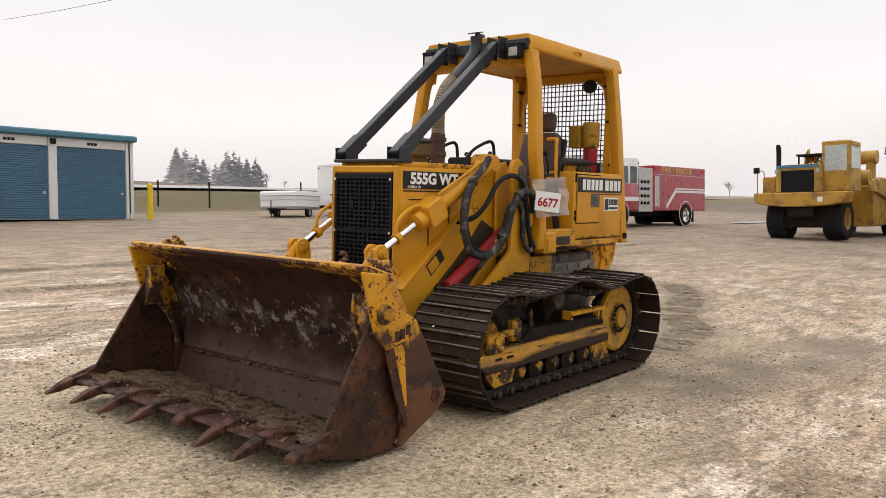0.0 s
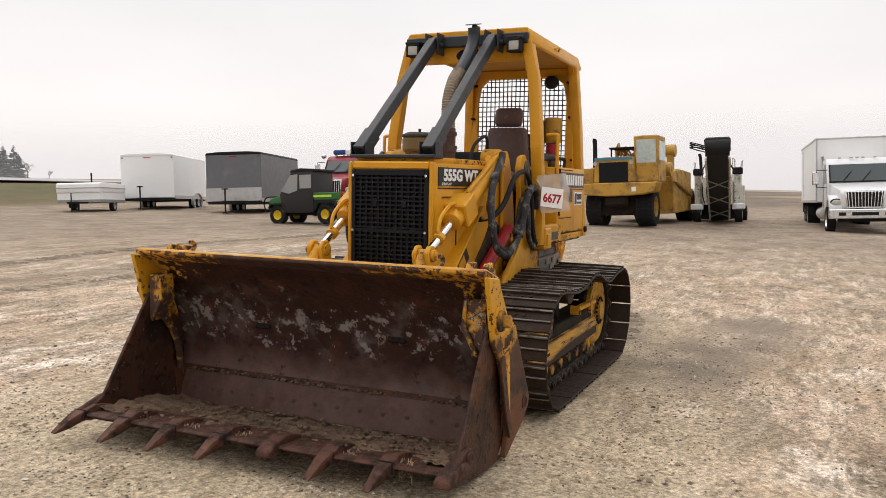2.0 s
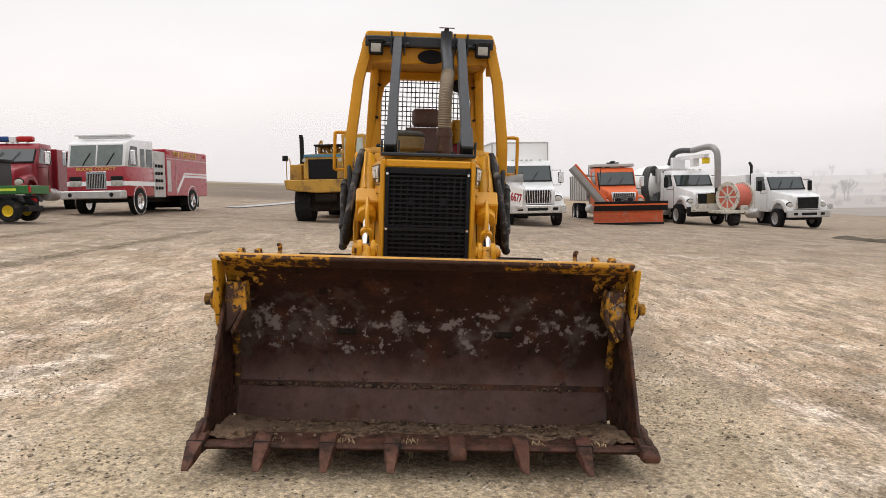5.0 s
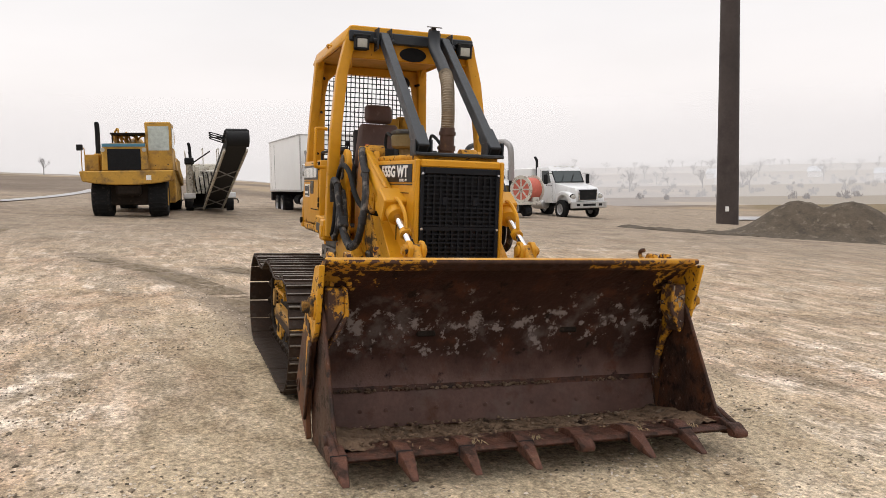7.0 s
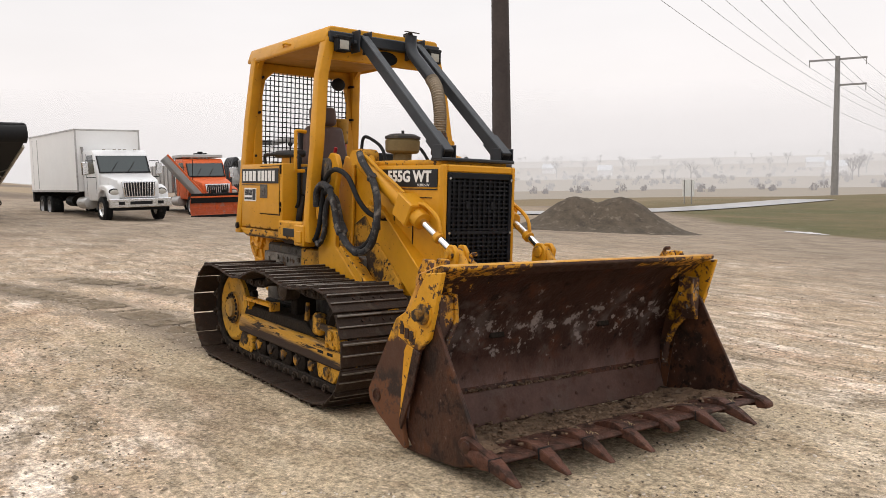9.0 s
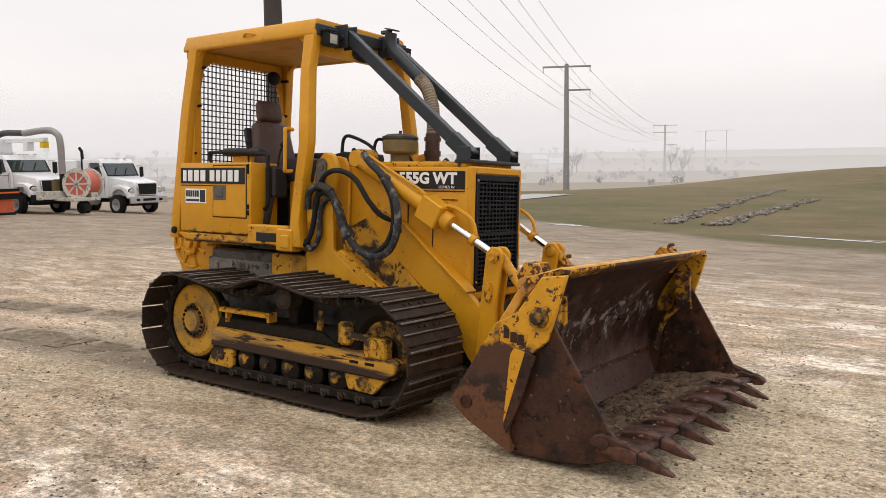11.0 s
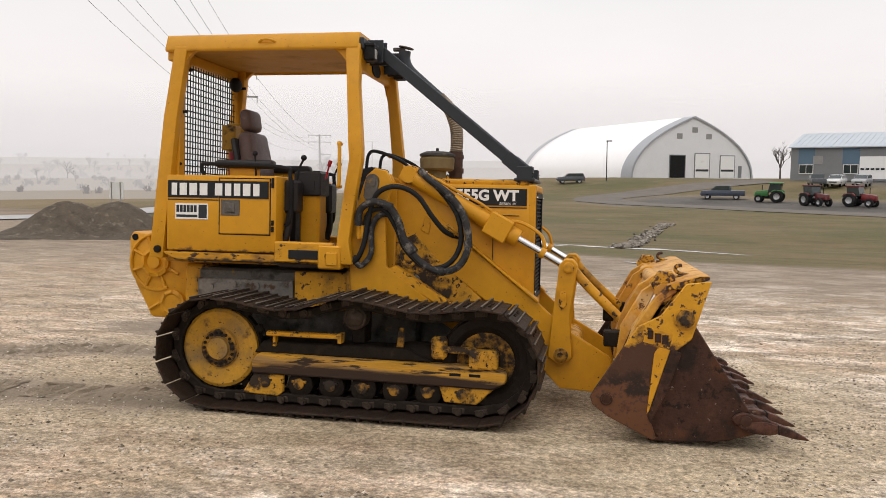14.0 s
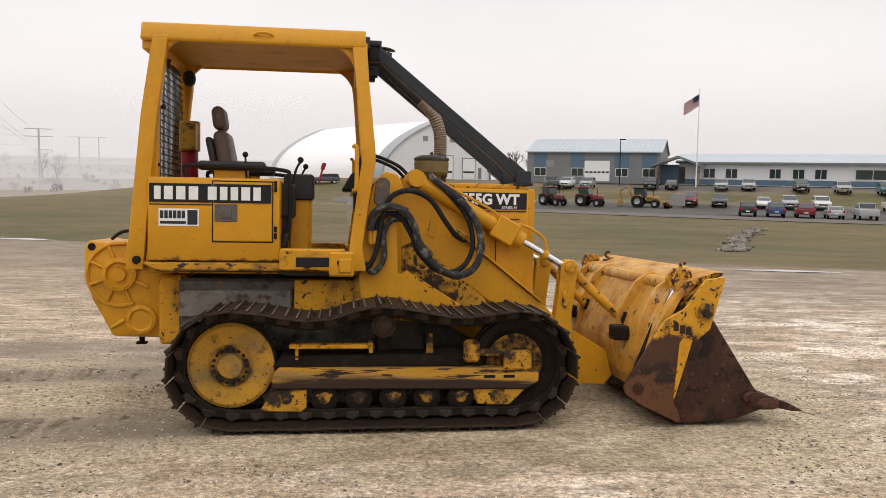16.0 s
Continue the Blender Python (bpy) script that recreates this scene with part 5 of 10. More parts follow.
        part("rod_clip", side_of(join(cyl(A + d * 1.16, A + d * 1.20, 0.042, seg=14), moved(tube([(0.86, 0.0, 0.09), (0.95, 0, 0.12), (1.1, 0, 0.11), (1.18, 0, 0.04)], 0.014, 6), Matrix.Translation(A) @ d.to_track_quat("X", "Z").to_matrix().to_4x4())), s), m_yellow, cy)
        part("steel_line", side_of(tube([tuple(A + d * 0.1 + Vector((0.02, 0.03, 0.075))), tuple(A + d * 0.4 + Vector((0.02, 0.03, 0.08))), tuple(A + d * 0.62 + Vector((0.02, 0.03, 0.09))), tuple(A + d * 0.72 + Vector((0.01, 0.02, 0.085)))], 0.011, 6), s), m_yellow, cy)
        # bell crank and link
        bc = part("bell_crank", side_of(join(prism([(1.57, 1.10), (1.61, 1.145), (1.67, 1.145), (1.71, 1.10), (1.70, 1.03), (1.66, 0.72), (1.69, 0.40), (1.60, 0.34), (1.50, 0.40), (1.53, 0.72), (1.56, 0.98)], 0.43, 0.465, 0.008), prism([(1.57, 1.10), (1.61, 1.145), (1.67, 1.145), (1.71, 1.10), (1.70, 1.03), (1.66, 0.72), (1.69, 0.40), (1.60, 0.34), (1.50, 0.40), (1.53, 0.72), (1.56, 0.98)], 0.345, 0.372, 0.008)), s), m_yellow, ld, "yellow bell crank lever")
        part("crank_pin", side_of(join(cyl((1.64, 0.33, 1.08), (1.64, 0.485, 1.08), 0.042, seg=18, bev=0.006), cyl((1.64, 0.48, 1.08), (1.64, 0.50, 1.08), 0.026, seg=8)), s), m_yellow_worn, bc)
        part("crank_keeper", side_of(join(prism([(1.575, 0.80), (1.60, 0.76), (1.635, 0.80), (1.625, 0.90), (1.585, 0.90)], 0.465, 0.482, 0.004), cyl((1.605, 0.48, 0.87), (1.605, 0.495, 0.87), 0.022, seg=12)), s), m_yellow_worn, bc)
        part("crank_pivot", side_of(join(cyl((1.60, 0.33, 0.42), (1.60, 0.49, 0.42), 0.055, seg=18, bev=0.008), cyl((1.60, 0.48, 0.42), (1.60, 0.51, 0.42), 0.03, seg=6)), s), m_caked, bc, "large grimy pivot nut")
        part("dump_link", side_of(tube([(1.66, 0.40, 1.08), (1.80, 0.42, 0.93), (2.06, 0.47, 0.69)], 0.036, 12, 4), s), m_yellow_worn, ld, "yellow dump link rod")
        # lift cylinder low behind the tower
        part("lift_cylinder", side_of(join(cyl((0.26, 0.50, 1.20) if s > 0 else (0.24, 0.50, 0.98), (0.95, 0.49, 0.80) if s > 0 else (0.92, 0.44, 0.55), 0.050 if s > 0 else 0.065, seg=20, bev=0.01)), s), m_yellow if s < 0 else m_red, ld, "lift cylinder barrel behind the tower")
        part("lift_rod", side_of(cyl((0.9, 0.44, 0.56), (1.3, 0.42, 0.36), 0.03, seg=14), s), m_chrome, ld)
        if s < 0:
            part("cylinder_guard", side_of(prism([(0.27, 1.02), (0.34, 1.06), (0.98, 0.66), (0.94, 0.60)], 0.50, 0.59, 0.008), s), m_yellow_worn, ld)

        # hoses: a looping bundle from tower to cylinder
        def hose(pts, r, name, lab):
            part(name, side_of(tube(pts, r, 10, 7), s), m_hose if r > 0.021 else m_black, ld, lab)

        hose([(-0.16, 0.66, 1.10), (0.02, 0.66, 1.08), (0.10, 0.655, 1.2), (0.14, 0.65, 1.42), (0.20, 0.645, 1.60), (0.34, 0.64, 1.66), (0.50, 0.62, 1.60), (0.62, 0.60, 1.44), (0.70, 0.56, 1.34), (0.76, 0.50, 1.30), (0.80, 0.43, 1.29)], 0.020, "hydraulic_hose", "black hydraulic hose arched over the tower")
        hose([(0.06, 0.66, 1.36), (0.08, 0.67, 1.48), (0.18, 0.68, 1.54), (0.30, 0.68, 1.51), (0.38, 0.68, 1.40), (0.43, 0.67, 1.25), (0.55, 0.66, 1.10), (0.70, 0.645, 1.03), (0.84, 0.62, 1.08), (0.90, 0.60, 1.24), (0.86, 0.57, 1.44), (0.74, 0.55, 1.60), (0.58, 0.54, 1.72), (0.50, 0.52, 1.79)], 0.0275, "hydraulic_hose", "dusty sleeved hydraulic hose hanging in a loop")
        hose([(0.10, 0.63, 1.34), (0.14, 0.64, 1.46), (0.26, 0.645, 1.48), (0.36, 0.645, 1.34), (0.42, 0.64, 1.20), (0.56, 0.63, 1.07), (0.70, 0.615, 1.06), (0.80, 0.59, 1.14), (0.84, 0.57, 1.28), (0.80, 0.55, 1.46), (0.68, 0.53, 1.62), (0.55, 0.52, 1.74)], 0.020, "hydraulic_hose", "black hydraulic hose in a hanging bundle")
        hose([(0.02, 0.64, 1.12), (0.08, 0.65, 1.05), (0.16, 0.64, 1.15), (0.16, 0.63, 1.34), (0.22, 0.625, 1.44), (0.33, 0.63, 1.43), (0.40, 0.63, 1.30), (0.46, 0.63, 1.16)], 0.022, "hydraulic_hose", "dusty hydraulic hose behind the tower")
        each("hose_fitting", [side_of(cyl((0.06 + 0.03 * k, 0.64, 1.26), (0.06 + 0.03 * k, 0.65, 1.36), 0.018, seg=8), s) for k in range(2)], m_yellow_worn, ld, "brass-yellow hose fitting")
        each("hose_elbow", [side_of(tube([(0.66 + 0.03 * k, 0.53, 1.38), (0.72 + 0.03 * k, 0.52, 1.34), (0.78 + 0.03 * k, 0.50, 1.30)], 0.013, 6), s) for k in range(3)], m_yellow_worn, ld)
        part("hose_strap", side_of(moved(box(-0.05, 0.05, -0.03, 0.05, -0.035, 0.035, 0.01), Matrix.Translation((0.47, 0.65, 1.2)) @ pose(0, 0, 0, 0, 50, 0)), s), m_hose, ld)
        for hx, hy, hz, ry in ((0.30, 0.68, 1.51, 20), (0.43, 0.67, 1.25, 62), (0.70, 0.645, 1.03, 0), (0.90, 0.60, 1.24, 85), (0.74, 0.55, 1.60, 130)):
            part("hose_wrap", side_of(moved(cyl((-0.03, 0, 0), (0.03, 0, 0), 0.032, seg=12, bev=0.004), Matrix.Translation((hx, hy, hz)) @ pose(0, 0, 0, 0, ry, 0)), s), m_hose, ld)
        part("hose_hook", side_of(tube([(0.40, 0.61, 1.22), (0.40, 0.62, 1.12), (0.45, 0.62, 1.06), (0.50, 0.62, 1.10), (0.50, 0.61, 1.18)], 0.014, 6), s), m_yellow_dirty, ld)
    part("cross_tube", cyl((1.66, -0.4, 0.46), (1.66, 0.4, 0.46), 0.09, seg=20), m_yellow_worn, ld, "yellow cross tube between the lift arms")
    part("warning_sticker", join(moved(box(-0.10, 0.10, 0.0, 0.003, -0.05, 0.05), Matrix.Translation((1.02, 0.426, 0.99)) @ pose(0, 0, 0, 0, 38, 0))), m_decal, ld, "black and yellow warning sticker")
    part("sticker_field", join(moved(box(-0.03, 0.09, 0.0, 0.005, -0.04, 0.04), Matrix.Translation((1.02, 0.426, 0.99)) @ pose(0, 0, 0, 0, 38, 0))), m_yellow, ld)

    # lot tag in a clear bag on the left hand rail
    hang = pose(0.0, 0.80, 1.50, 4, 6, -40)

    def crumpled(x0, x1, z0, z1, amp, seed):
        bm = bmesh.new()
        n = 10
        g = [[bm.verts.new((x0 + (x1 - x0) * a / n + 0.012 * math.sin(b * 0.9), amp * noise.noise((a * 0.5, b * 0.5, seed)), z0 + (z1 - z0) * b / n)) for b in range(n + 1)] for a in range(n + 1)]
        for a in range(n):
            for b in range(n):
                bm.faces.new((g[a][b], g[a + 1][b], g[a + 1][b + 1], g[a][b + 1]))
        bmesh.ops.solidify(bm, geom=bm.faces[:], thickness=0.002)
        return bm

    bag = part("lot_tag_bag", moved(crumpled(-0.14, 0.14, -0.16, 0.15, 0.03, 3.0), hang), m_plastic, ld, "crumpled clear plastic bag holding a paper lot tag")
    tm = hang @ pose(0.045, 0.022, -0.045, 0, -12, 0)
    tag = part("lot_tag", moved(box(-0.105, 0.105, -0.001, 0.001, -0.075, 0.085), tm), m_white, ld, "white paper lot tag with red figures")
    lettering("6677", 0.10, m_red, tag, tm @ Matrix.Translation((0.0, 0.0025, -0.005)) @ Matrix.Rotation(math.pi, 4, "Z") @ Matrix.Rotation(math.pi / 2, 4, "X"), 0.001, 0.003, 0.86, "lot_lettering")
    part("bag_tie", tube([(-0.04, 0.79, 1.63), (-0.04, 0.79, 1.70)], 0.004, 5, 1), m_black, bag)
    return ld


# ---- the bucket ----
def lip_set(bm):
    """The clam's lip sits a little askew, further back at its left end."""
    for v in bm.verts:
        f = min(1.0, max(0.0, (v.co.x - 2.4) / 0.5))
        y = v.co.y
        v.co.x += f * (0.005 - 0.016 * y)
        v.co.z += f * 0.012
    return bm


def lip_tops(me):
    """The upper face keeps the paint of the bucket's back."""
    me.materials.append(m_back)
    for p in me.polygons:
        if p.normal.z > 0.4:
            p.material_index = 1


def bucket(ld):
    HB = 1.17
    # moldboard: section in x, z, curved sheet
    sec = [(2.50, 1.085), (2.42, 1.03), (2.33, 0.95), (2.24, 0.83), (2.17, 0.70), (2.125, 0.57), (2.10, 0.44), (2.095, 0.33), (2.115, 0.22)]
    sec = [(p.x, p.z) for p in smooth_line([(a, 0, b) for a, b in sec], 4)]
    th = 0.022
    back = []
    for i, (x, z) in enumerate(sec):
        x0, z0 = sec[max(i - 1, 0)]
        x1, z1 = sec[min(i + 1, len(sec) - 1)]
        dx, dz = x1 - x0, z1 - z0
        n = math.hypot(dx, dz)
        back.append((x + dz / n * th, z - dx / n * th))
    bk = part("bucket", prism(sec + back[::-1], -HB, HB, 0.0), m_bucket_in, ld, "wide rust-brown bucket with yellow paint left along its top lip")
    bk.location.x = 0.03
    lip_tops(part("top_lip", prism([(2.50, 1.070), (2.535, 1.082), (2.53, 1.110), (2.475, 1.110), (2.27, 1.045), (2.25, 1.0), (2.40, 1.02)], -HB, HB, 0.008), m_bucket_yel, bk, "bent steel top lip with worn yellow paint").data)
    part("back_sheet", prism([(2.30, 1.04), (2.20, 0.96), (2.06, 0.74), (1.98, 0.50), (1.98, 0.30), (2.05, 0.18), (2.10, 0.18), (2.06, 0.32), (2.06, 0.48), (2.12, 0.70), (2.24, 0.92), (2.34, 1.0)], -HB + 0.02, HB - 0.02, 0.008), m_back, bk, "yellow painted bucket back")
    part("torque_pipe", cyl((2.25, -HB + 0.03, 0.985), (2.25, HB - 0.03, 0.985), 0.058, seg=20), m_back, bk)
    # added behind the wear strip so that the clam gap stays dark
    part("rear_seal_plate", prism([(2.12, 0.085), (2.02, 0.40), (2.07, 0.40), (2.155, 0.10)], -HB + 0.01, HB - 0.01, 0.004), m_bucket, bk, "rusted plate added to close the clam gap")
    part("inner_strip", prism([(2.108, 0.265), (2.092, 0.26), (2.165, 0.058), (2.185, 0.063)], -HB + 0.03, HB - 0.03, 0.004), m_strip, bk, "bolted steel wear strip")
    for k in range(14):
        y = -1.04 + 0.16 * k
        part("strip_bolt", moved(cyl((0, 0, 0), (0.0035, 0, -0.001), 0.015, seg=10, bev=0.0012), Matrix.Translation((2.15, y, 0.160)) @ pose(0, 0, 0, 0, -20, 0)), m_strip, bk)
    # clam floor and cutting edge
    fl = part("clam_floor", lip_set(prism([(2.185, 0.016), (2.18, 0.034), (2.21, 0.042), (2.62, 0.095), (2.90, 0.135), (2.92, 0.12), (2.62, 0.05), (2.36, 0.022)], -HB, HB, 0.006)), m_bucket, bk, "rusted clam floor plate")
    part("cutting_edge", lip_set(prism([(2.66, 0.125), (2.66, 0.14), (2.93, 0.155), (2.95, 0.14), (2.90, 0.12)], -HB, HB, 0.005)), m_tooth, fl, "worn steel cutting edge")
    rnd = random.Random(11)
    for k in range(8):
        y = -1.17 + 2.34 * k / 7
        short = k in (4, 7)
        shank = prism([(2.72, 0.148), (2.73, 0.160), (2.80, 0.182), (2.87, 0.190), (2.945, 0.170), (2.955, 0.118), (2.90, 0.103), (2.80, 0.108)], y - 0.042, y + 0.042, 0.009, seg=2)
        tt = part("bucket_tooth", lip_set(shank), m_tooth, bk, "worn forged bucket tooth")
        if not short:
            bm = prism([(2.91, 0.165), (2.95, 0.172), (3.02, 0.148), (3.13, 0.092), (3.14, 0.08), (3.05, 0.088), (2.94, 0.115)], y - 0.041, y + 0.041, 0.007)
            for v in bm.verts:
                v.co.y = y + (v.co.y - y) * (1.0 - 0.55 * max(0.0, (v.co.x - 2.95) / 0.19))
            part("tip_collar", lip_set(prism([(2.944, 0.175), (2.951, 0.173), (2.957, 0.113), (2.95, 0.113)], y - 0.0425, y + 0.0425, 0.001)), m_core, tt, "dark gap where the tip sits on its adapter")
            part("tooth_tip", moved(lip_set(bm), Matrix.Translation((0, rnd.uniform(-0.006, 0.006), rnd.uniform(-0.006, 0.006)))), m_tooth, tt)
        else:
            part("tooth_tip", lip_set(prism([(2.92, 0.175), (2.96, 0.18), (3.03, 0.145), (3.03, 0.11), (2.95, 0.10)], y - 0.045, y + 0.045, 0.01)), m_tooth, tt, "broken short tooth tip")
    for s in (1, -1):
        # clam side plate, then the back end plate over it
        part("clam_side_plate", lip_set(side_of(prism([(2.36, 0.86), (2.44, 0.80), (2.80, 0.22), (2.93, 0.165), (2.93, 0.13), (2.66, 0.045), (2.44, 0.022), (2.26, 0.03), (2.18, 0.10), (2.24, 0.50)], 1.150, 1.172, 0.006), s)), m_bucket, bk, "rusted triangular clam side plate")
        ep = part("end_plate", side_of(prism([(2.54, 1.075), (2.385, 1.055), (2.235, 0.845), (2.09, 0.765), (1.83, 0.345), (1.80, 0.29), (1.82, 0.235), (1.92, 0.165), (2.205, 0.03), (2.23, 0.045), (2.185, 0.17), (2.24, 0.42), (2.34, 0.62), (2.43, 0.70), (2.475, 0.85)], 1.176, 1.206, 0.006), s), m_side_yel, bk, "bucket end plate, yellow above and rusted below")
        part("wear_patch", side_of(prism([(2.30, 0.63), (2.37, 0.61), (2.29, 0.36), (2.19, 0.14), (2.17, 0.19)], 1.206, 1.222, 0.004), s), m_bucket, ep, "rusted welded wear patch")
        part("wear_patch", side_of(prism([(2.20, 0.60), (2.225, 0.64), (2.30, 0.625), (2.18, 0.22), (2.165, 0.20)], 1.206, 1.214, 0.003), s), m_yellow_worn, ep)
        part("pivot_nut", side_of(join(cyl((2.385, 1.20, 0.83), (2.385, 1.235, 0.83), 0.058, seg=22, bev=0.006), cyl((2.385, 1.23, 0.83), (2.385, 1.275, 0.83), 0.036, seg=6, bev=0.004)), s), m_caked, ep, "grimy pivot nut")
        part("pivot_boss", side_of(cyl((2.385, 1.206, 0.83), (2.385, 1.216, 0.83), 0.075, seg=22), s), m_yellow_worn, ep)
        part("end_pin", side_of(join(lathe([(0.0, 1.2), (0.042, 1.2), (0.042, 1.212), (0.032, 1.214), (0.03, 1.207), (0.0, 1.207)], (1.905, 0, 0.28), seg=20)), s), m_bucket, ep)
        part("maker_mark", side_of(join(box(2.155, 2.19, 1.205, 1.213, 0.69, 0.745), box(2.20, 2.24, 1.205, 1.213, 0.67, 0.73), box(2.245, 2.285, 1.205, 1.213, 0.66, 0.72)), s), m_bucket, ep, "raised maker mark")
        part("maker_plate", side_of(moved(box(-0.085, 0.085, 1.205, 1.209, -0.05, 0.05, 0.003), Matrix.Translation((2.22, 0, 0.70)) @ pose(0, 0, 0, 0, 12, 0)), s), m_yellow_worn, ep)
        # inner cylinder pocket at the ends
        part("inner_gusset", side_of(moved(join(prism([(1.152, 0.94), (1.045, 0.93), (1.035, 0.80), (1.115, 0.66), (1.152, 0.64)], -0.10, 0.0, 0.012, axis="x"), prism([(1.055, 0.94), (1.035, 0.94), (1.022, 0.79), (1.10, 0.64), (1.12, 0.65), (1.045, 0.80)], -0.10, 0.022, 0.006, axis="x")), Matrix.Translation((2.44, 0, 0)))  , s), m_gusset, bk, "boxed inner corner gusset with worn yellow paint")
        part("inner_fillet", side_of(tube([(2.36, 1.10, 0.66), (2.26, 1.12, 0.56), (2.19, 1.13, 0.42), (2.17, 1.135, 0.28)], 0.024, 8), s), m_gusset, bk)
        part("corner_shank", lip_set(side_of(prism([(2.68, 0.19), (2.70, 0.222), (2.74, 0.238), (2.80, 0.228), (2.95, 0.178), (2.955, 0.125), (2.84, 0.135), (2.70, 0.158)], 1.165, 1.198, 0.008), s)), m_tooth, bk)
        part("side_bolt", lip_set(side_of(cyl((2.76, 1.172, 0.185), (2.76, 1.213, 0.185), 0.036, seg=14, bev=0.006), s)), m_bucket, bk)
        # back ribs and clam cylinders
        for yy in (0.50, 0.95):
            part("back_rib", side_of(prism([(2.30, 1.06), (2.22, 1.05), (2.12, 0.98), (1.99, 0.74), (1.955, 0.46), (2.0, 0.28), (2.08, 0.24), (2.085, 0.60), (2.24, 0.90)], yy - 0.016, yy + 0.016, 0.006), s), m_back, bk, "yellow back rib")
        cb = part("clam_cylinder", side_of(join(cyl((1.93, 1.06, 0.30), (2.10, 1.06, 0.72), 0.045, seg=18, bev=0.008)), s), m_grime, bk, "black clam cylinder")
        part("clam_rod", side_of(cyl((2.095, 1.06, 0.71), (2.25, 1.06, 1.03), 0.03, seg=14), s), m_chrome, cb, "chrome clam rod")
        part("clam_bracket", side_of(join(prism([(2.17, 1.04), (2.22, 1.12), (2.31, 1.12), (2.34, 1.04), (2.34, 0.93), (2.24, 0.90)], 0.985, 1.015, 0.006), prism([(2.17, 1.04), (2.22, 1.12), (2.31, 1.12), (2.34, 1.04), (2.34, 0.93), (2.24, 0.90)], 1.085, 1.115, 0.006), cyl((2.26, 0.97, 1.03), (2.26, 1.13, 1.03), 0.032, seg=14)), s), m_bucket_yel, cb)
        hy = 0.86
        part("lifting_hook", side_of(join(tube([(2.43, hy, 1.085), (2.38, hy, 1.095), (2.345, hy, 1.115), (2.35, hy, 1.145), (2.385, hy, 1.152)], 0.013, 8, 5), box(2.33, 2.47, hy - 0.04, hy + 0.04, 1.05, 1.085, 0.004)), s), m_gusset, bk, "rusty open lifting hook with worn yellow paint")
        part("link_clevis", side_of(join(cyl((2.07, 0.42, 0.68), (2.07, 0.54, 0.68), 0.055, seg=16), prism([(2.03, 0.74), (2.10, 0.74), (2.16, 0.6), (2.05, 0.6)], 0.42, 0.54, 0.008)), s), m_grime, bk)
        part("valve_box", side_of(box(1.88, 2.0, 0.62, 0.75, 0.55, 0.66, 0.01), s), m_grime, bk, "dark hydraulic valve block")
    # soil left in the bucket
    bm = bmesh.new()
    nx, ny = 44, 170
    grid = []
    for i in range(nx + 1):
        row = []
        for j in range(ny + 1):
            x = 2.13 + 0.72 * i / nx
            y = -1.13 + 2.26 * j / ny
            base = 0.030 + 0.108 * (i / nx)
            h = 0.012 + 0.034 * max(0, noise.noise((x * 4, y * 4, 0.3))) + 0.018 * noise.noise((x * 17, y * 17, 1.3)) + 0.012 * noise.noise((x * 45, y * 45, 2.3)) + 0.045 * plan_smooth(0.8, 1.13, abs(y)) - 0.03 * plan_smooth(0.75, 1.0, i / nx)
            row.append(bm.verts.new((x, y, base + max(0.0, h))))
        grid.append(row)
    for i in range(nx):
        for j in range(ny):
            bm.faces.new((grid[i][j], grid[i + 1][j], grid[i + 1][j + 1], grid[i][j + 1]))
    tagged(part("soil", lip_set(bm), m_soil, None), "loose brown soil lying in the bucket", "soil", kind="stuff").matrix_world = LOADER_AT @ Matrix.Translation((0.03, 0, 0))
    bm = bmesh.new()
    for _ in range(420):
        x, y = rnd.uniform(2.15, 2.86), rnd.uniform(-1.12, 1.12)
        z = 0.055 + 0.105 * (x - 2.13) / 0.72 + 0.02
        if rnd.random() < 0.3:
            x, z = 2.112 + rnd.uniform(-0.005, 0.008), 0.266 + rnd.uniform(0, 0.014)
            y = min(1.1, max(-1.1, rnd.choice((-0.95, -0.62, -0.30, -0.1, 0.12, 0.35, 0.8)) + rnd.gauss(0, 0.07)))
        r = rnd.uniform(0.005, 0.017)
        v = bmesh.ops.create_icosphere(bm, subdivisions=1, radius=r)["verts"]
        for q in v:
            q.co = Vector((x, y, z)) + Vector((q.co.x * rnd.uniform(0.7, 1.4), q.co.y * rnd.uniform(0.7, 1.4), q.co.z * 0.7))
    tagged(part("soil_clods", lip_set(bm), m_soil, None), "small soil clods scattered over the bucket floor", "soil", kind="stuff").matrix_world = LOADER_AT @ Matrix.Translation((0.03, 0, 0))


def grass_wisps():
    """Dry grass caught between the teeth."""
    rnd = random.Random(19)
    bm = bmesh.new()
    for yc in (-0.84, -0.5, -0.46, -0.16, -0.12, 0.5, 0.52, 0.83, 0.88):
        for _ in range(9):
            y = yc + rnd.gauss(0.06, 0.03)
            p = Vector((2.86 + rnd.uniform(-0.05, 0.03), y, 0.165))
            q = p + Vector((rnd.uniform(0.02, 0.09), rnd.gauss(0, 0.05), rnd.uniform(-0.11, -0.02)))
            sd = Vector((0.0, 0.0022, 0.0006))
            vs = [bm.verts.new(c) for c in (p - sd, p + sd, q + sd * 0.3, q - sd * 0.3)]
            bm.faces.new(vs)
    bmesh.ops.solidify(bm, geom=bm.faces[:], thickness=0.0015)
    ob = part("grass_wisps", lip_set(bm), M("dry_grass", (0.42, 0.34, 0.2), 0.8, var=0.2, scale=20), None)
    tagged(ob, "dry grass wisps caught between the bucket teeth", "dry grass", kind="stuff").matrix_world = LOADER_AT @ Matrix.Translation((0.03, 0, 0))


LOADER = crawler_loader()
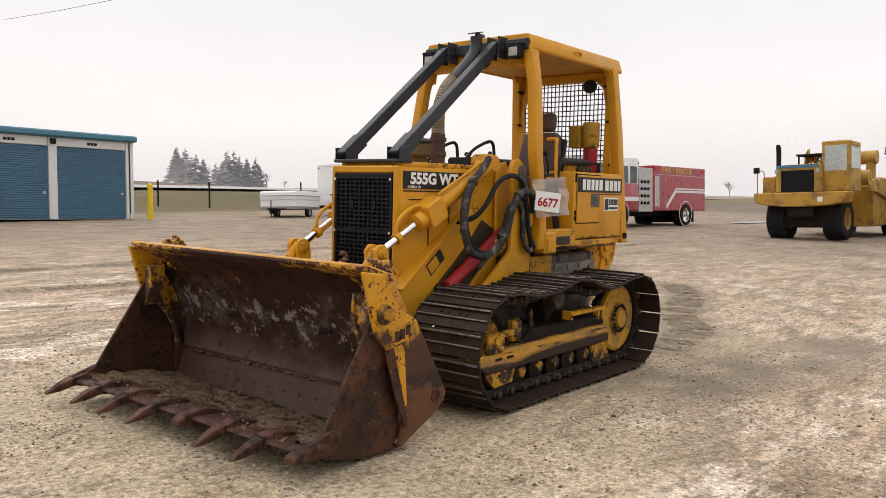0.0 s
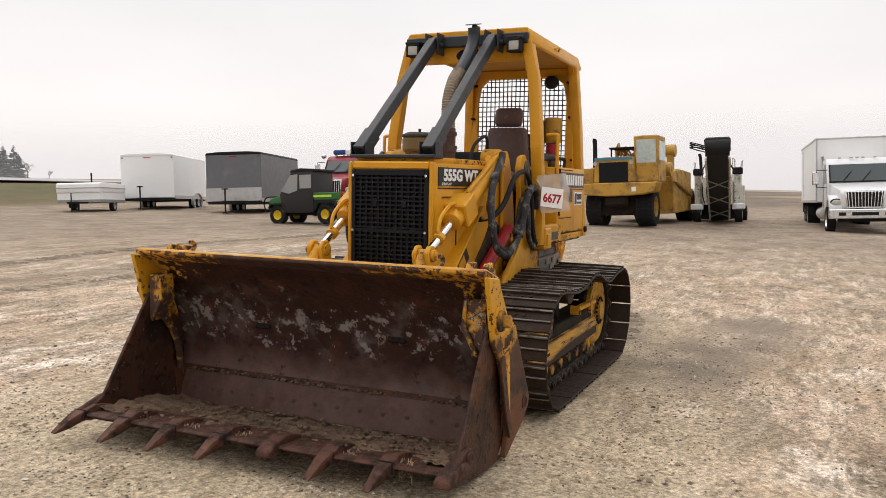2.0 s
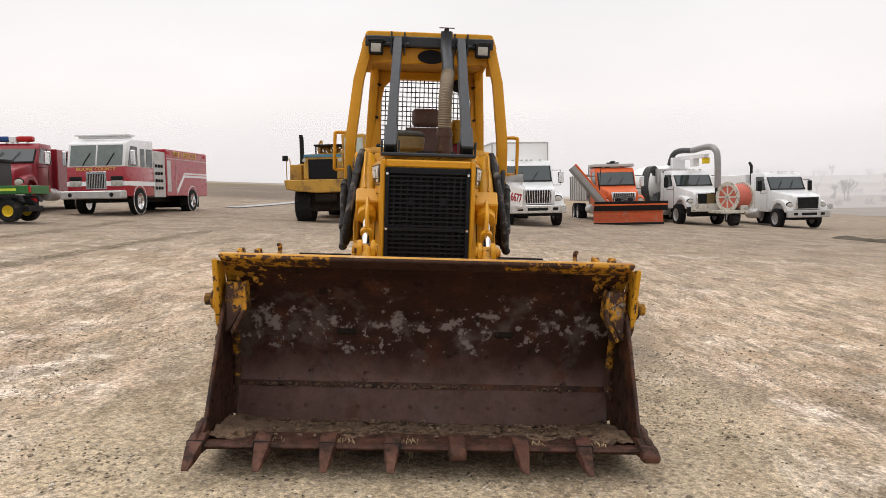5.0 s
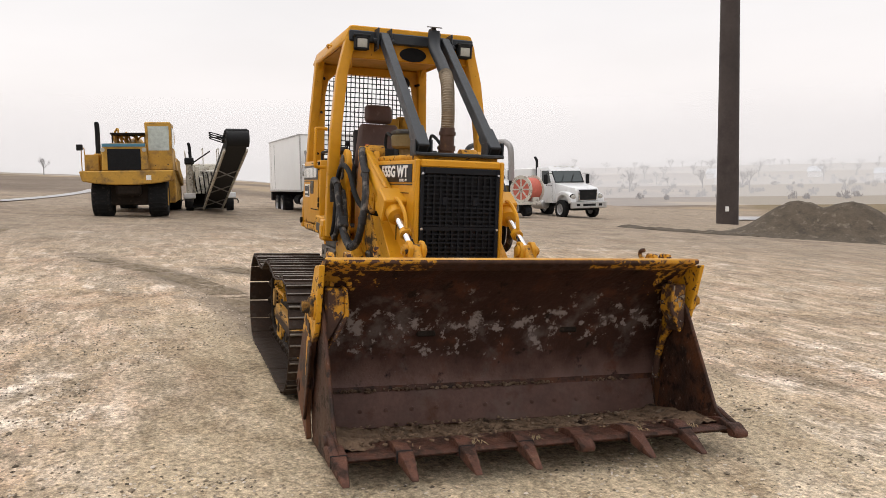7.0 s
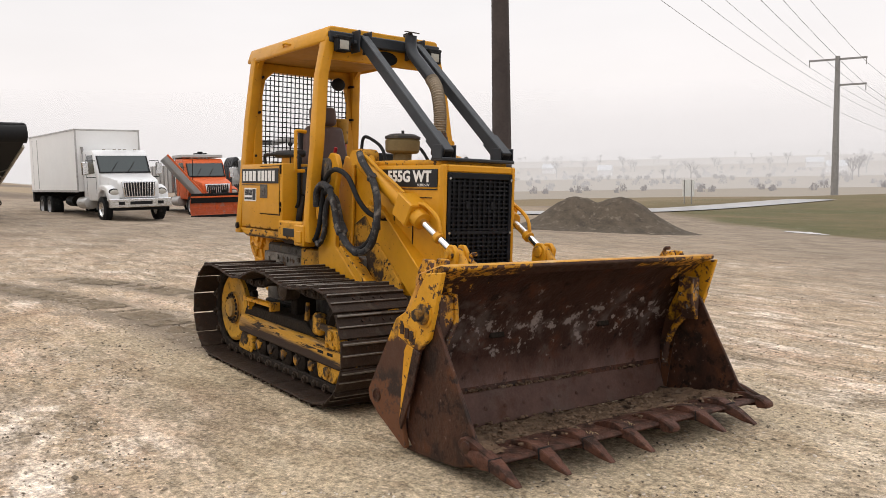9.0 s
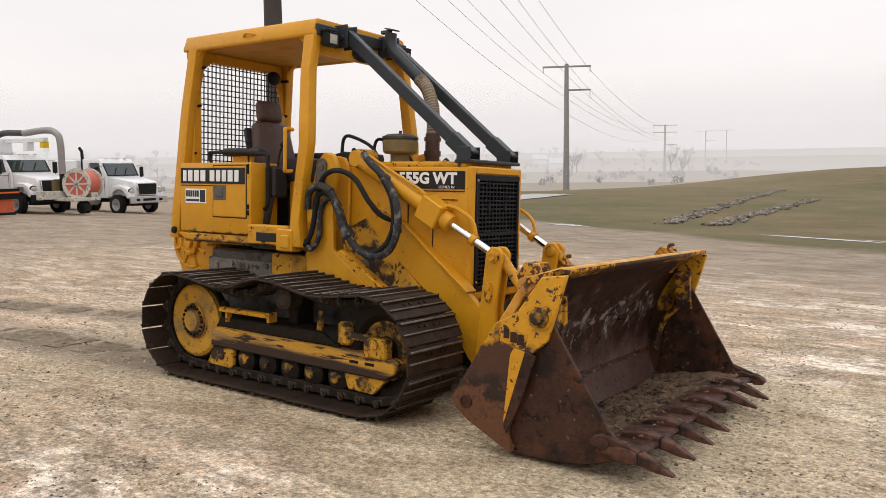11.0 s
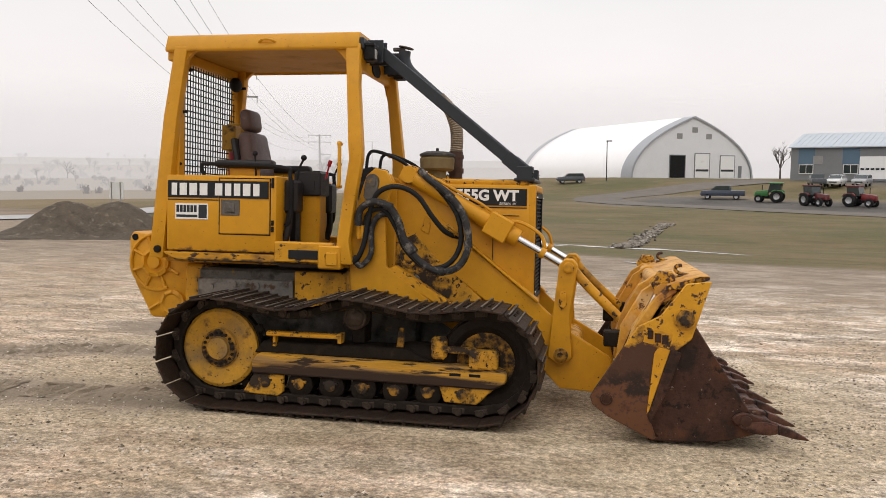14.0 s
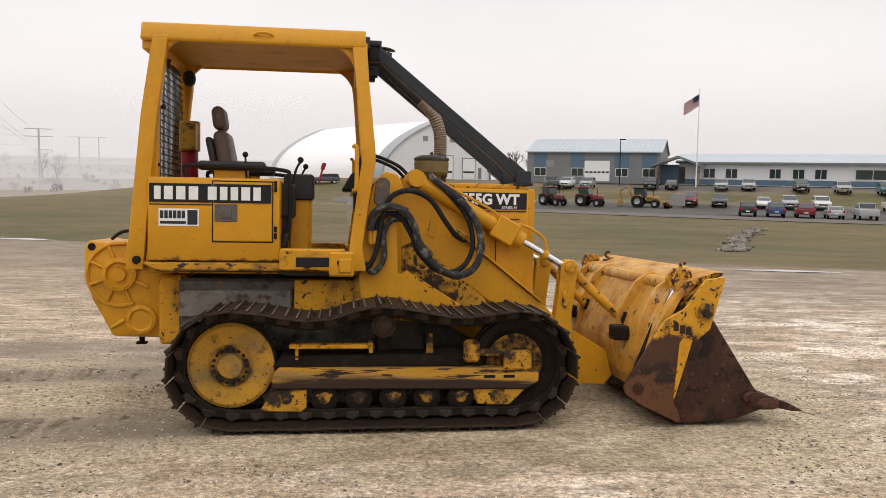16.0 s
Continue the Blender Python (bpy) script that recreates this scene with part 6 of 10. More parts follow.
bucket(LOADER)
grass_wisps()


# ---- materials of the yard ----
m_tyre = M("tyre_rubber", (0.014, 0.014, 0.0145), 0.85, var=0.25, scale=5, layers=[((0.075, 0.066, 0.054), 4, 0.54, 0.76, 0.95)], bump=0.3, bscale=30, spec=0.15)
m_rim = M("steel_rim", (0.45, 0.45, 0.46), 0.4, 0.6, var=0.15, scale=8, layers=[((0.12, 0.1, 0.08), 8, 0.55, 0.75, 0.8)])
m_glass = M("tinted_window_glass", (0.02, 0.032, 0.032), 0.06, var=0.1, scale=2, spec=0.8)
m_glass_light = M("pale_window_glass", (0.16, 0.21, 0.2), 0.08, var=0.15, scale=2, spec=0.8)
m_wpaint = M("white_truck_paint", (0.74, 0.74, 0.74), 0.35, var=0.05, scale=2, layers=[((0.35, 0.32, 0.28), 1.6, 0.58, 0.85, 0.7)], coat=0.3)
m_wbox = M("white_sheet_panel", (0.82, 0.815, 0.80), 0.5, var=0.03, scale=1, layers=[((0.5, 0.48, 0.45), 0.9, 0.64, 0.9, 0.7)])
m_greybox = M("grey_sheet_panel", (0.14, 0.145, 0.15), 0.45, var=0.08, scale=1.2, layers=[((0.22, 0.21, 0.2), 1.2, 0.58, 0.8, 0.7)])
m_alu = M("dull_aluminium", (0.5, 0.49, 0.48), 0.45, 0.7, var=0.12, scale=4, layers=[((0.25, 0.22, 0.2), 3, 0.56, 0.8, 0.8)])
m_bright = M("bright_chrome", (0.7, 0.7, 0.7), 0.18, 1.0, var=0.06)
m_dark = M("black_chassis", (0.014, 0.014, 0.0145), 0.75, var=0.25, scale=4, layers=[((0.055, 0.047, 0.04), 3, 0.56, 0.8, 0.9)], spec=0.15)
m_firered = M("fire_red_paint", (0.33, 0.018, 0.03), 0.3, var=0.07, scale=2, coat=0.4)
m_oldred = M("older_red_paint", (0.24, 0.015, 0.024), 0.4, var=0.12, scale=2, coat=0.2)
m_orange = M("orange_paint", (0.62, 0.11, 0.025), 0.45, var=0.14, scale=3, layers=[((0.25, 0.1, 0.06), 4, 0.57, 0.78, 0.8)])
m_plow = M("scraped_orange_steel", (0.55, 0.12, 0.045), 0.5, var=0.2, scale=2.5, layers=[((0.35, 0.25, 0.2), 3.5, 0.55, 0.7, 0.7)])
m_green = M("green_paint", (0.03, 0.13, 0.03), 0.4, var=0.1, scale=3)
m_limestripe = M("lime_stripe", (0.5, 0.62, 0.05), 0.4)
m_rimyel = M("yellow_rim_paint", (0.7, 0.5, 0.02), 0.4, var=0.1)
m_scraper = M("faded_machine_yellow", (0.46, 0.255, 0.04), 0.5, var=0.18, scale=1.5, layers=[((0.16, 0.10, 0.05), 1.8, 0.50, 0.70, 0.85), ((0.07, 0.045, 0.03), 7, 0.62, 0.7, 0.85)])
m_cream = M("dirty_cream_paint", (0.56, 0.53, 0.46), 0.6, var=0.2, scale=2, layers=[((0.14, 0.11, 0.085), 3, 0.54, 0.72, 0.9), ((0.05, 0.04, 0.03), 9, 0.58, 0.64, 0.9)])
m_bluedoor = M("blue_sheet_door", (0.075, 0.16, 0.235), 0.45, var=0.08, scale=0.8, layers=[((0.05, 0.09, 0.13), 1.5, 0.6, 0.85, 0.6)])
m_bluetrim = M("blue_roof_trim", (0.07, 0.19, 0.26), 0.45, var=0.06)
m_wtrim = M("white_steel_trim", (0.66, 0.66, 0.64), 0.5, var=0.06, scale=1.5, layers=[((0.4, 0.37, 0.33), 2, 0.6, 0.85, 0.8)])
m_bollard = M("bollard_yellow", (0.75, 0.52, 0.01), 0.5, var=0.1, scale=4)
m_weather = M("weathering_steel", (0.062, 0.048, 0.043), 0.75, var=0.2, scale=0.8, layers=[((0.04, 0.03, 0.028), 0.7, 0.5, 0.7, 0.8)])
m_galv = M("galvanised_steel", (0.30, 0.29, 0.28), 0.6, 0.3, var=0.12, scale=2)
m_wire = M("conductor_wire", (0.2, 0.2, 0.2), 0.6)
m_asph = M("asphalt", (0.09, 0.088, 0.085), 0.8, var=0.2, scale=0.4, layers=[((0.32, 0.31, 0.30), 0.25, 0.55, 0.72, 0.35)])
m_mound = M("heaped_gravel_soil", (0.088, 0.069, 0.05), 0.95, var=0.35, scale=2.2, layers=[((0.2, 0.165, 0.125), 3, 0.56, 0.72, 0.95), ((0.05, 0.04, 0.032), 2.5, 0.56, 0.72, 0.95)], bump=1.0, bscale=14)
m_mud = M("dark_churned_mud", (0.085, 0.066, 0.048), 0.75, var=0.35, scale=5, layers=[((0.2, 0.16, 0.12), 4, 0.56, 0.7, 0.9)], bump=0.8, bscale=20)
m_rock = M("riprap_stone", (0.19, 0.165, 0.135), 0.9, var=0.55, scale=2.2, layers=[((0.05, 0.04, 0.032), 3.5, 0.52, 0.6, 0.9), ((0.36, 0.32, 0.27), 4.5, 0.56, 0.64, 0.9)], bump=0.5, bscale=15)
m_bark = M("winter_bark", (0.11, 0.095, 0.085), 0.95, var=0.25, scale=3)
# needles coloured paler than life, with the distance haze in the tone
m_conifer = M("hazed_conifer_needles", (0.19, 0.20, 0.19), 0.95, var=0.3, scale=1)
m_fabric = M("white_membrane", (0.86, 0.85, 0.85), 0.6, var=0.03, scale=0.2)
m_arch = M("grey_arch_trim", (0.36, 0.37, 0.39), 0.6, var=0.08)
m_siding = M("grey_metal_siding", (0.20, 0.205, 0.21), 0.55, var=0.06, scale=0.5)
m_sidingblue = M("blue_grey_siding", (0.10, 0.16, 0.22), 0.55, var=0.06, scale=0.5)
m_sidingwhite = M("white_siding", (0.74, 0.74, 0.75), 0.55, var=0.04, scale=0.5)
m_metalroof = M("pale_metal_roof", (0.46, 0.50, 0.54), 0.45, 0.2, var=0.05, scale=0.4)
m_tailred = M("tail_lamp_red", (0.4, 0.01, 0.01), 0.25)
m_lampblue = M("beacon_blue", (0.02, 0.06, 0.2), 0.25)
m_wreath = M("grey_reel_hose", (0.06, 0.06, 0.062), 0.6, var=0.3, scale=4)
m_reelred = M("reel_red_drum", (0.52, 0.13, 0.09), 0.55, var=0.2, scale=3)
# sky reflection put into the windshield's base colour
m_screen = M("sky_lit_windshield", (0.10, 0.125, 0.115), 0.06, var=0.35, scale=0.8, spec=0.9)
# opaque pane coloured like the sky seen through the cab
m_screen_pale = M("sky_tone_cab_glass", (0.40, 0.44, 0.40), 0.08, var=0.3, scale=0.9, spec=0.8)
m_gold = M("gold_lettering", (0.6, 0.4, 0.08), 0.4)

_wheels = {}


def wheel(parent, x, y, r, w, rim=None, dish=0.62, m_t=None, name="wheel"):
    """Tyre and rim, axle along y; y's sign tells the outer side."""
    key = (round(r, 3), round(w, 3), dish)
    if key not in _wheels:
        t = lathe([(r * dish, -w / 2), (r * 0.9, -w / 2), (r * 0.985, -w * 0.42), (r, -w * 0.3), (r, w * 0.3), (r * 0.985, w * 0.42), (r * 0.9, w / 2), (r * dish, w / 2)], (0, 0, 0), "y", 30, True)
        lugs = []
        for k in range(26):
            a = 2 * math.pi * k / 26
            lugs.append(moved(box(-r * 0.045, r * 0.045, -w * 0.46, w * 0.46, r * 0.985, r * 1.012), Matrix.Rotation(a, 4, "Y")))
        rm = lathe([(0.0, w * 0.12), (r * 0.16, w * 0.12), (r * 0.17, w * 0.3), (r * 0.24, w * 0.3), (r * 0.26, w * 0.16), (r * dish * 0.86, w * 0.28), (r * dish * 0.92, w * 0.47), (r * dish * 1.02, w * 0.48), (r * dish * 1.02, -w * 0.4), (0.0, -w * 0.4)], (0, 0, 0), "y", 26)
        big = r > 0.7
        lug_me = mesh_of("tread_lug", lugs[0], m_tyre) if big else None
        _wheels[key] = (mesh_of("tyre", t if big else join(t, *lugs), m_tyre), {}, rm, lug_me)
    tyre_me, rims, rm, lug_me = _wheels[key]
    rim = rim or m_rim
    if rim.name not in rims:
        me = bpy.data.meshes.new("rim")
        rm.to_mesh(me)
        me.materials.append(rim)
        for p in me.polygons:
            p.use_smooth = True
        me.set_sharp_from_angle(angle=radians(35))
        rims[rim.name] = me
    flip = Matrix.Identity(4) if y > 0 else Matrix.Rotation(math.pi, 4, "Z")
    tw = piece(name, tyre_me, parent, Matrix.Translation((x, y, r)) @ flip)
    piece("rim", rims[rim.name], tw, Matrix.Identity(4))
    if lug_me:
        for k in range(26):
            piece("tread_lug", lug_me, tw, Matrix.Rotation(2 * math.pi * k / 26, 4, "Y"))
    return tw


def at(x, y, yaw=0.0, dz=0.0):
    return pose(x, y, ground_z(x, y) + dz, 0, 0, yaw)


def sized(k):
    return Matrix.Diagonal((k, k, k, 1))


def taper(bm, x0, x1, k):
    """Narrows in y from x0 towards x1 by the share k."""
    for v in bm.verts:
        t = min(1.0, max(0.0, (v.co.x - x0) / (x1 - x0)))
        v.co.y *= 1 - k * t
    return bm


def taper_up(bm, z0, z1, k):
    """Narrows in y from z1 down to z0 by the share k."""
    for v in bm.verts:
        v.co.y *= 1 - k * min(1.0, max(0.0, (z1 - v.co.z) / (z1 - z0)))
    return bm


def cab_front(v, paint, S=1.0, grille="bars", bumper=None, hood_len=1.75, roofz=3.0, roof_paint=None):
    """Conventional truck cab with hood, from the bumper (x = 0) back to x = -3.7; wheels not included."""
    h0 = -hood_len
    bumper = bumper or m_bright
    hood = part("hood", taper(prism([(-0.22, 0.95), (-0.16, 1.55), (-0.30, 1.72), (h0, 2.0), (h0 - 0.02, 0.95)], -1.0, 1.0, 0.07, seg=2), h0, -0.1, 0.24), paint, v)
    cab = part("cab", prism([(h0 + 0.05, 0.85), (h0 + 0.02, 2.0), (h0 - 0.42, roofz - 0.18), (h0 - 0.62, roofz), (h0 - 1.9, roofz), (h0 - 1.95, 0.85)], -1.06, 1.06, 0.06, seg=2), paint, v)
    if roof_paint:
        part("roof_cap", prism([(h0 - 0.40, roofz - 0.2), (h0 - 0.62, roofz + 0.03), (h0 - 1.9, roofz + 0.03), (h0 - 1.92, roofz - 0.1)], -1.08, 1.08, 0.03), roof_paint, cab)
    zz0, zz1 = 2.08, roofz - 0.25
    k = -0.42 / (roofz - 0.18 - 2.0)
    part("windshield", prism([(h0 + 0.045 + k * (zz0 - 2.0), zz0), (h0 + 0.03 + k * (zz0 - 2.0), zz0), (h0 + 0.03 + k * (zz1 - 2.0), zz1), (h0 + 0.045 + k * (zz1 - 2.0), zz1)], -0.95, 0.95, 0.0), m_glass, cab, "dark windshield")
    for s in (1, -1):
        part("side_window", side_of(prism([(h0 - 0.32, 2.02), (h0 - 0.55, roofz - 0.22), (h0 - 1.3, roofz - 0.22), (h0 - 1.3, 1.98)], 1.055, 1.07, 0.0), s), m_glass, cab)
        part("door_seam", side_of(join(box(h0 - 1.42, h0 - 1.40, 1.058, 1.066, 0.95, roofz - 0.15), box(h0 - 0.18, h0 - 0.16, 1.058, 1.066, 0.95, 2.0)), s), m_dark, cab)
        part("fender", side_of(prism([(-1.72, 0.9), (-1.66, 1.22), (-1.45, 1.45), (-1.15, 1.52), (-0.75, 1.5), (-0.4, 1.38), (-0.2, 1.1), (-0.22, 0.85), (-0.40, 0.85), (-0.48, 1.08), (-0.72, 1.28), (-1.12, 1.32), (-1.45, 1.18), (-1.56, 0.9)], 0.72, 1.14, 0.03), s), paint, v)
        part("headlight", side_of(moved(ball((0, 0, 0), 0.16, 0.5, 1.1, 0.85, 12), Matrix.Translation((-0.26, 0.90, 1.20))), s), m_lamp, v, "headlamp")
        part("lamp_bezel", side_of(moved(ball((0, 0, 0), 0.2, 0.42, 1.1, 0.9, 12), Matrix.Translation((-0.30, 0.90, 1.20))), s), m_dark, v)
        mr = part("mirror", side_of(box(h0 - 0.30, h0 - 0.20, 1.32, 1.56, 1.95, 2.5, 0.03), s), m_bright if grille == "bars" else m_dark, cab)
        part("mirror_arm", side_of(join(tube([(h0 - 0.2, 1.05, 2.55), (h0 - 0.2, 1.42, 2.55), (h0 - 0.2, 1.42, 2.45)], 0.016, 6, 1), tube([(h0 - 0.2, 1.05, 1.85), (h0 - 0.2, 1.42, 1.85), (h0 - 0.2, 1.42, 1.98)], 0.016, 6, 1)), s), m_dark, mr)
        part("fuel_tank", side_of(cyl((-3.0, 0.98, 0.75), (-4.2, 0.98, 0.75), 0.27, seg=18, bev=0.03), s), m_alu, v)
    bmpr = part("bumper", prism([(-1.18, 0.58), (-1.18, 0.95), (1.18, 0.95), (1.18, 0.58)], -0.14, 0.02, 0.03, axis="x"), bumper, v, "steel bumper")
    part("bumper_slot", join(box(0.015, 0.025, -0.42, 0.42, 0.7, 0.83), box(0.015, 0.025, -0.85, -0.62, 0.7, 0.83), box(0.015, 0.025, 0.62, 0.85, 0.7, 0.83)), m_dark, bmpr)
    gp = part("grille", taper_up(box(-0.21, -0.12, -0.66, 0.66, 0.98, 1.66, 0.05, 2), 0.98, 1.66, 0.12), m_bright, v, "chrome grille surround")
    part("grille_back", taper_up(box(-0.125, -0.114, -0.60, 0.60, 1.04, 1.61), 0.98, 1.66, 0.12), m_dark, gp)
    if grille == "bars":
        for kk in range(11):
            y = -0.55 + 0.11 * kk
            part("grille_bar", taper_up(box(-0.118, -0.085, y - 0.018, y + 0.018, 1.04, 1.61, 0.006), 0.98, 1.66, 0.12), m_bright, gp)
    part("chassis", join(box(-9.0, -0.2, -0.45, 0.45, 0.62, 0.88), box(-0.9, -0.3, -0.8, 0.8, 0.45, 0.7)), m_dark, v)
    for y in (-0.6, -0.2, 0, 0.2, 0.6):
        part("roof_marker", box(h0 - 0.60, h0 - 0.50, y - 0.05, y + 0.05, roofz, roofz + 0.05, 0.01), m_lamp, cab)
    part("wiper", join(*[tube([(h0 + 0.05, y, 2.06), (h0 + 0.06 + k * 0.42, y + 0.32, 2.48)], 0.014, 5, 1) for y in (-0.55, 0.1)]), m_dark, cab)
    part("windshield_seal", join(box(h0 + 0.02, h0 + 0.05, -1.0, 1.0, 2.02, 2.08), *[prism([(h0 + 0.05, 2.04), (h0 + 0.02, 2.04), (h0 + 0.02 + k * (zz1 - 2.0), zz1), (h0 + 0.05 + k * (zz1 - 2.0), zz1)], q - 0.025, q + 0.025) for q in (-0.965, 0.965)]), m_dark, cab)
    return cab


def box_truck():
    v = thing("box_truck", "white box truck with chrome grille and bumper, parked on gravel", "truck", at(-24.3, 4.75, 4.0) @ Matrix.Diagonal((0.9, 0.96, 0.88, 1)))
    cab_front(v, m_wpaint, roofz=3.02)
    for s in (1, -1):
        wheel(v, -1.1, 1.02 * s, 0.52, 0.3, m_bright)
        for x in (-8.6, -9.9):
            wheel(v, x, 1.0 * s, 0.52, 0.5)
        part("air_tank", side_of(cyl((-5.6, 0.8, 0.8), (-6.6, 0.8, 0.8), 0.25, seg=14), s), m_dark, v)
    bx = part("van_body", box(-11.5, -3.75, -1.28, 1.28, 1.25, 3.98, 0.03), m_wbox, v, "white van body with side door")
    for y in (-1.265, 1.265):
        part("corner_post", box(-3.80, -3.73, y - 0.03, y + 0.03, 1.25, 4.0, 0.01), m_alu, bx, "aluminium corner trim")
        part("roof_rail", box(-11.52, -3.74, y - 0.035, y + 0.035, 3.93, 4.0), m_alu, bx)
        part("floor_rail", box(-11.52, -3.74, y - 0.035, y + 0.035, 1.22, 1.32), m_alu, bx)
    part("front_rail", box(-3.80, -3.73, -1.23, 1.23, 3.93, 4.0, 0.01), m_alu, bx)
    dr = part("side_door", box(-10.9, -10.05, -1.292, -1.278, 1.4, 3.75), m_wbox, bx, "white side door")
    part("door_edge", join(box(-10.93, -10.9, -1.294, -1.28, 1.38, 3.78), box(-10.05, -10.02, -1.294, -1.28, 1.38, 3.78)), m_galv, dr)
    part("snorkel_pipe", tube([(-3.7, -1.0, 1.4), (-3.7, -1.0, 2.6), (-3.72, -1.05, 3.2)], 0.05, 8), m_galv, v)
    part("rear_step", box(-11.8, -11.5, -1.2, 1.2, 0.7, 1.2, 0.02), m_dark, v)
    return v


def plow_truck():
    v = thing("plow_truck", "orange snow plow truck with front blade and raised wing", "truck", at(-28.6, 9.3, -1.0) @ sized(0.86))
    cab_front(v, m_orange, roofz=3.0, bumper=m_orange)
    for s in (1, -1):
        wheel(v, -1.1, 1.02 * s, 0.52, 0.32)
        for x in (-6.6, -7.9):
            wheel(v, x, 1.0 * s, 0.52, 0.5)
    db = part("dump_body", prism([(-9.4, 1.2), (-9.5, 2.7), (-4.0, 2.7), (-4.0, 1.2)], -1.2, 1.2, 0.03), m_alu, v, "grey dump body")
    part("cab_shield", prism([(-4.05, 2.7), (-4.05, 3.22), (-2.3, 3.22), (-2.3, 3.06), (-3.9, 3.06)], -1.1, 1.1, 0.02), m_alu, db)
    for k in range(8):
        for s in (1, -1):
            part("body_rib", box(-9.2 + 0.75 * k, -9.1 + 0.75 * k, s * 1.2 - 0.03, s * 1.2 + 0.03, 1.2, 2.7), m_galv, db)
    part("light_bar", join(box(-2.9, -2.5, -0.3, 0.3, 3.24, 3.30), box(-2.8, -2.6, -0.12, 0.12, 3.3, 3.38, 0.02)), m_dark, v)
    # curved front blade
    prof = [(1.05, 0.04), (0.93, 0.28), (0.90, 0.55), (0.95, 0.8), (1.08, 0.98)]
    bl = prism(prof + [(x - 0.06, z) for x, z in prof[::-1]], -1.8, 1.75, 0.0)
    blade = part("plow_blade", bl, m_plow, v, "scraped orange plow blade")
    part("blade_edge", box(1.0, 1.08, -1.82, 1.77, 0.0, 0.12, 0.01), m_dark, blade)
    part("blade_rib", join(*[box(0.97, 1.02, -1.78, 1.73, z, z + 0.02) for z in (0.2, 0.34, 0.5)]), m_orange, blade)
    part("rubber_flap", moved(box(0.0, 0.03, -1.8, 1.95, 0.0, 0.5, 0.01), Matrix.Translation((1.0, 0, 0.72)) @ pose(0, 0, 0, 0, 16, 0)), m_black, blade, "black rubber snow flap")
    part("blade_top", box(1.06, 1.14, -1.82, 1.95, 0.98, 1.06, 0.01), m_orange, blade)
    part("push_frame", join(box(0.1, 0.95, -0.55, -0.4, 0.4, 0.6), box(0.1, 0.95, 0.4, 0.55, 0.4, 0.6), box(0.05, 0.3, -0.8, 0.8, 0.5, 1.15)), m_orange, v)
    part("hitch_frame", join(box(0.0, 0.25, -0.35, -0.25, 0.7, 1.35), box(0.0, 0.25, 0.25, 0.35, 0.7, 1.35), box(0.0, 0.25, -0.35, 0.35, 1.05, 1.2)), m_dark, v)
    # wing plow leaning up at the right side of the truck
    wp = part("wing_plow", moved(prism([(-0.15, 0.25), (-0.25, 0.5), (-0.2, 0.85), (-0.14, 0.85), (-0.18, 0.5), (-0.08, 0.25)], 0, 3.3, 0.01), Matrix.Translation((0.5, -1.45, 0.75)) @ pose(0, 0, 0, 50, 0, 158) @ Matrix.Diagonal((1, 0.78, 0.7, 1))), m_galv, v, "raised wing plow, orange edged")
    part("wing_edge", moved(box(-0.2, -0.05, 0, 3.3, 0.84, 0.98, 0.01), Matrix.Translation((0.5, -1.45, 0.75)) @ pose(0, 0, 0, 50, 0, 158) @ Matrix.Diagonal((1, 0.78, 0.7, 1))), m_orange, wp)
    part("marker_rod", tube([(-0.6, -1.2, 1.3), (-0.4, -1.15, 2.9)], 0.02, 6, 1), m_dark, v)
    part("stacks", cyl((-3.85, -1.0, 1.0), (-3.85, -1.0, 3.1), 0.08, seg=12), m_bright, v)
    return v


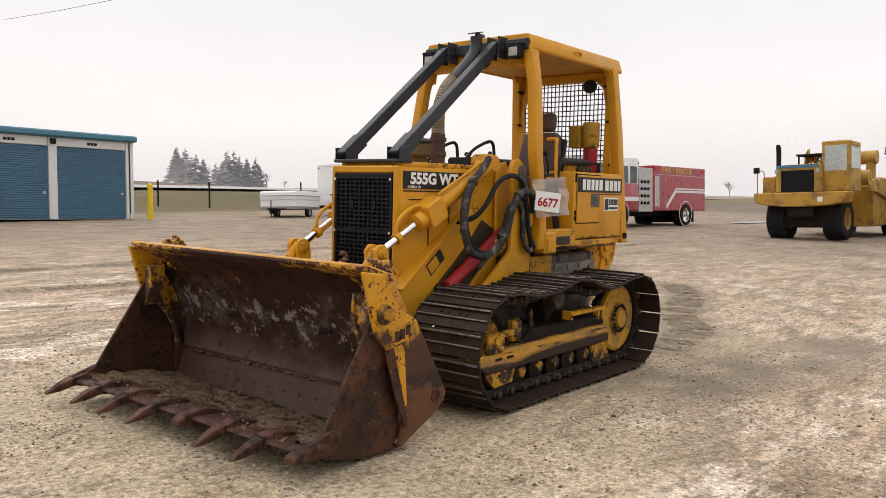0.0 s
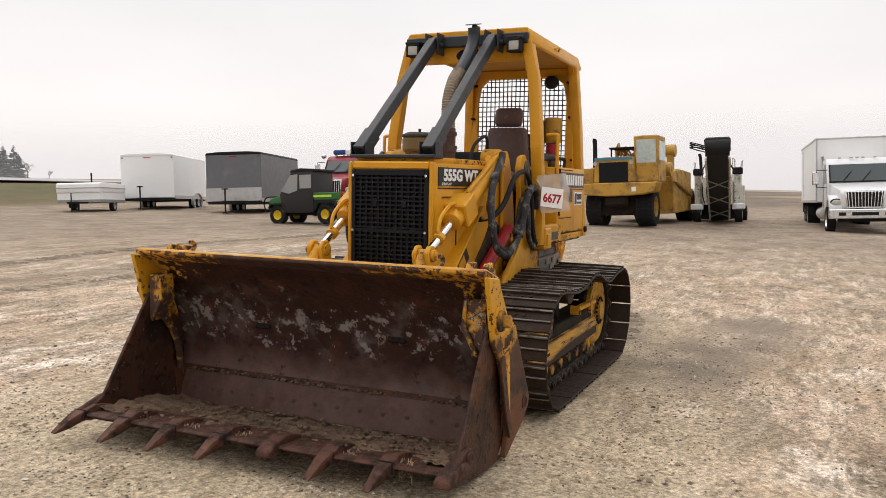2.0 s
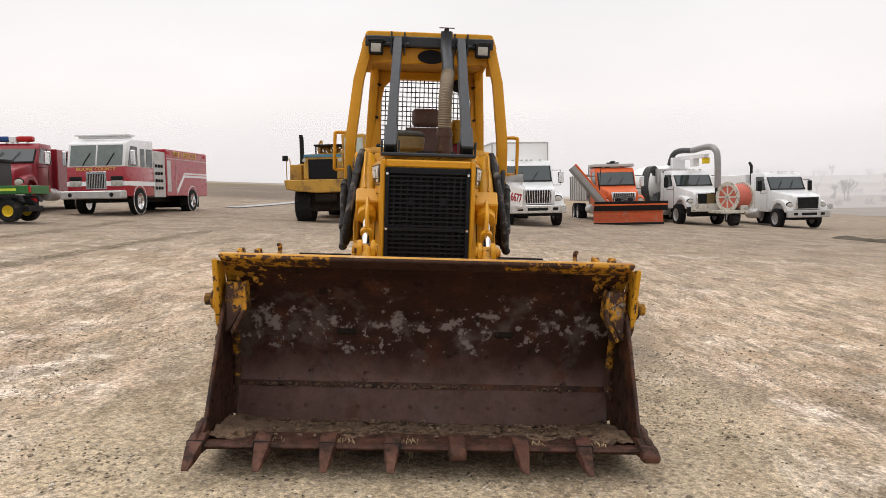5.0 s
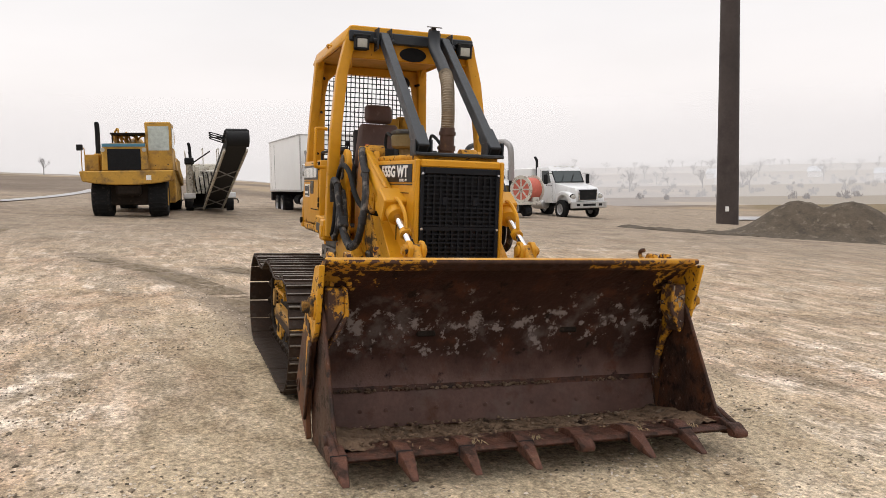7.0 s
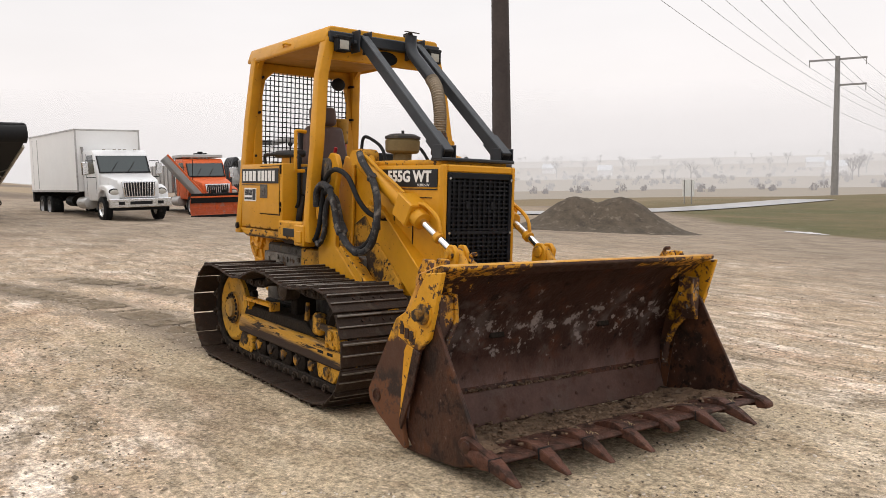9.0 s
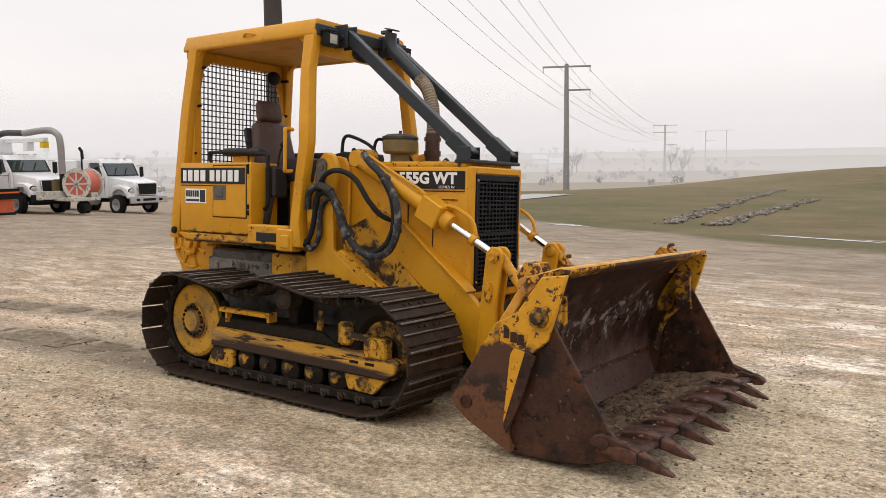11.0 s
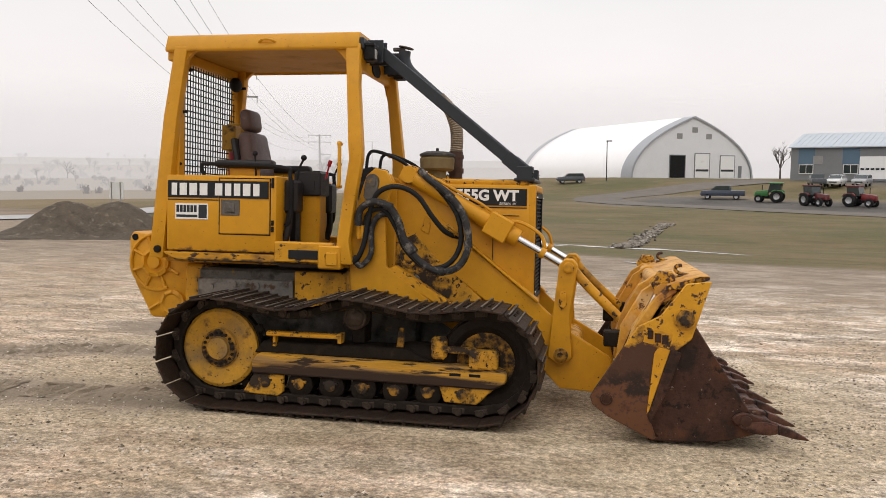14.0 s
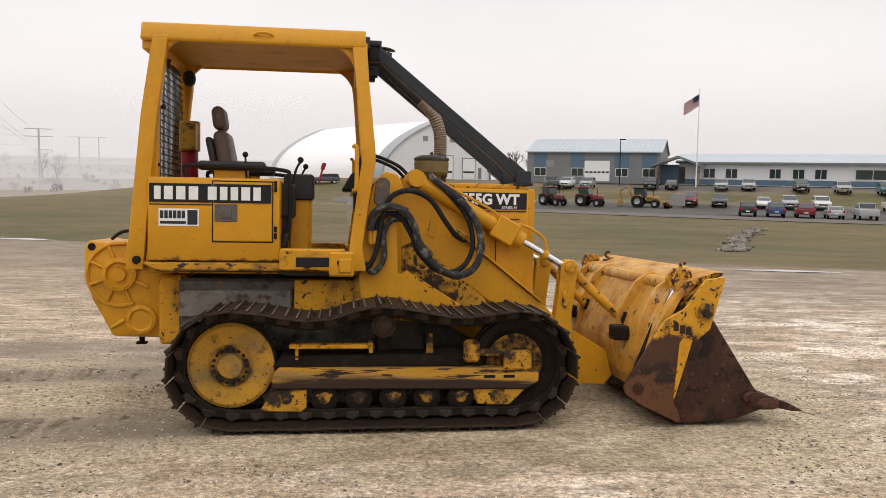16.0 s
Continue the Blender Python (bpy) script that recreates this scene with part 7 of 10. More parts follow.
def vacuum_truck():
    v = thing("vacuum_truck", "white sewer vacuum truck with hose reel on its front bumper", "truck", at(-29.8, 13.6, 6.0) @ sized(0.92))
    cab_front(v, m_wpaint, grille="box", roofz=2.85, bumper=m_dark)
    for s in (1, -1):
        wheel(v, -1.3, 1.05 * s, 0.54, 0.34)
        for x in (-6.6, -8.0):
            wheel(v, x, 1.0 * s, 0.54, 0.5)
    part("water_tank", cyl((-4.2, 0.2, 2.2), (-9.2, 0.2, 2.2), 1.05, seg=30, bev=0.12), m_wbox, v, "white debris tank")
    for k in range(5):
        part("side_hose_loop", moved(lathe([(0.80, -0.05), (0.9, -0.07), (0.98, -0.05), (0.98, 0.05), (0.9, 0.07), (0.80, 0.05)], (0, 0, 0), "x", 28, True), Matrix.Translation((-4.3 - 0.24 * k, -1.15 + 0.02 * k, 2.05)) @ Matrix.Diagonal((1, 0.55, 1.15, 1)) @ pose(0, 0, 0, 0, 0, 14)), m_wreath, v, "coiled suction hose")
    part("side_cabinet", join(box(-5.8, -3.9, -1.25, -0.4, 0.7, 1.15, 0.02), box(-4.0, -3.7, -1.2, 0.4, 2.2, 3.0, 0.03)), m_alu, v)
    part("suction_tube", tube([(-4.6, -0.1, 3.2), (-4.4, 0.0, 3.75), (-3.8, 0.1, 3.95), (-2.5, 0.25, 3.9)], 0.15, 14), m_wreath, v, "black flexible suction hose")
    part("boom_pipe", tube([(-2.5, 0.25, 3.9), (-0.9, 0.3, 4.0), (-0.2, 0.35, 3.85), (0.05, 0.38, 3.4), (0.05, 0.4, 1.9)], 0.16, 16), m_galv, v, "galvanised suction boom pipe")
    part("boom_arm", join(box(-4.2, -0.8, 0.1, 0.35, 3.45, 3.65, 0.02), box(-4.3, -3.9, -0.2, 0.5, 2.9, 3.6, 0.03), box(-2.4, -2.0, 0.05, 0.4, 3.05, 3.5, 0.02)), m_wpaint, v)
    part("drop_tube", tube([(0.05, 0.4, 1.95), (0.05, 0.4, 0.5)], 0.14, 14, 1), m_dark, v)
    part("yellow_clamp", box(-1.2, -0.9, 0.15, 0.45, 3.15, 3.45, 0.02), m_bollard, v)
    part("exhaust_stack", tube([(-3.6, -0.9, 1.0), (-3.6, -0.9, 2.5), (-3.5, -0.95, 2.75), (-3.2, -1.0, 2.8)], 0.09, 12), m_brownpipe, v)
    # front platform and reel
    part("front_platform", join(box(0.05, 1.5, -0.1, 1.35, 0.62, 0.78, 0.02), box(0.0, 0.2, -1.0, 1.2, 0.7, 1.1, 0.02), box(0.9, 1.4, 0.9, 1.3, 0.78, 1.0, 0.02)), m_cream, v)
    rl = part("hose_reel", moved(lathe([(0.0, -0.5), (0.62, -0.5), (0.62, 0.5), (0.0, 0.5)], (0, 0, 0), "y", 30), pose(0.85, 0.9, 1.42, 0, 0, 20)), m_reelred, v, "red hose reel drum")
    for q in (-0.5, 0.5):
        part("reel_flange", moved(lathe([(0.55, q - 0.03), (0.74, q - 0.03), (0.74, q + 0.03), (0.55, q + 0.03)], (0, 0, 0), "y", 30, True), pose(0.85, 0.9, 1.42, 0, 0, 20)), m_cream, rl)
        each("reel_spoke", [moved(box(-0.68, 0.68, q - 0.025, q + 0.025, -0.04, 0.04), pose(0.85, 0.9, 1.42, 0, 0, 20) @ Matrix.Rotation(math.pi * k / 4, 4, "Y")) for k in range(4)], m_cream, rl)
    part("caster", cyl((1.1, 0.5, 0.3), (1.1, 0.9, 0.3), 0.3, seg=20, bev=0.04), m_tyre, v)
    part("grille_panel", box(-0.12, -0.08, -0.1, 0.6, 1.0, 1.6), m_tan, v)
    return v


def road_tractor():
    v = thing("road_tractor", "white conventional truck with dark stack, parked on gravel", "truck", at(-30.0, 18.4, 6.0) @ sized(0.92))
    cab_front(v, m_wpaint, grille="mesh", roofz=2.95, bumper=m_alu, hood_len=2.0)
    for s in (1, -1):
        wheel(v, -1.2, 1.03 * s, 0.52, 0.3)
        wheel(v, -6.0, 1.0 * s, 0.52, 0.5)
    part("exhaust_stack", tube([(-4.1, -0.9, 0.9), (-4.1, -0.9, 3.2), (-4.15, -0.9, 3.4), (-4.3, -0.9, 3.55)], 0.08, 12), m_dark, v, "black exhaust stack")
    part("body", box(-9.4, -4.3, -1.15, 1.15, 1.0, 2.9, 0.03), m_wbox, v)
    return v


def fire_engine():
    v = thing("fire_engine", "red and white fire engine with chrome bumper and steel pump panel", "fire engine", at(-22.7, -11.8, -6.0) @ sized(0.92))
    low = part("cab", box(-3.0, -0.35, -1.22, 1.22, 0.75, 1.95, 0.05, 2), m_firered, v, "red lower cab")
    part("cab_roof", prism([(-3.0, 1.93), (-3.0, 3.12), (-0.95, 3.05), (-0.55, 2.9), (-0.36, 1.93)], -1.21, 1.21, 0.05, seg=2), m_wpaint, v, "white upper cab")
    for y0, y1 in ((-1.08, -0.04), (0.04, 1.08)):
        part("windshield", prism([(-0.345, 2.0), (-0.36, 2.0), (-0.535, 2.82), (-0.52, 2.82)], y0, y1, 0.0), m_screen, low, "grey-green windshield pane")
    part("white_band", join(box(-3.01, -0.345, -1.226, 1.226, 1.18, 1.36)), m_wpaint, low)
    bmp = part("bumper", box(-0.35, 0.16, -1.26, 1.26, 0.66, 0.98, 0.04), m_alu, v, "chrome front bumper")
    for y in (-0.85, 0.85):
        part("bumper_horn", cyl((0.15, y, 0.82), (0.175, y, 0.82), 0.085, seg=16, bev=0.01), m_dark, bmp)
    part("grille", box(-0.36, -0.32, -0.42, 0.42, 1.05, 1.75, 0.01), m_bright, v, "chrome grille")
    gm = part("grille_mesh", box(-0.325, -0.315, -0.36, 0.36, 1.1, 1.66), m_dark, v)
    each("grille_bar", [box(-0.318, -0.305, -0.34 + 0.068 * k, -0.32 + 0.068 * k, 1.11, 1.65) for k in range(11)], m_alu, gm)
    for y in (-0.55, 0.45):
        part("wiper", tube([(-0.33, y, 1.98), (-0.37, y + 0.12, 2.2), (-0.44, y + 0.3, 2.5)], 0.02, 6, 3), m_dark, low)
    for s in (1, -1):
        part("headlight", side_of(cyl((-0.34, 0.74, 1.27), (-0.28, 0.74, 1.27), 0.10, seg=16, bev=0.01), s), m_lamp, v)
        part("headlight", side_of(cyl((-0.34, 0.98, 1.27), (-0.28, 0.98, 1.27), 0.10, seg=16, bev=0.01), s), m_lamp, v)
        part("lamp_bezel", side_of(box(-0.35, -0.315, 0.61, 1.11, 1.15, 1.39, 0.02), s), m_alu, v)
        part("head_bezel", side_of(box(-0.36, -0.31, 0.6, 1.1, 1.40, 1.56, 0.02), s), m_dark, v)
        part("side_window", side_of(prism([(-1.45, 1.98), (-1.45, 2.78), (-0.85, 2.78), (-0.62, 1.98)], 1.205, 1.222, 0.0), s), m_glass, low)
        part("side_window", side_of(box(-2.12, -1.72, 1.205, 1.222, 1.98, 2.72), s), m_glass, low)
        part("side_window", side_of(box(-2.85, -2.3, 1.205, 1.222, 1.98, 2.72), s), m_glass, low)
        part("wheel_arch", side_of(moved(lathe([(0.575, 0.0), (0.61, 0.0), (0.61, 0.02), (0.575, 0.02)], (0, 0, 0), "y", 28, True), Matrix.Translation((-1.55, 1.22, 0.6))), s), m_bright, low)
        part("mirror", side_of(box(-0.7, -0.55, 1.34, 1.5, 2.0, 2.6, 0.03), s), m_bright, low)
        wheel(v, -1.55, 1.10 * s, 0.54, 0.32, m_bright)
        wheel(v, -7.2, 1.03 * s, 0.54, 0.5, m_bright)
        bd = part("hose_body", side_of(box(-9.2, -4.25, 0.1, 1.24, 0.75, 2.85, 0.03), s), m_firered, v, "red equipment body with white stripe")
        part("stripe", side_of(join(box(-9.2, -6.3, 1.238, 1.248, 1.62, 1.72), box(-9.2, -6.3, 1.238, 1.248, 1.77, 1.84), prism([(-6.3, 1.62), (-6.3, 1.84), (-5.4, 1.05), (-5.4, 0.82)], 1.238, 1.248)), s), m_wpaint, bd)
        part("wheel_arch", side_of(moved(lathe([(0.585, 0.0), (0.62, 0.0), (0.62, 0.02), (0.585, 0.02)], (0, 0, 0), "y", 28, True), Matrix.Translation((-7.2, 1.24, 0.62))), s), m_bright, bd)
        part("locker_seam", side_of(join(box(-9.15, -4.3, 1.238, 1.246, 2.42, 2.45), box(-5.35, -5.32, 1.238, 1.246, 0.9, 2.4), box(-4.75, -4.72, 1.238, 1.246, 0.9, 2.4)), s), m_alu, bd)
        part("roller_door", side_of(box(-4.72, -4.35, 1.238, 1.25, 0.95, 2.35), s), m_alu, bd)
        part("side_lamp", side_of(join(box(-4.6, -4.3, 1.24, 1.27, 2.62, 2.76, 0.01), box(-9.1, -8.8, 1.24, 1.27, 2.62, 2.76, 0.01)), s), m_tailred, bd)
        tm = Matrix.Translation((-6.4, 1.252, 2.64)) @ Matrix.Rotation(math.pi, 4, "Z") @ Matrix.Rotation(math.pi / 2, 4, "X") if s > 0 else Matrix.Translation((-6.4, -1.252, 2.64)) @ Matrix.Rotation(math.pi / 2, 4, "X")
        lettering("FIRE / RESCUE", 0.36, m_gold, bd, tm, 0.004, 0.004, 1.3)
    lettering("BOONE COUNTY", 0.17, m_gold, low, Matrix.Translation((-0.34, 0.0, 1.85)) @ Matrix.Rotation(math.pi / 2, 4, "Z") @ Matrix.Rotation(math.pi / 2, 4, "X"), 0.004, 0.003, 1.2)
    pp = part("pump_panel", box(-4.25, -3.05, -1.2, 1.2, 0.7, 2.7, 0.02), m_alu, v, "brushed steel pump panel")
    each("pump_gauge", [cyl((-3.25 - 0.28 * i, 1.2, 1.1 + 0.32 * j), (-3.25 - 0.28 * i, 1.25, 1.1 + 0.32 * j), 0.07, seg=12) for i in range(3) for j in range(4)], m_dark, pp)
    part("deck_gun", join(cyl((-3.6, 0.2, 2.7), (-3.6, 0.2, 3.0), 0.1, seg=12), box(-3.9, -3.2, -0.6, 0.7, 2.88, 3.02, 0.02)), m_dark, v)
    part("light_bar", join(box(-1.5, -0.95, -1.0, 1.0, 3.12, 3.2, 0.02), box(-1.6, -0.85, -1.1, 1.1, 3.2, 3.28, 0.02)), m_wpaint, v)
    part("chassis", box(-9.0, -0.3, -0.5, 0.5, 0.5, 0.85), m_dark, v)
    part("mud_flap", box(-8.1, -8.05, -1.2, 1.2, 0.2, 0.8), m_black, v)
    return v


def old_fire_truck():
    v = thing("old_fire_truck", "older dark red fire truck with blue and red light bar", "fire truck", at(-21.8, -14.95, 6.0) @ sized(0.92))
    cab_front(v, m_oldred, grille="bars", roofz=2.85)
    for s in (1, -1):
        wheel(v, -1.1, 1.02 * s, 0.52, 0.3, m_tailred)
        wheel(v, -6.4, 1.0 * s, 0.52, 0.5)
    part("tank_body", box(-8.2, -3.9, -1.2, 1.2, 0.85, 2.7, 0.04), m_oldred, v)
    lb = part("light_bar", box(-2.65, -2.3, -0.78, -0.15, 2.92, 3.14, 0.06, 2), m_lampblue, v, "blue light bar lens")
    part("light_bar", box(-2.65, -2.3, 0.15, 0.78, 2.92, 3.14, 0.06, 2), m_tailred, v, "red light bar lens")
    part("light_bar_middle", box(-2.62, -2.33, -0.15, 0.15, 2.9, 3.12, 0.02), m_wpaint, v)
    part("spot_lamp", ball((-2.1, -1.15, 2.85), 0.12), m_bright, v)
    return v


def utility_vehicle():
    v = thing("utility_vehicle", "green and black utility vehicle with yellow rims", "utility vehicle", at(-17.4, -12.85, -90.0) @ sized(0.92))
    part("front_body", prism([(0.75, 0.66), (1.42, 0.70), (1.56, 0.84), (1.42, 0.98), (0.75, 1.12)], -0.60, 0.60, 0.05, seg=2), m_green, v)
    part("cab_cloth", prism([(-0.55, 0.42), (-0.52, 1.95), (0.15, 2.0), (0.42, 1.92), (0.95, 1.12), (0.85, 0.42)], -0.72, 0.72, 0.04, seg=2), m_vinyl_dark, v, "black soft cab enclosure")
    part("nose", box(0.8, 1.60, -0.56, 0.56, 0.50, 0.80, 0.05), m_black, v, "black plastic nose")
    part("roof", prism([(-0.62, 1.94), (-0.60, 2.03), (0.0, 2.07), (0.40, 2.01), (0.46, 1.92)], -0.74, 0.74, 0.03, seg=2), m_black, v)
    for s in (1, -1):
        part("door_window", side_of(prism([(0.15, 1.25), (0.12, 1.85), (0.45, 1.82), (0.86, 1.22), (0.5, 1.14)], 0.715, 0.73, 0.0), s), m_plastic, v, "clear vinyl door window")
        part("rear_window", side_of(box(-0.46, 0.04, 0.715, 0.73, 1.32, 1.82), s), m_plastic, v, "clear vinyl rear window")
        part("rear_fender", side_of(prism([(-1.5, 0.62), (-1.4, 0.84), (-0.6, 0.86), (-0.5, 0.5), (-0.64, 0.5), (-0.75, 0.76), (-1.35, 0.76)], 0.5, 0.75, 0.01), s), m_black, v)
        part("bed_side", side_of(box(-1.72, -0.58, 0.68, 0.76, 0.88, 1.15, 0.02), s), m_green, v, "green bed side")
        part("lime_stripe", side_of(box(-1.35, -0.58, 0.758, 0.766, 0.98, 1.06), s), m_limestripe, v)
        wheel(v, 1.05, 0.62 * s, 0.35, 0.26, m_rimyel, 0.52)
        wheel(v, -1.05, 0.62 * s, 0.35, 0.28, m_rimyel, 0.52)
        part("fender_flare", side_of(prism([(0.66, 0.62), (0.8, 0.8), (1.3, 0.8), (1.5, 0.62), (1.35, 0.72), (0.8, 0.72)], 0.5, 0.74, 0.01), s), m_black, v)
        part("tail_lamp", side_of(box(-1.76, -1.68, 0.6, 0.74, 0.92, 1.14, 0.02), s), m_tailred, v)
    part("tailgate", box(-1.76, -1.70, -0.66, 0.66, 0.88, 1.15, 0.02), m_green, v)
    part("chassis", box(-1.6, 1.4, -0.5, 0.5, 0.32, 0.5, 0.02), m_dark, v)
    part("front_guard", tube([(1.72, -0.5, 0.5), (1.85, -0.45, 0.75), (1.72, -0.45, 1.02), (1.72, 0.45, 1.02), (1.85, 0.45, 0.75), (1.72, 0.5, 0.5)], 0.025, 6, 4), m_black, v)
    return v


def cargo_trailer(x, y, yaw, w, h, length, mat, label, lower=None, top=None):
    v = thing("cargo_trailer", label, "trailer", at(x, y, yaw) @ sized(0.96))
    b = part("trailer_body", box(-length, 0, -w / 2, w / 2, 0.55, h - 0.12, 0.03), mat, v)
    part("roof_cap", prism([(-w / 2 - 0.02, h - 0.14), (-w / 2 + 0.05, h - 0.04), (-w / 4, h), (w / 4, h), (w / 2 - 0.05, h - 0.04), (w / 2 + 0.02, h - 0.14)], -length - 0.02, 0.02, 0.02, axis="x"), top or mat, b)
    if lower:
        part("stone_guard", box(0.0, 0.02, -w / 2, w / 2, 0.55, 1.15), lower, b, "bright stone guard")
    part("side_rail", join(box(-length, 0, -w / 2 - 0.015, -w / 2, 0.5, 0.66), box(-length, 0, w / 2, w / 2 + 0.015, 0.5, 0.66)), m_alu, b)
    part("chassis", box(-length, 0.1, -w / 2 + 0.1, w / 2 - 0.1, 0.42, 0.55), m_dark, v)
    part("tongue", join(prism([(0.0, -0.6), (1.25, -0.05), (1.25, 0.05), (0.0, 0.6), (0.0, 0.48), (1.0, 0.0), (0.0, -0.48)], 0.45, 0.56, 0.01, axis="z")), m_dark, v)
    part("jack", join(cyl((1.05, 0.0, 0.05), (1.05, 0, 1.1), 0.035, seg=10), box(0.95, 1.15, -0.1, 0.1, 0.0, 0.05), box(0.97, 1.13, -0.12, 0.12, 1.05, 1.1)), m_dark, v, "tongue jack")
    each("marker_lamp", [box(0.0, 0.03, yy - 0.04, yy + 0.04, h - 0.24, h - 0.19) for yy in (-w / 2 + 0.1, -0.12, 0, 0.12, w / 2 - 0.1)], m_tailred, b)
    for s in (1, -1):
        for xx in (-length * 0.58, -length * 0.58 - 0.78):
            wheel(v, xx, s * (w / 2 - 0.10), 0.34, 0.22)
        part("wheel_fender", side_of(moved(lathe([(0.40, 0.0), (0.44, 0.0), (0.44, 0.14), (0.40, 0.14)], (0, 0, 0), "y", 22, True), Matrix.Translation((-length * 0.58 - 0.39, w / 2 - 0.04, 0.40)) @ Matrix.Diagonal((1.9, 1, 1, 1))), s), m_alu, v)
    return v


def folding_camper():
    v = thing("folding_camper", "white folded camping trailer with grey base", "camping trailer", at(-18.5, -25.2, 24.0) @ sized(0.85))
    part("roof_shell", prism([(-3.2, 0.95), (-3.2, 1.38), (-3.1, 1.45), (-0.1, 1.45), (0.0, 1.38), (0.0, 0.95)], -1.1, 1.1, 0.04, seg=2), m_wbox, v, "white folded roof shell")
    part("camper_body", box(-3.15, -0.05, -1.08, 1.08, 0.55, 0.95, 0.02), m_wbox, v)
    part("base_band", box(-3.17, -0.03, -1.1, 1.1, 0.45, 0.6, 0.01), m_galv, v)
    part("roof_lip", box(-3.24, 0.04, -1.14, 1.14, 1.18, 1.22, 0.01), m_alu, v)
    part("tongue", join(prism([(0.0, -0.5), (1.2, -0.04), (1.2, 0.04), (0.0, 0.5)], 0.40, 0.48, 0.01, axis="z"), cyl((1.0, 0.1, 0.0), (1.0, 0.1, 0.9), 0.03, seg=8), box(0.35, 0.65, -0.2, 0.2, 0.2, 0.5, 0.02)), m_dark, v)
    for s in (1, -1):
        wheel(v, -1.8, 0.98 * s, 0.3, 0.2)
    return v


def motor_scraper():
    v = thing("motor_scraper", "faded yellow motor scraper with large tyres and a side cab", "earth mover", at(-22.7, -3.3, -4.0) @ sized(0.81))
    for s in (1, -1):
        wheel(v, -0.9, 1.12 * s, 0.86, 0.78, m_scraper, 0.55)
        wheel(v, -9.3, 1.12 * s, 0.86, 0.78, m_scraper, 0.55)
    part("front_bumper", prism([(-1.75, 1.52), (-1.85, 1.95), (1.85, 1.95), (1.75, 1.52), (1.2, 1.42), (0.4, 1.36), (-0.4, 1.36), (-1.2, 1.42)], -0.6, 0.45, 0.04, axis="x"), m_scraper, v, "broad yellow front bumper and fender plate")
    part("number_plate", box(0.45, 0.462, 0.75, 0.95, 1.55, 1.75), m_white, v)
    part("hood", prism([(-1.0, 1.95), (-0.95, 3.0), (-0.6, 3.1), (0.75, 3.1), (0.85, 1.95)], -2.6, 0.25, 0.05, axis="x"), m_scraper, v, "yellow engine hood")
    part("hood_band", box(0.24, 0.28, -0.95, 0.75, 2.95, 3.08), m_bluetrim, v)
    part("radiator_screen", box(0.25, 0.29, -0.75, 0.55, 1.98, 2.86, 0.01), m_core, v, "black radiator screen")
    for y in (-0.92, 0.7):
        part("headlamp", cyl((0.26, y, 2.82), (0.32, y, 2.82), 0.09, seg=14), m_lamp, v)
    cab = part("cab", prism([(0.76, 1.95), (0.76, 2.85), (0.70, 4.0), (1.77, 4.0), (1.80, 1.95)], -1.6, -0.1, 0.05, axis="x"), m_scraper, v, "yellow operator cab")
    part("cab_window", box(-0.115, -0.09, 0.84, 1.68, 2.80, 3.82), m_screen_pale, cab, "cab windshield painted in the sky's pale tone")
    for y in (0.80, 1.785):
        part("cab_side_window", box(-1.45, -0.3, y - 0.012, y + 0.012, 2.9, 3.75), m_screen_pale, cab)
    part("exhaust_stack", tube([(-0.8, -1.25, 2.0), (-0.8, -1.25, 3.75), (-0.75, -1.28, 3.95)], 0.10, 12), m_dark, v, "black exhaust stack")
    part("air_box", join(box(-2.2, -0.6, -1.4, -1.0, 2.0, 2.7, 0.03), box(-1.2, -0.2, -1.7, -1.15, 1.95, 2.65, 0.03)), m_scraper, v)
    part("hand_rail", tube([(0.2, -1.75, 1.95), (0.2, -1.75, 2.8), (-0.5, -1.75, 2.85), (-0.5, -1.75, 1.95)], 0.02, 6, 3), m_scraper, v)
    part("mirror", box(0.1, 0.18, -1.95, -1.7, 2.8, 3.05, 0.02), m_dark, v)
    part("front_axle", join(box(-1.5, -0.2, -0.8, 0.8, 0.5, 1.5, 0.05), box(-0.2, 0.3, -0.5, 0.5, 0.9, 1.4, 0.1)), m_grime, v)
    part("gooseneck", join(box(-3.6, -2.4, -0.6, 0.6, 1.4, 2.8, 0.1), tube([(-2.6, 0, 2.9), (-3.6, 0, 3.2), (-4.8, 0, 2.9), (-5.4, 0, 2.4)], 0.35, 12)), m_scraper, v)
    part("bowl", prism([(-8.4, 0.6), (-8.4, 2.6), (-5.4, 2.7), (-4.2, 2.3), (-4.2, 0.5)], -1.6, 1.6, 0.05), m_scraper, v, "yellow scraper bowl")
    part("rear_engine", box(-10.6, -8.4, -0.9, 0.9, 1.2, 2.8, 0.08), m_scraper, v)
    for s in (1, -1):
        part("draft_arm", side_of(prism([(-8.0, 1.3), (-8.0, 1.7), (-4.0, 2.6), (-3.2, 2.4), (-3.2, 2.0), (-4.2, 2.0)], 1.6, 1.75, 0.03), s), m_scraper, v)
        part("side_drum", side_of(cyl((-3.2, 1.0, 2.6), (-3.2, 1.7, 2.6), 0.33, seg=18), s), m_scraper, v)
    # hydraulic tangle over the hitch
    rnd = random.Random(8)
    for k in range(9):
        y = rnd.uniform(-0.8, 0.6)
        part("hydraulic_line", tube([(-2.6, y, 3.0), (-2.7 + rnd.uniform(-0.2, 0.2), y, 3.5 + rnd.uniform(0, 0.4)), (-3.1, y + rnd.uniform(-0.4, 0.4), 3.4), (-3.4, y * 0.5, 2.9)], 0.045, 6), m_scraper, v)
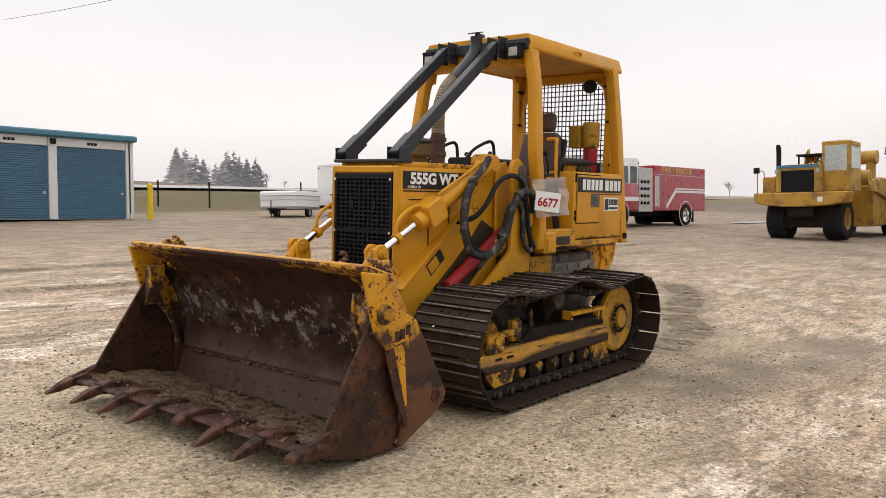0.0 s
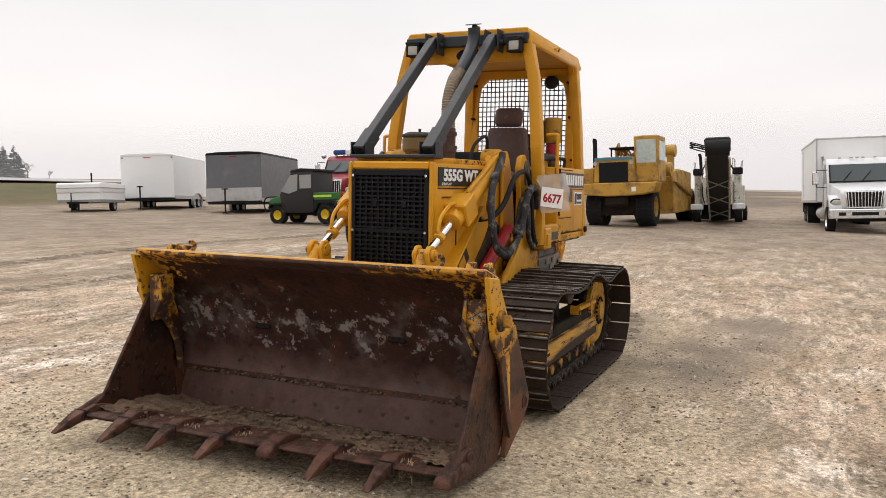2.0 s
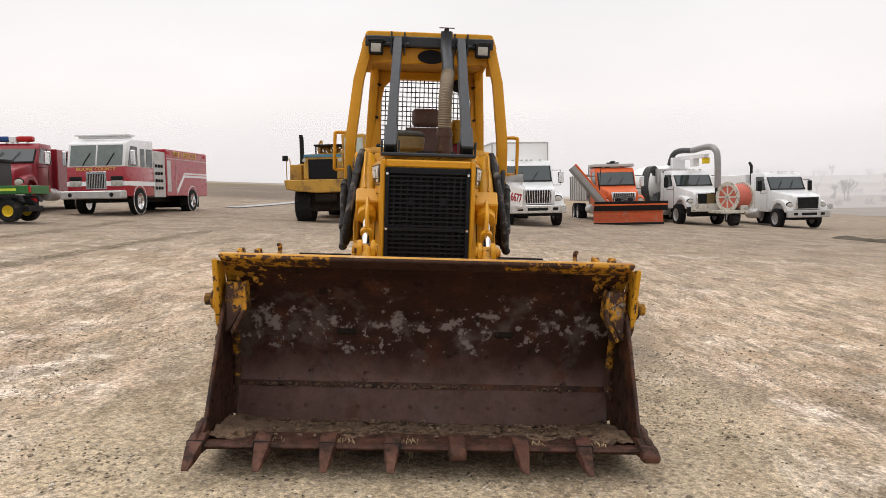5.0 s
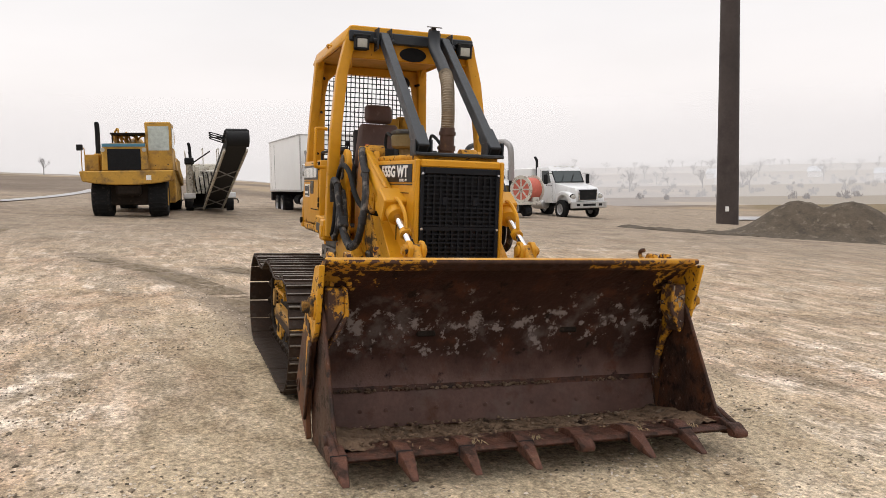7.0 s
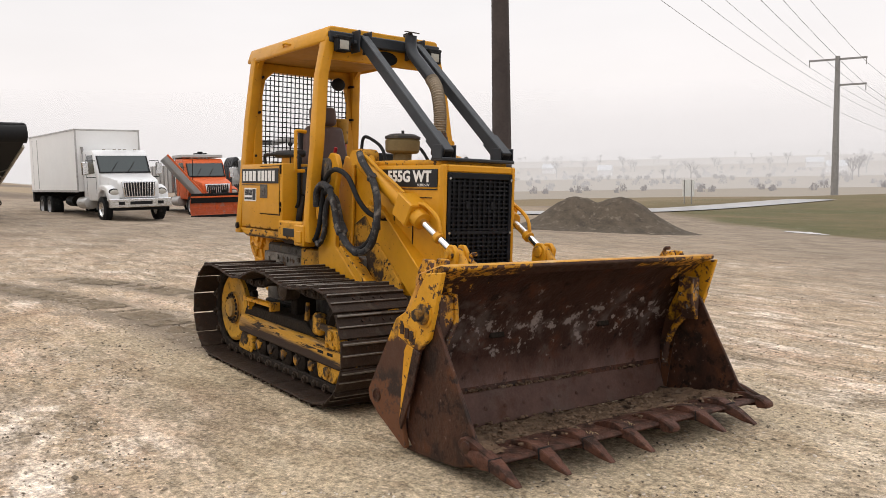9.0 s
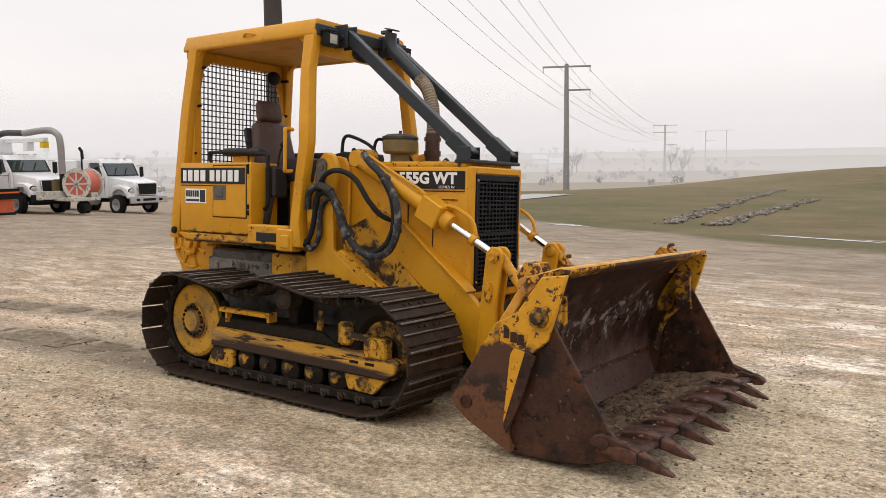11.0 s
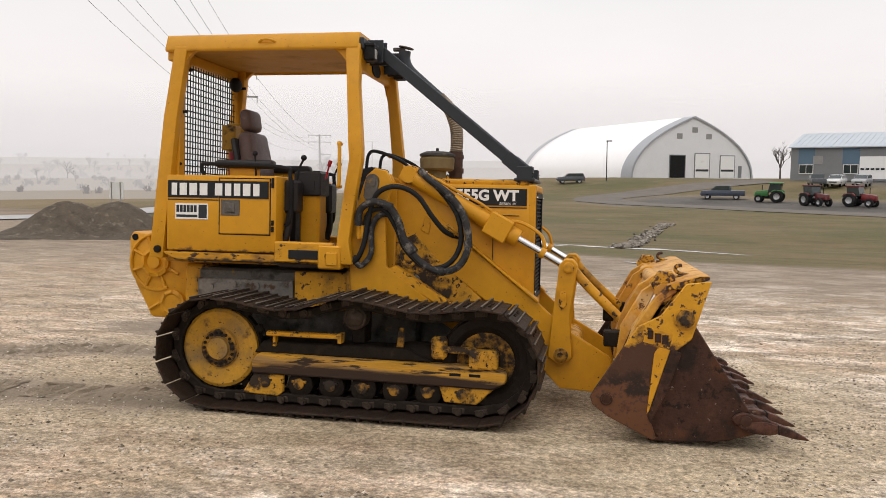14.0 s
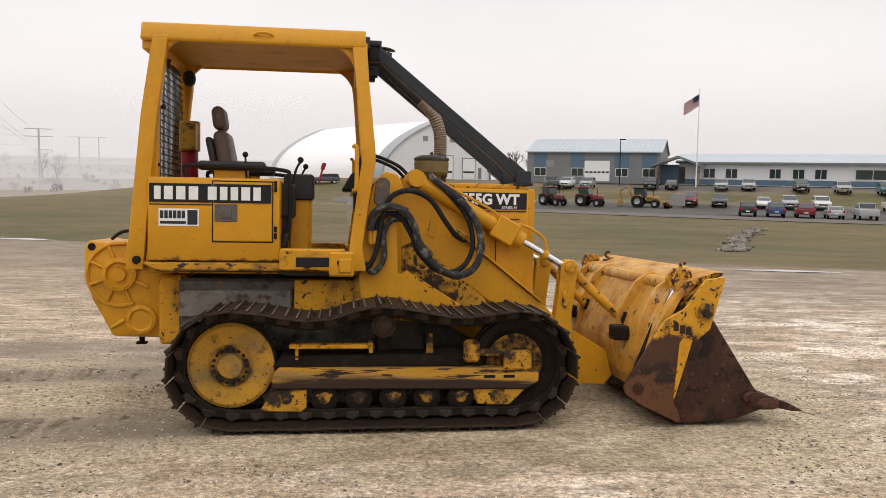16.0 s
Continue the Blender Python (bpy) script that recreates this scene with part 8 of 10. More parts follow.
    part("top_screen", join(box(-3.0, -1.8, -0.9, 0.7, 3.58, 3.66, 0.02), *[box(-2.9 + 0.9 * i, -2.84 + 0.9 * i, y, y + 0.06, 3.0, 3.6) for i in range(2) for y in (-0.85, 0.6)]), m_dark, v)
    part("lift_drum", join(cyl((-4.6, 0.4, 3.55), (-4.6, 1.6, 3.55), 0.3, seg=18), box(-4.8, -4.4, 1.2, 1.5, 2.3, 3.5, 0.03)), m_scraper, v)
    return v


def cold_planer():
    v = thing("cold_planer", "dirty cream milling machine with a raised black loading conveyor", "road planer", at(-28.9, -0.4, 0.0) @ sized(0.82))
    part("machine_body", join(box(-4.4, 0.2, -0.75, 0.75, 0.9, 2.1, 0.06), box(-4.4, -2.2, -0.85, 0.85, 2.0, 2.5, 0.06)), m_cream, v)
    for s in (1, -1):
        leg = part("leg_column", side_of(join(box(-0.3, 0.2, 0.78, 1.12, 0.75, 2.5, 0.05), cyl((-0.05, 0.95, 0.4), (-0.05, 0.95, 0.9), 0.15, seg=14)), s), m_cream, v, "cream lift leg column")
        part("leg_head", side_of(box(-0.35, 0.28, 0.72, 1.18, 2.4, 2.75, 0.05), s), m_dark, leg)
        part("leg_step", side_of(box(-0.2, 0.4, 0.7, 1.3, 0.65, 0.95, 0.04), s), m_wpaint, leg)
        wheel(v, 0.05, 1.0 * s, 0.4, 0.36, m_cream, 0.55)
        wheel(v, -3.9, 1.0 * s, 0.4, 0.36, m_cream, 0.55)
        part("side_tank", side_of(box(-3.4, -0.6, 0.75, 1.1, 0.9, 1.9, 0.05), s), m_cream, v)
    a, b = Vector((0.35, 0.12, 0.4)), Vector((9.2, 0.79, 3.2))
    d = b - a
    m = Matrix.Translation(a) @ d.to_track_quat("X", "Z").to_matrix().to_4x4()
    cv = part("conveyor", moved(join(box(0, d.length, -0.42, 0.42, -0.30, 0.22, 0.04)), m), m_black, v, "black rubber-covered conveyor")
    part("conveyor_head", moved(join(cyl((d.length, -0.46, 0), (d.length, 0.46, 0), 0.34, seg=22), box(d.length - 1.0, d.length + 0.2, -0.5, 0.5, 0.12, 0.4, 0.08)), m), m_black, cv)
    for s in (1, -1):
        part("conveyor_rail", moved(box(0, d.length * 0.94, s * 0.46 - 0.04, s * 0.46 + 0.04, -0.34, -0.22), m), m_cream, cv)
        each("conveyor_brace", [moved(tube([(0.7 + 1.1 * k, -0.44 * s, -0.32), (1.8 + 1.1 * k, 0.44 * s, -0.32)], 0.03, 6, 1), m) for k in range(0, 5, 2)], m_galv, cv)
        part("conveyor_stay", tube([(0.0, 0.9 * s, 2.4), (4.2, 0.45 * s + 0.35, 2.9)], 0.035, 6, 1), m_dark, v)
    part("head_guard", moved(join(*[tube([(d.length - 0.7, -0.5, 0.1 + 0.1 * q), (d.length - 0.5, -1.0, 0.2 + 0.1 * q), (d.length - 0.1, -1.0, 0.1 + 0.1 * q), (d.length, -0.5, 0.05 * q)], 0.025, 6, 4) for q in range(3)]), m), m_dark, cv)
    part("exhaust_stack", tube([(-0.6, -0.85, 2.2), (-0.6, -0.9, 3.3), (-0.5, -0.95, 3.5)], 0.08, 10), m_dark, v)
    part("canopy_post", join(tube([(-1.6, 0.6, 2.4), (-1.6, 0.6, 3.3), (-3.2, 0.6, 3.3), (-3.2, 0.6, 2.4)], 0.03, 6, 1), tube([(-1.6, -0.2, 2.4), (-1.6, -0.2, 3.3), (-3.2, -0.2, 3.3)], 0.03, 6, 1)), m_cream, v)
    each("hydraulic_hose", [tube([(0.25, -0.7 + 0.2 * k, 2.0), (0.5, -0.7 + 0.22 * k, 1.5), (0.35, -0.6 + 0.2 * k, 0.9)], 0.03, 6) for k in range(7)], m_black, v)
    for s in (1, -1):
        part("control_post", side_of(join(box(0.15, 0.4, 0.45, 0.7, 0.9, 2.3, 0.03), box(0.2, 0.45, 0.3, 0.5, 1.3, 1.8, 0.03)), s), m_cream, v)
        part("hand_rail", side_of(tube([(0.1, 1.1, 2.7), (0.1, 1.15, 3.05), (-0.5, 1.15, 3.05), (-0.5, 1.1, 2.5)], 0.025, 6, 2), s), m_cream, v)
        part("step_bar", side_of(tube([(0.5, 0.9, 0.6), (0.6, 1.35, 0.6), (0.3, 1.4, 0.4)], 0.03, 6, 2), s), m_dark, v)
    part("milling_drum_box", box(-2.6, -1.2, -1.0, 1.0, 0.15, 0.95, 0.04), m_grime, v)
    part("spray_bar", box(0.3, 0.42, -0.8, 0.8, 0.25, 0.33), m_dark, v)
    return v


box_truck()
plow_truck()
vacuum_truck()
road_tractor()
fire_engine()
old_fire_truck()
utility_vehicle()
cargo_trailer(-22.3, -25.0, 24.0, 2.6, 2.72, 5.2, m_wbox, "white enclosed cargo trailer on its tongue jack")
cargo_trailer(-21.9, -19.75, 17.0, 2.6, 2.78, 5.6, m_greybox, "dark grey enclosed cargo trailer with bright lower guard", m_alu, m_black)
folding_camper()
motor_scraper()
cold_planer()


# ---- storage building ----
def storage_building():
    x1, y1 = -12.0, -26.6
    v = thing("storage_building", "white storage building with blue roll-up doors and blue roof", "storage building", pose(x1, y1, ground_z(x1, y1)) @ sized(1.03), kind="")
    part("wall", join(box(0.0, 30, -9.0, -0.12, 0.0, 3.05)), m_wtrim, v)
    part("roof", prism([(0.12, 3.05), (0.16, 3.30), (-4.5, 3.75), (-9.2, 3.30), (-9.2, 3.05)], -0.15, 30.2, 0.02, axis="x"), m_bluetrim, v, "blue metal roof")
    part("gutter", box(-0.2, 30.2, 0.02, 0.20, 3.08, 3.28, 0.03), m_bluetrim, v)
    part("downpipe", join(box(0.02, 0.10, -0.10, 0.0, 0.1, 3.1, 0.01), box(-0.02, 0.1, -0.10, 0.06, 0.05, 0.2, 0.01)), m_wtrim, v)
    for k in range(8):
        x0 = 0.22 + 3.05 * k
        d = part("rollup_door", prism([(x0, 0.03), (x0 + 2.7, 0.03), (x0 + 2.7, 2.72), (x0, 2.72)], -0.13, -0.08, 0.0), m_bluedoor, v, "blue corrugated roll-up door")
        ribs = []
        for q in range(32):
            z = 0.06 + q * 0.083
            ribs.append(prism([(-0.085, z), (-0.055, z + 0.02), (-0.055, z + 0.05), (-0.085, z + 0.07)], x0, x0 + 2.7, 0.0, axis="x"))
        part("door_rib", join(*ribs), m_bluedoor, d)
        part("post", box(x0 - 0.33, x0 - 0.02, -0.13, 0.0, 0.0, 3.05, 0.01), m_wtrim, v)
        part("header", box(x0, x0 + 2.72, -0.13, -0.02, 2.73, 3.05, 0.01), m_wtrim, v)
        part("unit_bars", join(*[box(x0 + 1.16 + 0.14 * q, x0 + 1.27 + 0.14 * q, -0.02, -0.008, 2.83, 2.93) for q in range(3)]), m_dark, v)
        part("wall_lamp", box(x0 + 2.78, x0 + 2.98, -0.01, 0.12, 2.8, 3.0, 0.02), m_dark, v)
        part("door_latch", box(x0 + 0.1, x0 + 0.2, -0.07, -0.03, 0.95, 1.05), m_alu, d)
    return v


storage_building()
bx_, by_ = -12.6, -26.2
b = thing("bollard", "bright yellow pipe bollard beside the storage building", "bollard", at(bx_, by_))
part("pipe", join(cyl((0, 0, -0.1), (0, 0, 1.42), 0.115, seg=18), ball((0, 0, 1.42), 0.115, 1, 1, 0.6)), m_bollard, b)

# fence posts along the grass
for i, (fx, fy) in enumerate(((-19.2, -36.4), (-21.1, -34.3), (-31.0, -38.0))):
    solid("fence_post", cyl((0, 0, -0.2), (0, 0, 1.45), 0.05, seg=8), m_dark, "dark steel fence post standing in grass", "fence post", "fence posts", m=at(fx, fy))


# ---- loose land forms ----
def heap():
    bm = bmesh.new()
    n, k = 44, 90
    rows = []
    cx, cy = -17.3, 21.6
    ax = Vector((0.755, 0.656, 0))
    ay = Vector((-0.656, 0.755, 0))
    for i in range(n + 1):
        row = []
        for j in range(k):
            a = 2 * math.pi * j / k
            r = i / n
            u, w = r * math.cos(a), r * math.sin(a)
            x, y = u * 4.4, w * 2.9
            p = Vector((cx, cy, 0)) + ax * x + ay * y
            e1 = math.exp(-((x - 0.85) / 1.75) ** 2 - (y / 1.3) ** 2) * 1.52
            e2 = math.exp(-((x + 1.15) / 1.65) ** 2 - (y / 1.3) ** 2) * 1.46
            z = max(e1, e2) * 0.75 + 0.25 * (e1 + e2) * 0.62
            z += (0.10 * noise.noise((x * 1.2, y * 1.2, 2)) + 0.05 * noise.noise((x * 4, y * 4, 5))) * (1 - r)
            z = max(z, 0.0) - 0.06 * r
            row.append(bm.verts.new((p.x, p.y, ground_z(p.x, p.y) + z)))
        rows.append(row)
    for i in range(n):
        for j in range(k):
            j2 = (j + 1) % k
            bm.faces.new((rows[i][j], rows[i + 1][j], rows[i + 1][j2], rows[i][j2]))
    bmesh.ops.remove_doubles(bm, verts=bm.verts[:], dist=0.001)
    solid("gravel_heap", bm, m_mound, "twin-peaked heap of brown gravelly soil on the lot", "soil heap", kind="stuff", smooth=60)


def strip(name, pts, width, mat, label, category, lift=0.012, rough=0.0, seed=1, kind="structure", k=8, height=0.0, cross=6):
    """A band laid along a line on the land."""
    line = smooth_line([(x, y, 0) for x, y in pts], k)
    rnd = random.Random(seed)
    bm = bmesh.new()
    rows = []
    for i, p in enumerate(line):
        d = (line[min(i + 1, len(line) - 1)] - line[max(i - 1, 0)]).normalized()
        nrm = Vector((-d.y, d.x, 0))
        wv = width * (1 + rough * 0.5 * noise.noise((p.x * 0.7, p.y * 0.7, seed)))
        end = min(1.0, i / 4, (len(line) - 1 - i) / 4) if rough else 1.0
        row = []
        for j in range(cross + 1):
            t = j / cross - 0.5
            q = p + nrm * (t * wv * (0.3 + 0.7 * end) + rough * 0.12 * rnd.uniform(-1, 1))
            z = ground_z(q.x, q.y) + lift * (end if rough else 1.0)
            if rough:
                prof = math.cos(t * math.pi)
                z += height * end * prof * (0.5 + 0.9 * abs(noise.noise((q.x * 2.3, q.y * 2.3, seed)))) + 0.03 * rough * rnd.uniform(-1, 1) * prof - 0.012 * (1 - prof)
            row.append(bm.verts.new((q.x, q.y, z)))
        rows.append(row)
    for a, b2 in zip(rows, rows[1:]):
        for j in range(cross):
            bm.faces.new((a[j], a[j + 1], b2[j + 1], b2[j]))
    bmesh.ops.recalc_face_normals(bm, faces=bm.faces[:])
    return solid(name, bm, mat, label, category, kind=kind, smooth=60)


heap()
strip("soil_windrow", [(-22.4, 15.6), (-20.4, 16.4), (-18.7, 17.6), (-17.6, 18.9)], 1.2, m_mound, "low windrow of dark soil beside the heap", "soil", 0.015, 0.8, 3, "stuff", 14, 0.10)
# roads
m_wetroad = M("wet_pale_road", (0.30, 0.285, 0.28), 0.35, var=0.1, scale=0.2)
strip("road", [(-40.5, 35.5), (-35.6, 42.0), (-33.7, 48.0), (-33.8, 54.0), (-34.4, 62.0), (-35.3, 70.0)], 4.6, m_wetroad, "pale wet highway running past the bank", "road", 0.06, kind="structure")
strip("road", [(-60, -7.5), (-46, -8.0), (-38, -8.8), (-34, -9.4)], 0.8, m_wetroad, "pale concrete strip behind the trucks", "path", 0.03, kind="structure")
strip("road", [(-130, -45), (-70, -56), (-30, -62), (20, -70), (80, -84)], 7.0, m_wetroad, "distant pale road behind the grass verge", "road", 0.25, kind="structure")
m_gravel_drive = M("worn_gravel_drive", (0.14, 0.122, 0.103), 0.9, var=0.15, scale=0.5)
strip("road", [(60, 52), (42, 63), (25, 72), (14, 80), (4, 88), (2, 96), (12, 104), (24, 110)], 6.0, m_gravel_drive, "grey gravel drive curving up the bank", "drive", 0.05, kind="structure")


# riprap patches on the bank
def riprap(pts, n, width, seed):
    rnd = random.Random(seed)
    bm = bmesh.new()
    line = smooth_line([(x, y, 0) for x, y in pts], 10)
    for _ in range(n):
        p = line[rnd.randrange(len(line))]
        x, y = p.x + rnd.gauss(0, width * 0.35), p.y + rnd.gauss(0, width * 0.35)
        r = rnd.uniform(0.07, 0.17)
        vs = bmesh.ops.create_icosphere(bm, subdivisions=1, radius=r)["verts"]
        sx, sy, sz = rnd.uniform(0.7, 1.4), rnd.uniform(0.7, 1.4), rnd.uniform(0.5, 0.9)
        z = ground_z(x, y)
        for q in vs:
            k = 1 + rnd.uniform(-0.22, 0.22)
            q.co = Vector((x + q.co.x * sx * k, y + q.co.y * sy * k, z + 0.05 + q.co.z * sz * k))
    solid("riprap", bm, m_rock, "pale broken stone riprap on the grass bank", "riprap", kind="stuff", smooth=0)


riprap([(17.5, 27.7), (23.0, 38.0), (30.0, 49.0)], 520, 0.8, 3)
riprap([(2.9, 28.5), (4.3, 38.0), (6.2, 50.0)], 460, 0.6, 4)
riprap([(-10.9, 37.2), (-12.6, 50.0), (-15.0, 68.0), (-18.0, 92.0)], 620, 0.8, 5)
riprap([(-8.5, 37.4), (-9.0, 50.0), (-9.8, 68.0)], 420, 0.8, 6)


# pale scattered stones on the near lot
def pebbles():
    rnd = random.Random(21)
    verts, faces = [], []
    base = [Vector(c) for c in ((1, 0, 0), (0.3, 0.95, 0.1), (-0.85, 0.5, -0.1), (-0.7, -0.7, 0.1), (0.4, -0.9, -0.1), (0.1, 0.05, 0.9), (-0.1, 0, -0.8))]
    tri = [(0, 1, 5), (1, 2, 5), (2, 3, 5), (3, 4, 5), (4, 0, 5), (1, 0, 6), (2, 1, 6), (3, 2, 6), (4, 3, 6), (0, 4, 6)]
    for _ in range(64000):
        a = rnd.uniform(0, 2 * math.pi)
        d = 2.0 + 9.0 * rnd.random() ** 1.1
        x, y = 1.0 + d * math.cos(a), d * math.sin(a) - 0.5
        if -1.3 < x < 1.5 and abs(y) < 1.2:
            continue
        if noise.noise((x * 1.3, y * 1.3, 7)) + 0.6 * noise.noise((x * 4.1, y * 4.1, 2)) < rnd.uniform(-0.5, 0.55):
            continue
        r = rnd.uniform(0.004, 0.0115) * (1.7 if rnd.random() < 0.05 else 1)
        n0 = len(verts)
        sq = rnd.uniform(0.45, 0.8)
        z = ground_z(x, y) + 0.012 * noise.noise((x * 0.9, y * 0.9, 0)) + 0.006 * noise.noise((x * 3.1, y * 3.1, 4)) - 0.006
        ca, sa = math.cos(a * 7), math.sin(a * 7)
        e1, e2 = rnd.uniform(0.8, 1.4), rnd.uniform(0.7, 1.1)
        for c in base:
            verts.append((x + (c.x * ca * e1 - c.y * sa * e2) * r, y + (c.x * sa * e1 + c.y * ca * e2) * r, z + c.z * r * sq + r * 0.25))
        faces += [[n0 + i for i in f] for f in tri]
    me = bpy.data.meshes.new("gravel_stones")
    me.from_pydata(verts, [], faces)
    mt = M("gravel_stone", (0.34, 0.285, 0.22), 0.9, var=0.3, scale=9)
    nt = mt.node_tree
    geo = nt.nodes.new("ShaderNodeNewGeometry")
    hue = nt.nodes.new("ShaderNodeValToRGB")
    hue.color_ramp.elements[0].color = (0.07, 0.055, 0.04, 1)
    hue.color_ramp.elements[1].color = (0.66, 0.58, 0.49, 1)
    hue.color_ramp.elements.new(0.45).color = (0.27, 0.215, 0.155, 1)
    nt.links.new(geo.outputs["Random Per Island"], hue.inputs[0])
    nt.links.new(hue.outputs[0], nt.nodes["Principled BSDF"].inputs["Base Color"])
    me.materials.append(mt)
    tagged(new("gravel_stones", me), "small loose stones scattered over the gravel lot", "gravel", kind="stuff")


pebbles()


def crawler_marks():
    """Rows of ground pushed up by the grousers behind the machine."""
    rnd = random.Random(8)
    verts, faces = [], []
    for path, half in ((((-1.6, -0.92), (-3.0, -1.0), (-4.8, -1.45), (-6.6, -2.15), (-9.0, -3.4)), 0.25), (((-2.0, 0.9), (-3.2, 0.75), (-4.3, 0.1), (-6.2, -0.5), (-7.3, -1.3)), 0.24), (((-20.0, -9.6), (-12.6, -9.7), (-7.6, -10.6), (-2.1, -10.1), (3.0, -10.6)), 0.24), (((-16.0, -6.0), (-8.0, -6.8), (-3.2, -7.05), (1.0, -7.4)), 0.2)):
        raw = smooth_line([(a, b, 0) for a, b in path], 60)
        pts, walked = [raw[0]], 0.0
        for p, q in zip(raw, raw[1:]):
            walked += (q - p).length
            if walked > 0.15:
                pts.append(q)
                walked = 0.0
        for p, q in zip(pts, pts[1:]):
            d = (q - p)
            if d.length < 1e-6:
                continue
            n = Vector((-d.y, d.x, 0)).normalized()
            d.normalize()
            for rep in range(2):
                c = p.lerp(q, rep * 0.5)
                if rnd.random() < 0.3:
                    continue
                k0 = len(verts)
                cuts = 9
                for j in range(cuts + 1):
                    o = c + n * (half * (2 * j / cuts - 1)) + d * rnd.uniform(-0.025, 0.025)
                    h = max(-0.01, 0.015 + rnd.uniform(-0.018, 0.012)) * (0.3 if j in (0, cuts) else 1)
                    z = ground_z(o.x, o.y) - 0.004
                    w = rnd.uniform(0.022, 0.042)
                    verts += [(o.x - d.x * w, o.y - d.y * w, z), (o.x, o.y, z + h), (o.x + d.x * w, o.y + d.y * w, z)]
                for j in range(cuts):
                    a = k0 + 3 * j
                    faces += [(a, a + 3, a + 4, a + 1), (a + 1, a + 4, a + 5, a + 2)]
    me = bpy.data.meshes.new("crawler_marks")
    me.from_pydata(verts, [], faces)
    me.materials.append(M("pressed_damp_gravel", (0.23, 0.182, 0.128), 0.95, var=0.35, scale=8, bump=0.6, bscale=70))
    tagged(new("crawler_marks", me), "low ridges of damp gravel pressed by crawler tracks", "track marks", kind="stuff")


crawler_marks()


def puddle(pts, width, seed):
    """A thin sheet of standing rain water along the edge of the lot."""
    bm = bmesh.new()
    line = smooth_line([(a, b, 0) for a, b in pts], 8)
    n = len(line) - 1
    left, right = [], []
    for i, p in enumerate(line):
        q, r = line[max(0, i - 1)], line[min(n, i + 1)]
        d = (r - q).normalized()
        o = Vector((-d.y, d.x, 0))
        w = width * math.sin(math.pi * (i + 0.3) / (n + 0.6)) * (0.75 + 0.5 * noise.noise((i * 0.35, seed, 0)))
        z = max(ground_z(p.x + o.x * w, p.y + o.y * w), ground_z(p.x - o.x * w, p.y - o.y * w)) + 0.012
        left.append(bm.verts.new((p.x + o.x * w, p.y + o.y * w, z)))
        right.append(bm.verts.new((p.x - o.x * w, p.y - o.y * w, z)))
    for i in range(n):
        bm.faces.new((left[i], left[i + 1], right[i + 1], right[i]))
    solid("puddle", bm, m_water, "shallow rain puddle on the gravel", "puddle", "puddles", smooth=0)


# pale base colour stands in for the sky mirrored in the water
m_water = M("sky_pale_rain_water", (0.42, 0.40, 0.37), 0.22, var=0.1, scale=2, spec=0.8)
puddle([(11.2, 15.3), (12.5, 14.9), (14.0, 14.4)], 0.28, 1)
puddle([(-4.8, 31.5), (-2.0, 30.2), (0.6, 28.9)], 0.3, 2)
puddle([(0.9, 29.2), (3.0, 28.3), (4.9, 27.6), (7.6, 25.2)], 0.35, 3)
puddle([(-0.7, 30.8), (1.0, 29.8), (2.8, 28.4)], 0.18, 4)
puddle([(2.6, 18.7), (3.2, 18.0), (3.8, 17.4)], 0.22, 5)
puddle([(-16.4, 33.6), (-14.8, 32.8), (-13.0, 31.8)], 0.5, 6)


# ---- poles and lines ----
def utility_pole(x, y, h, r0, r1, arms, mat, label, seg=14):
    v = thing("transmission_pole", label, "power pole", at(x, y))
    part("shaft", cyl((0, 0, -1.0), (0, 0, h), r0, r1, seg=seg), mat, v)
    for z, a, b2, yaw in arms:
        part("crossarm", moved(join(box(a, b2, -0.12, 0.12, z - 0.12, z + 0.12), *[cyl((q, 0, z - 0.9), (q, 0, z), 0.06, seg=6) for q in (a + 0.1, b2 - 0.1)]), pose(0, 0, 0, 0, 0, yaw)), mat, v)
    return v


utility_pole(-30.5, 27.3, 32, 0.61, 0.37, [(30, -4, 4, 20), (27, -4, 4, 20), (24, -4, 4, 20)], m_weather, "tall brown weathering steel transmission pole on the lot", 12)
solid("pole_label", box(-0.012, 0.012, -0.09, 0.09, 0, 0.27), m_white, "small white tag on the steel pole", "tag", m=pose(-30.03, 26.91, ground_z(-30.5, 27.3) + 0.72, 0, 0, -42))
utility_pole(-50.6, 102.9, 18.6, 0.5, 0.3, [(18.2, -3.5, 3.5, 26), (14.8, 0, 3.5, 26)], m_galv, "grey steel power pole with crossarms beyond the bank")
utility_pole(-97.0, 268.0, 19.5, 0.45, 0.3, [(19.2, -4, 4, 20), (16.8, -4, 4, 20), (12.5, 0, 4, 20)], m_galv, "distant grey power pole with three crossarms")
utility_pole(-129.0, 412.0, 19, 0.45, 0.3, [(18.8, -5, 5, 20), (14, 0, 5, 20)], m_galv, "distant grey power pole in the mist")
utility_pole(-160.0, 553.0, 19, 0.4, 0.3, [(18.8, -5, 5, 20)], m_galv, "far grey power pole in the mist")


def line_between(a, b2, sag):
    a, b2 = Vector(a), Vector(b2)
    pts = [a.lerp(b2, t / 10) - Vector((0, 0, sag * 4 * (t / 10) * (1 - t / 10))) for t in range(11)]
    solid("power_line", tube(pts, 0.022, 5, 1), m_wire, "thin sagging power line", "power line", "power lines")


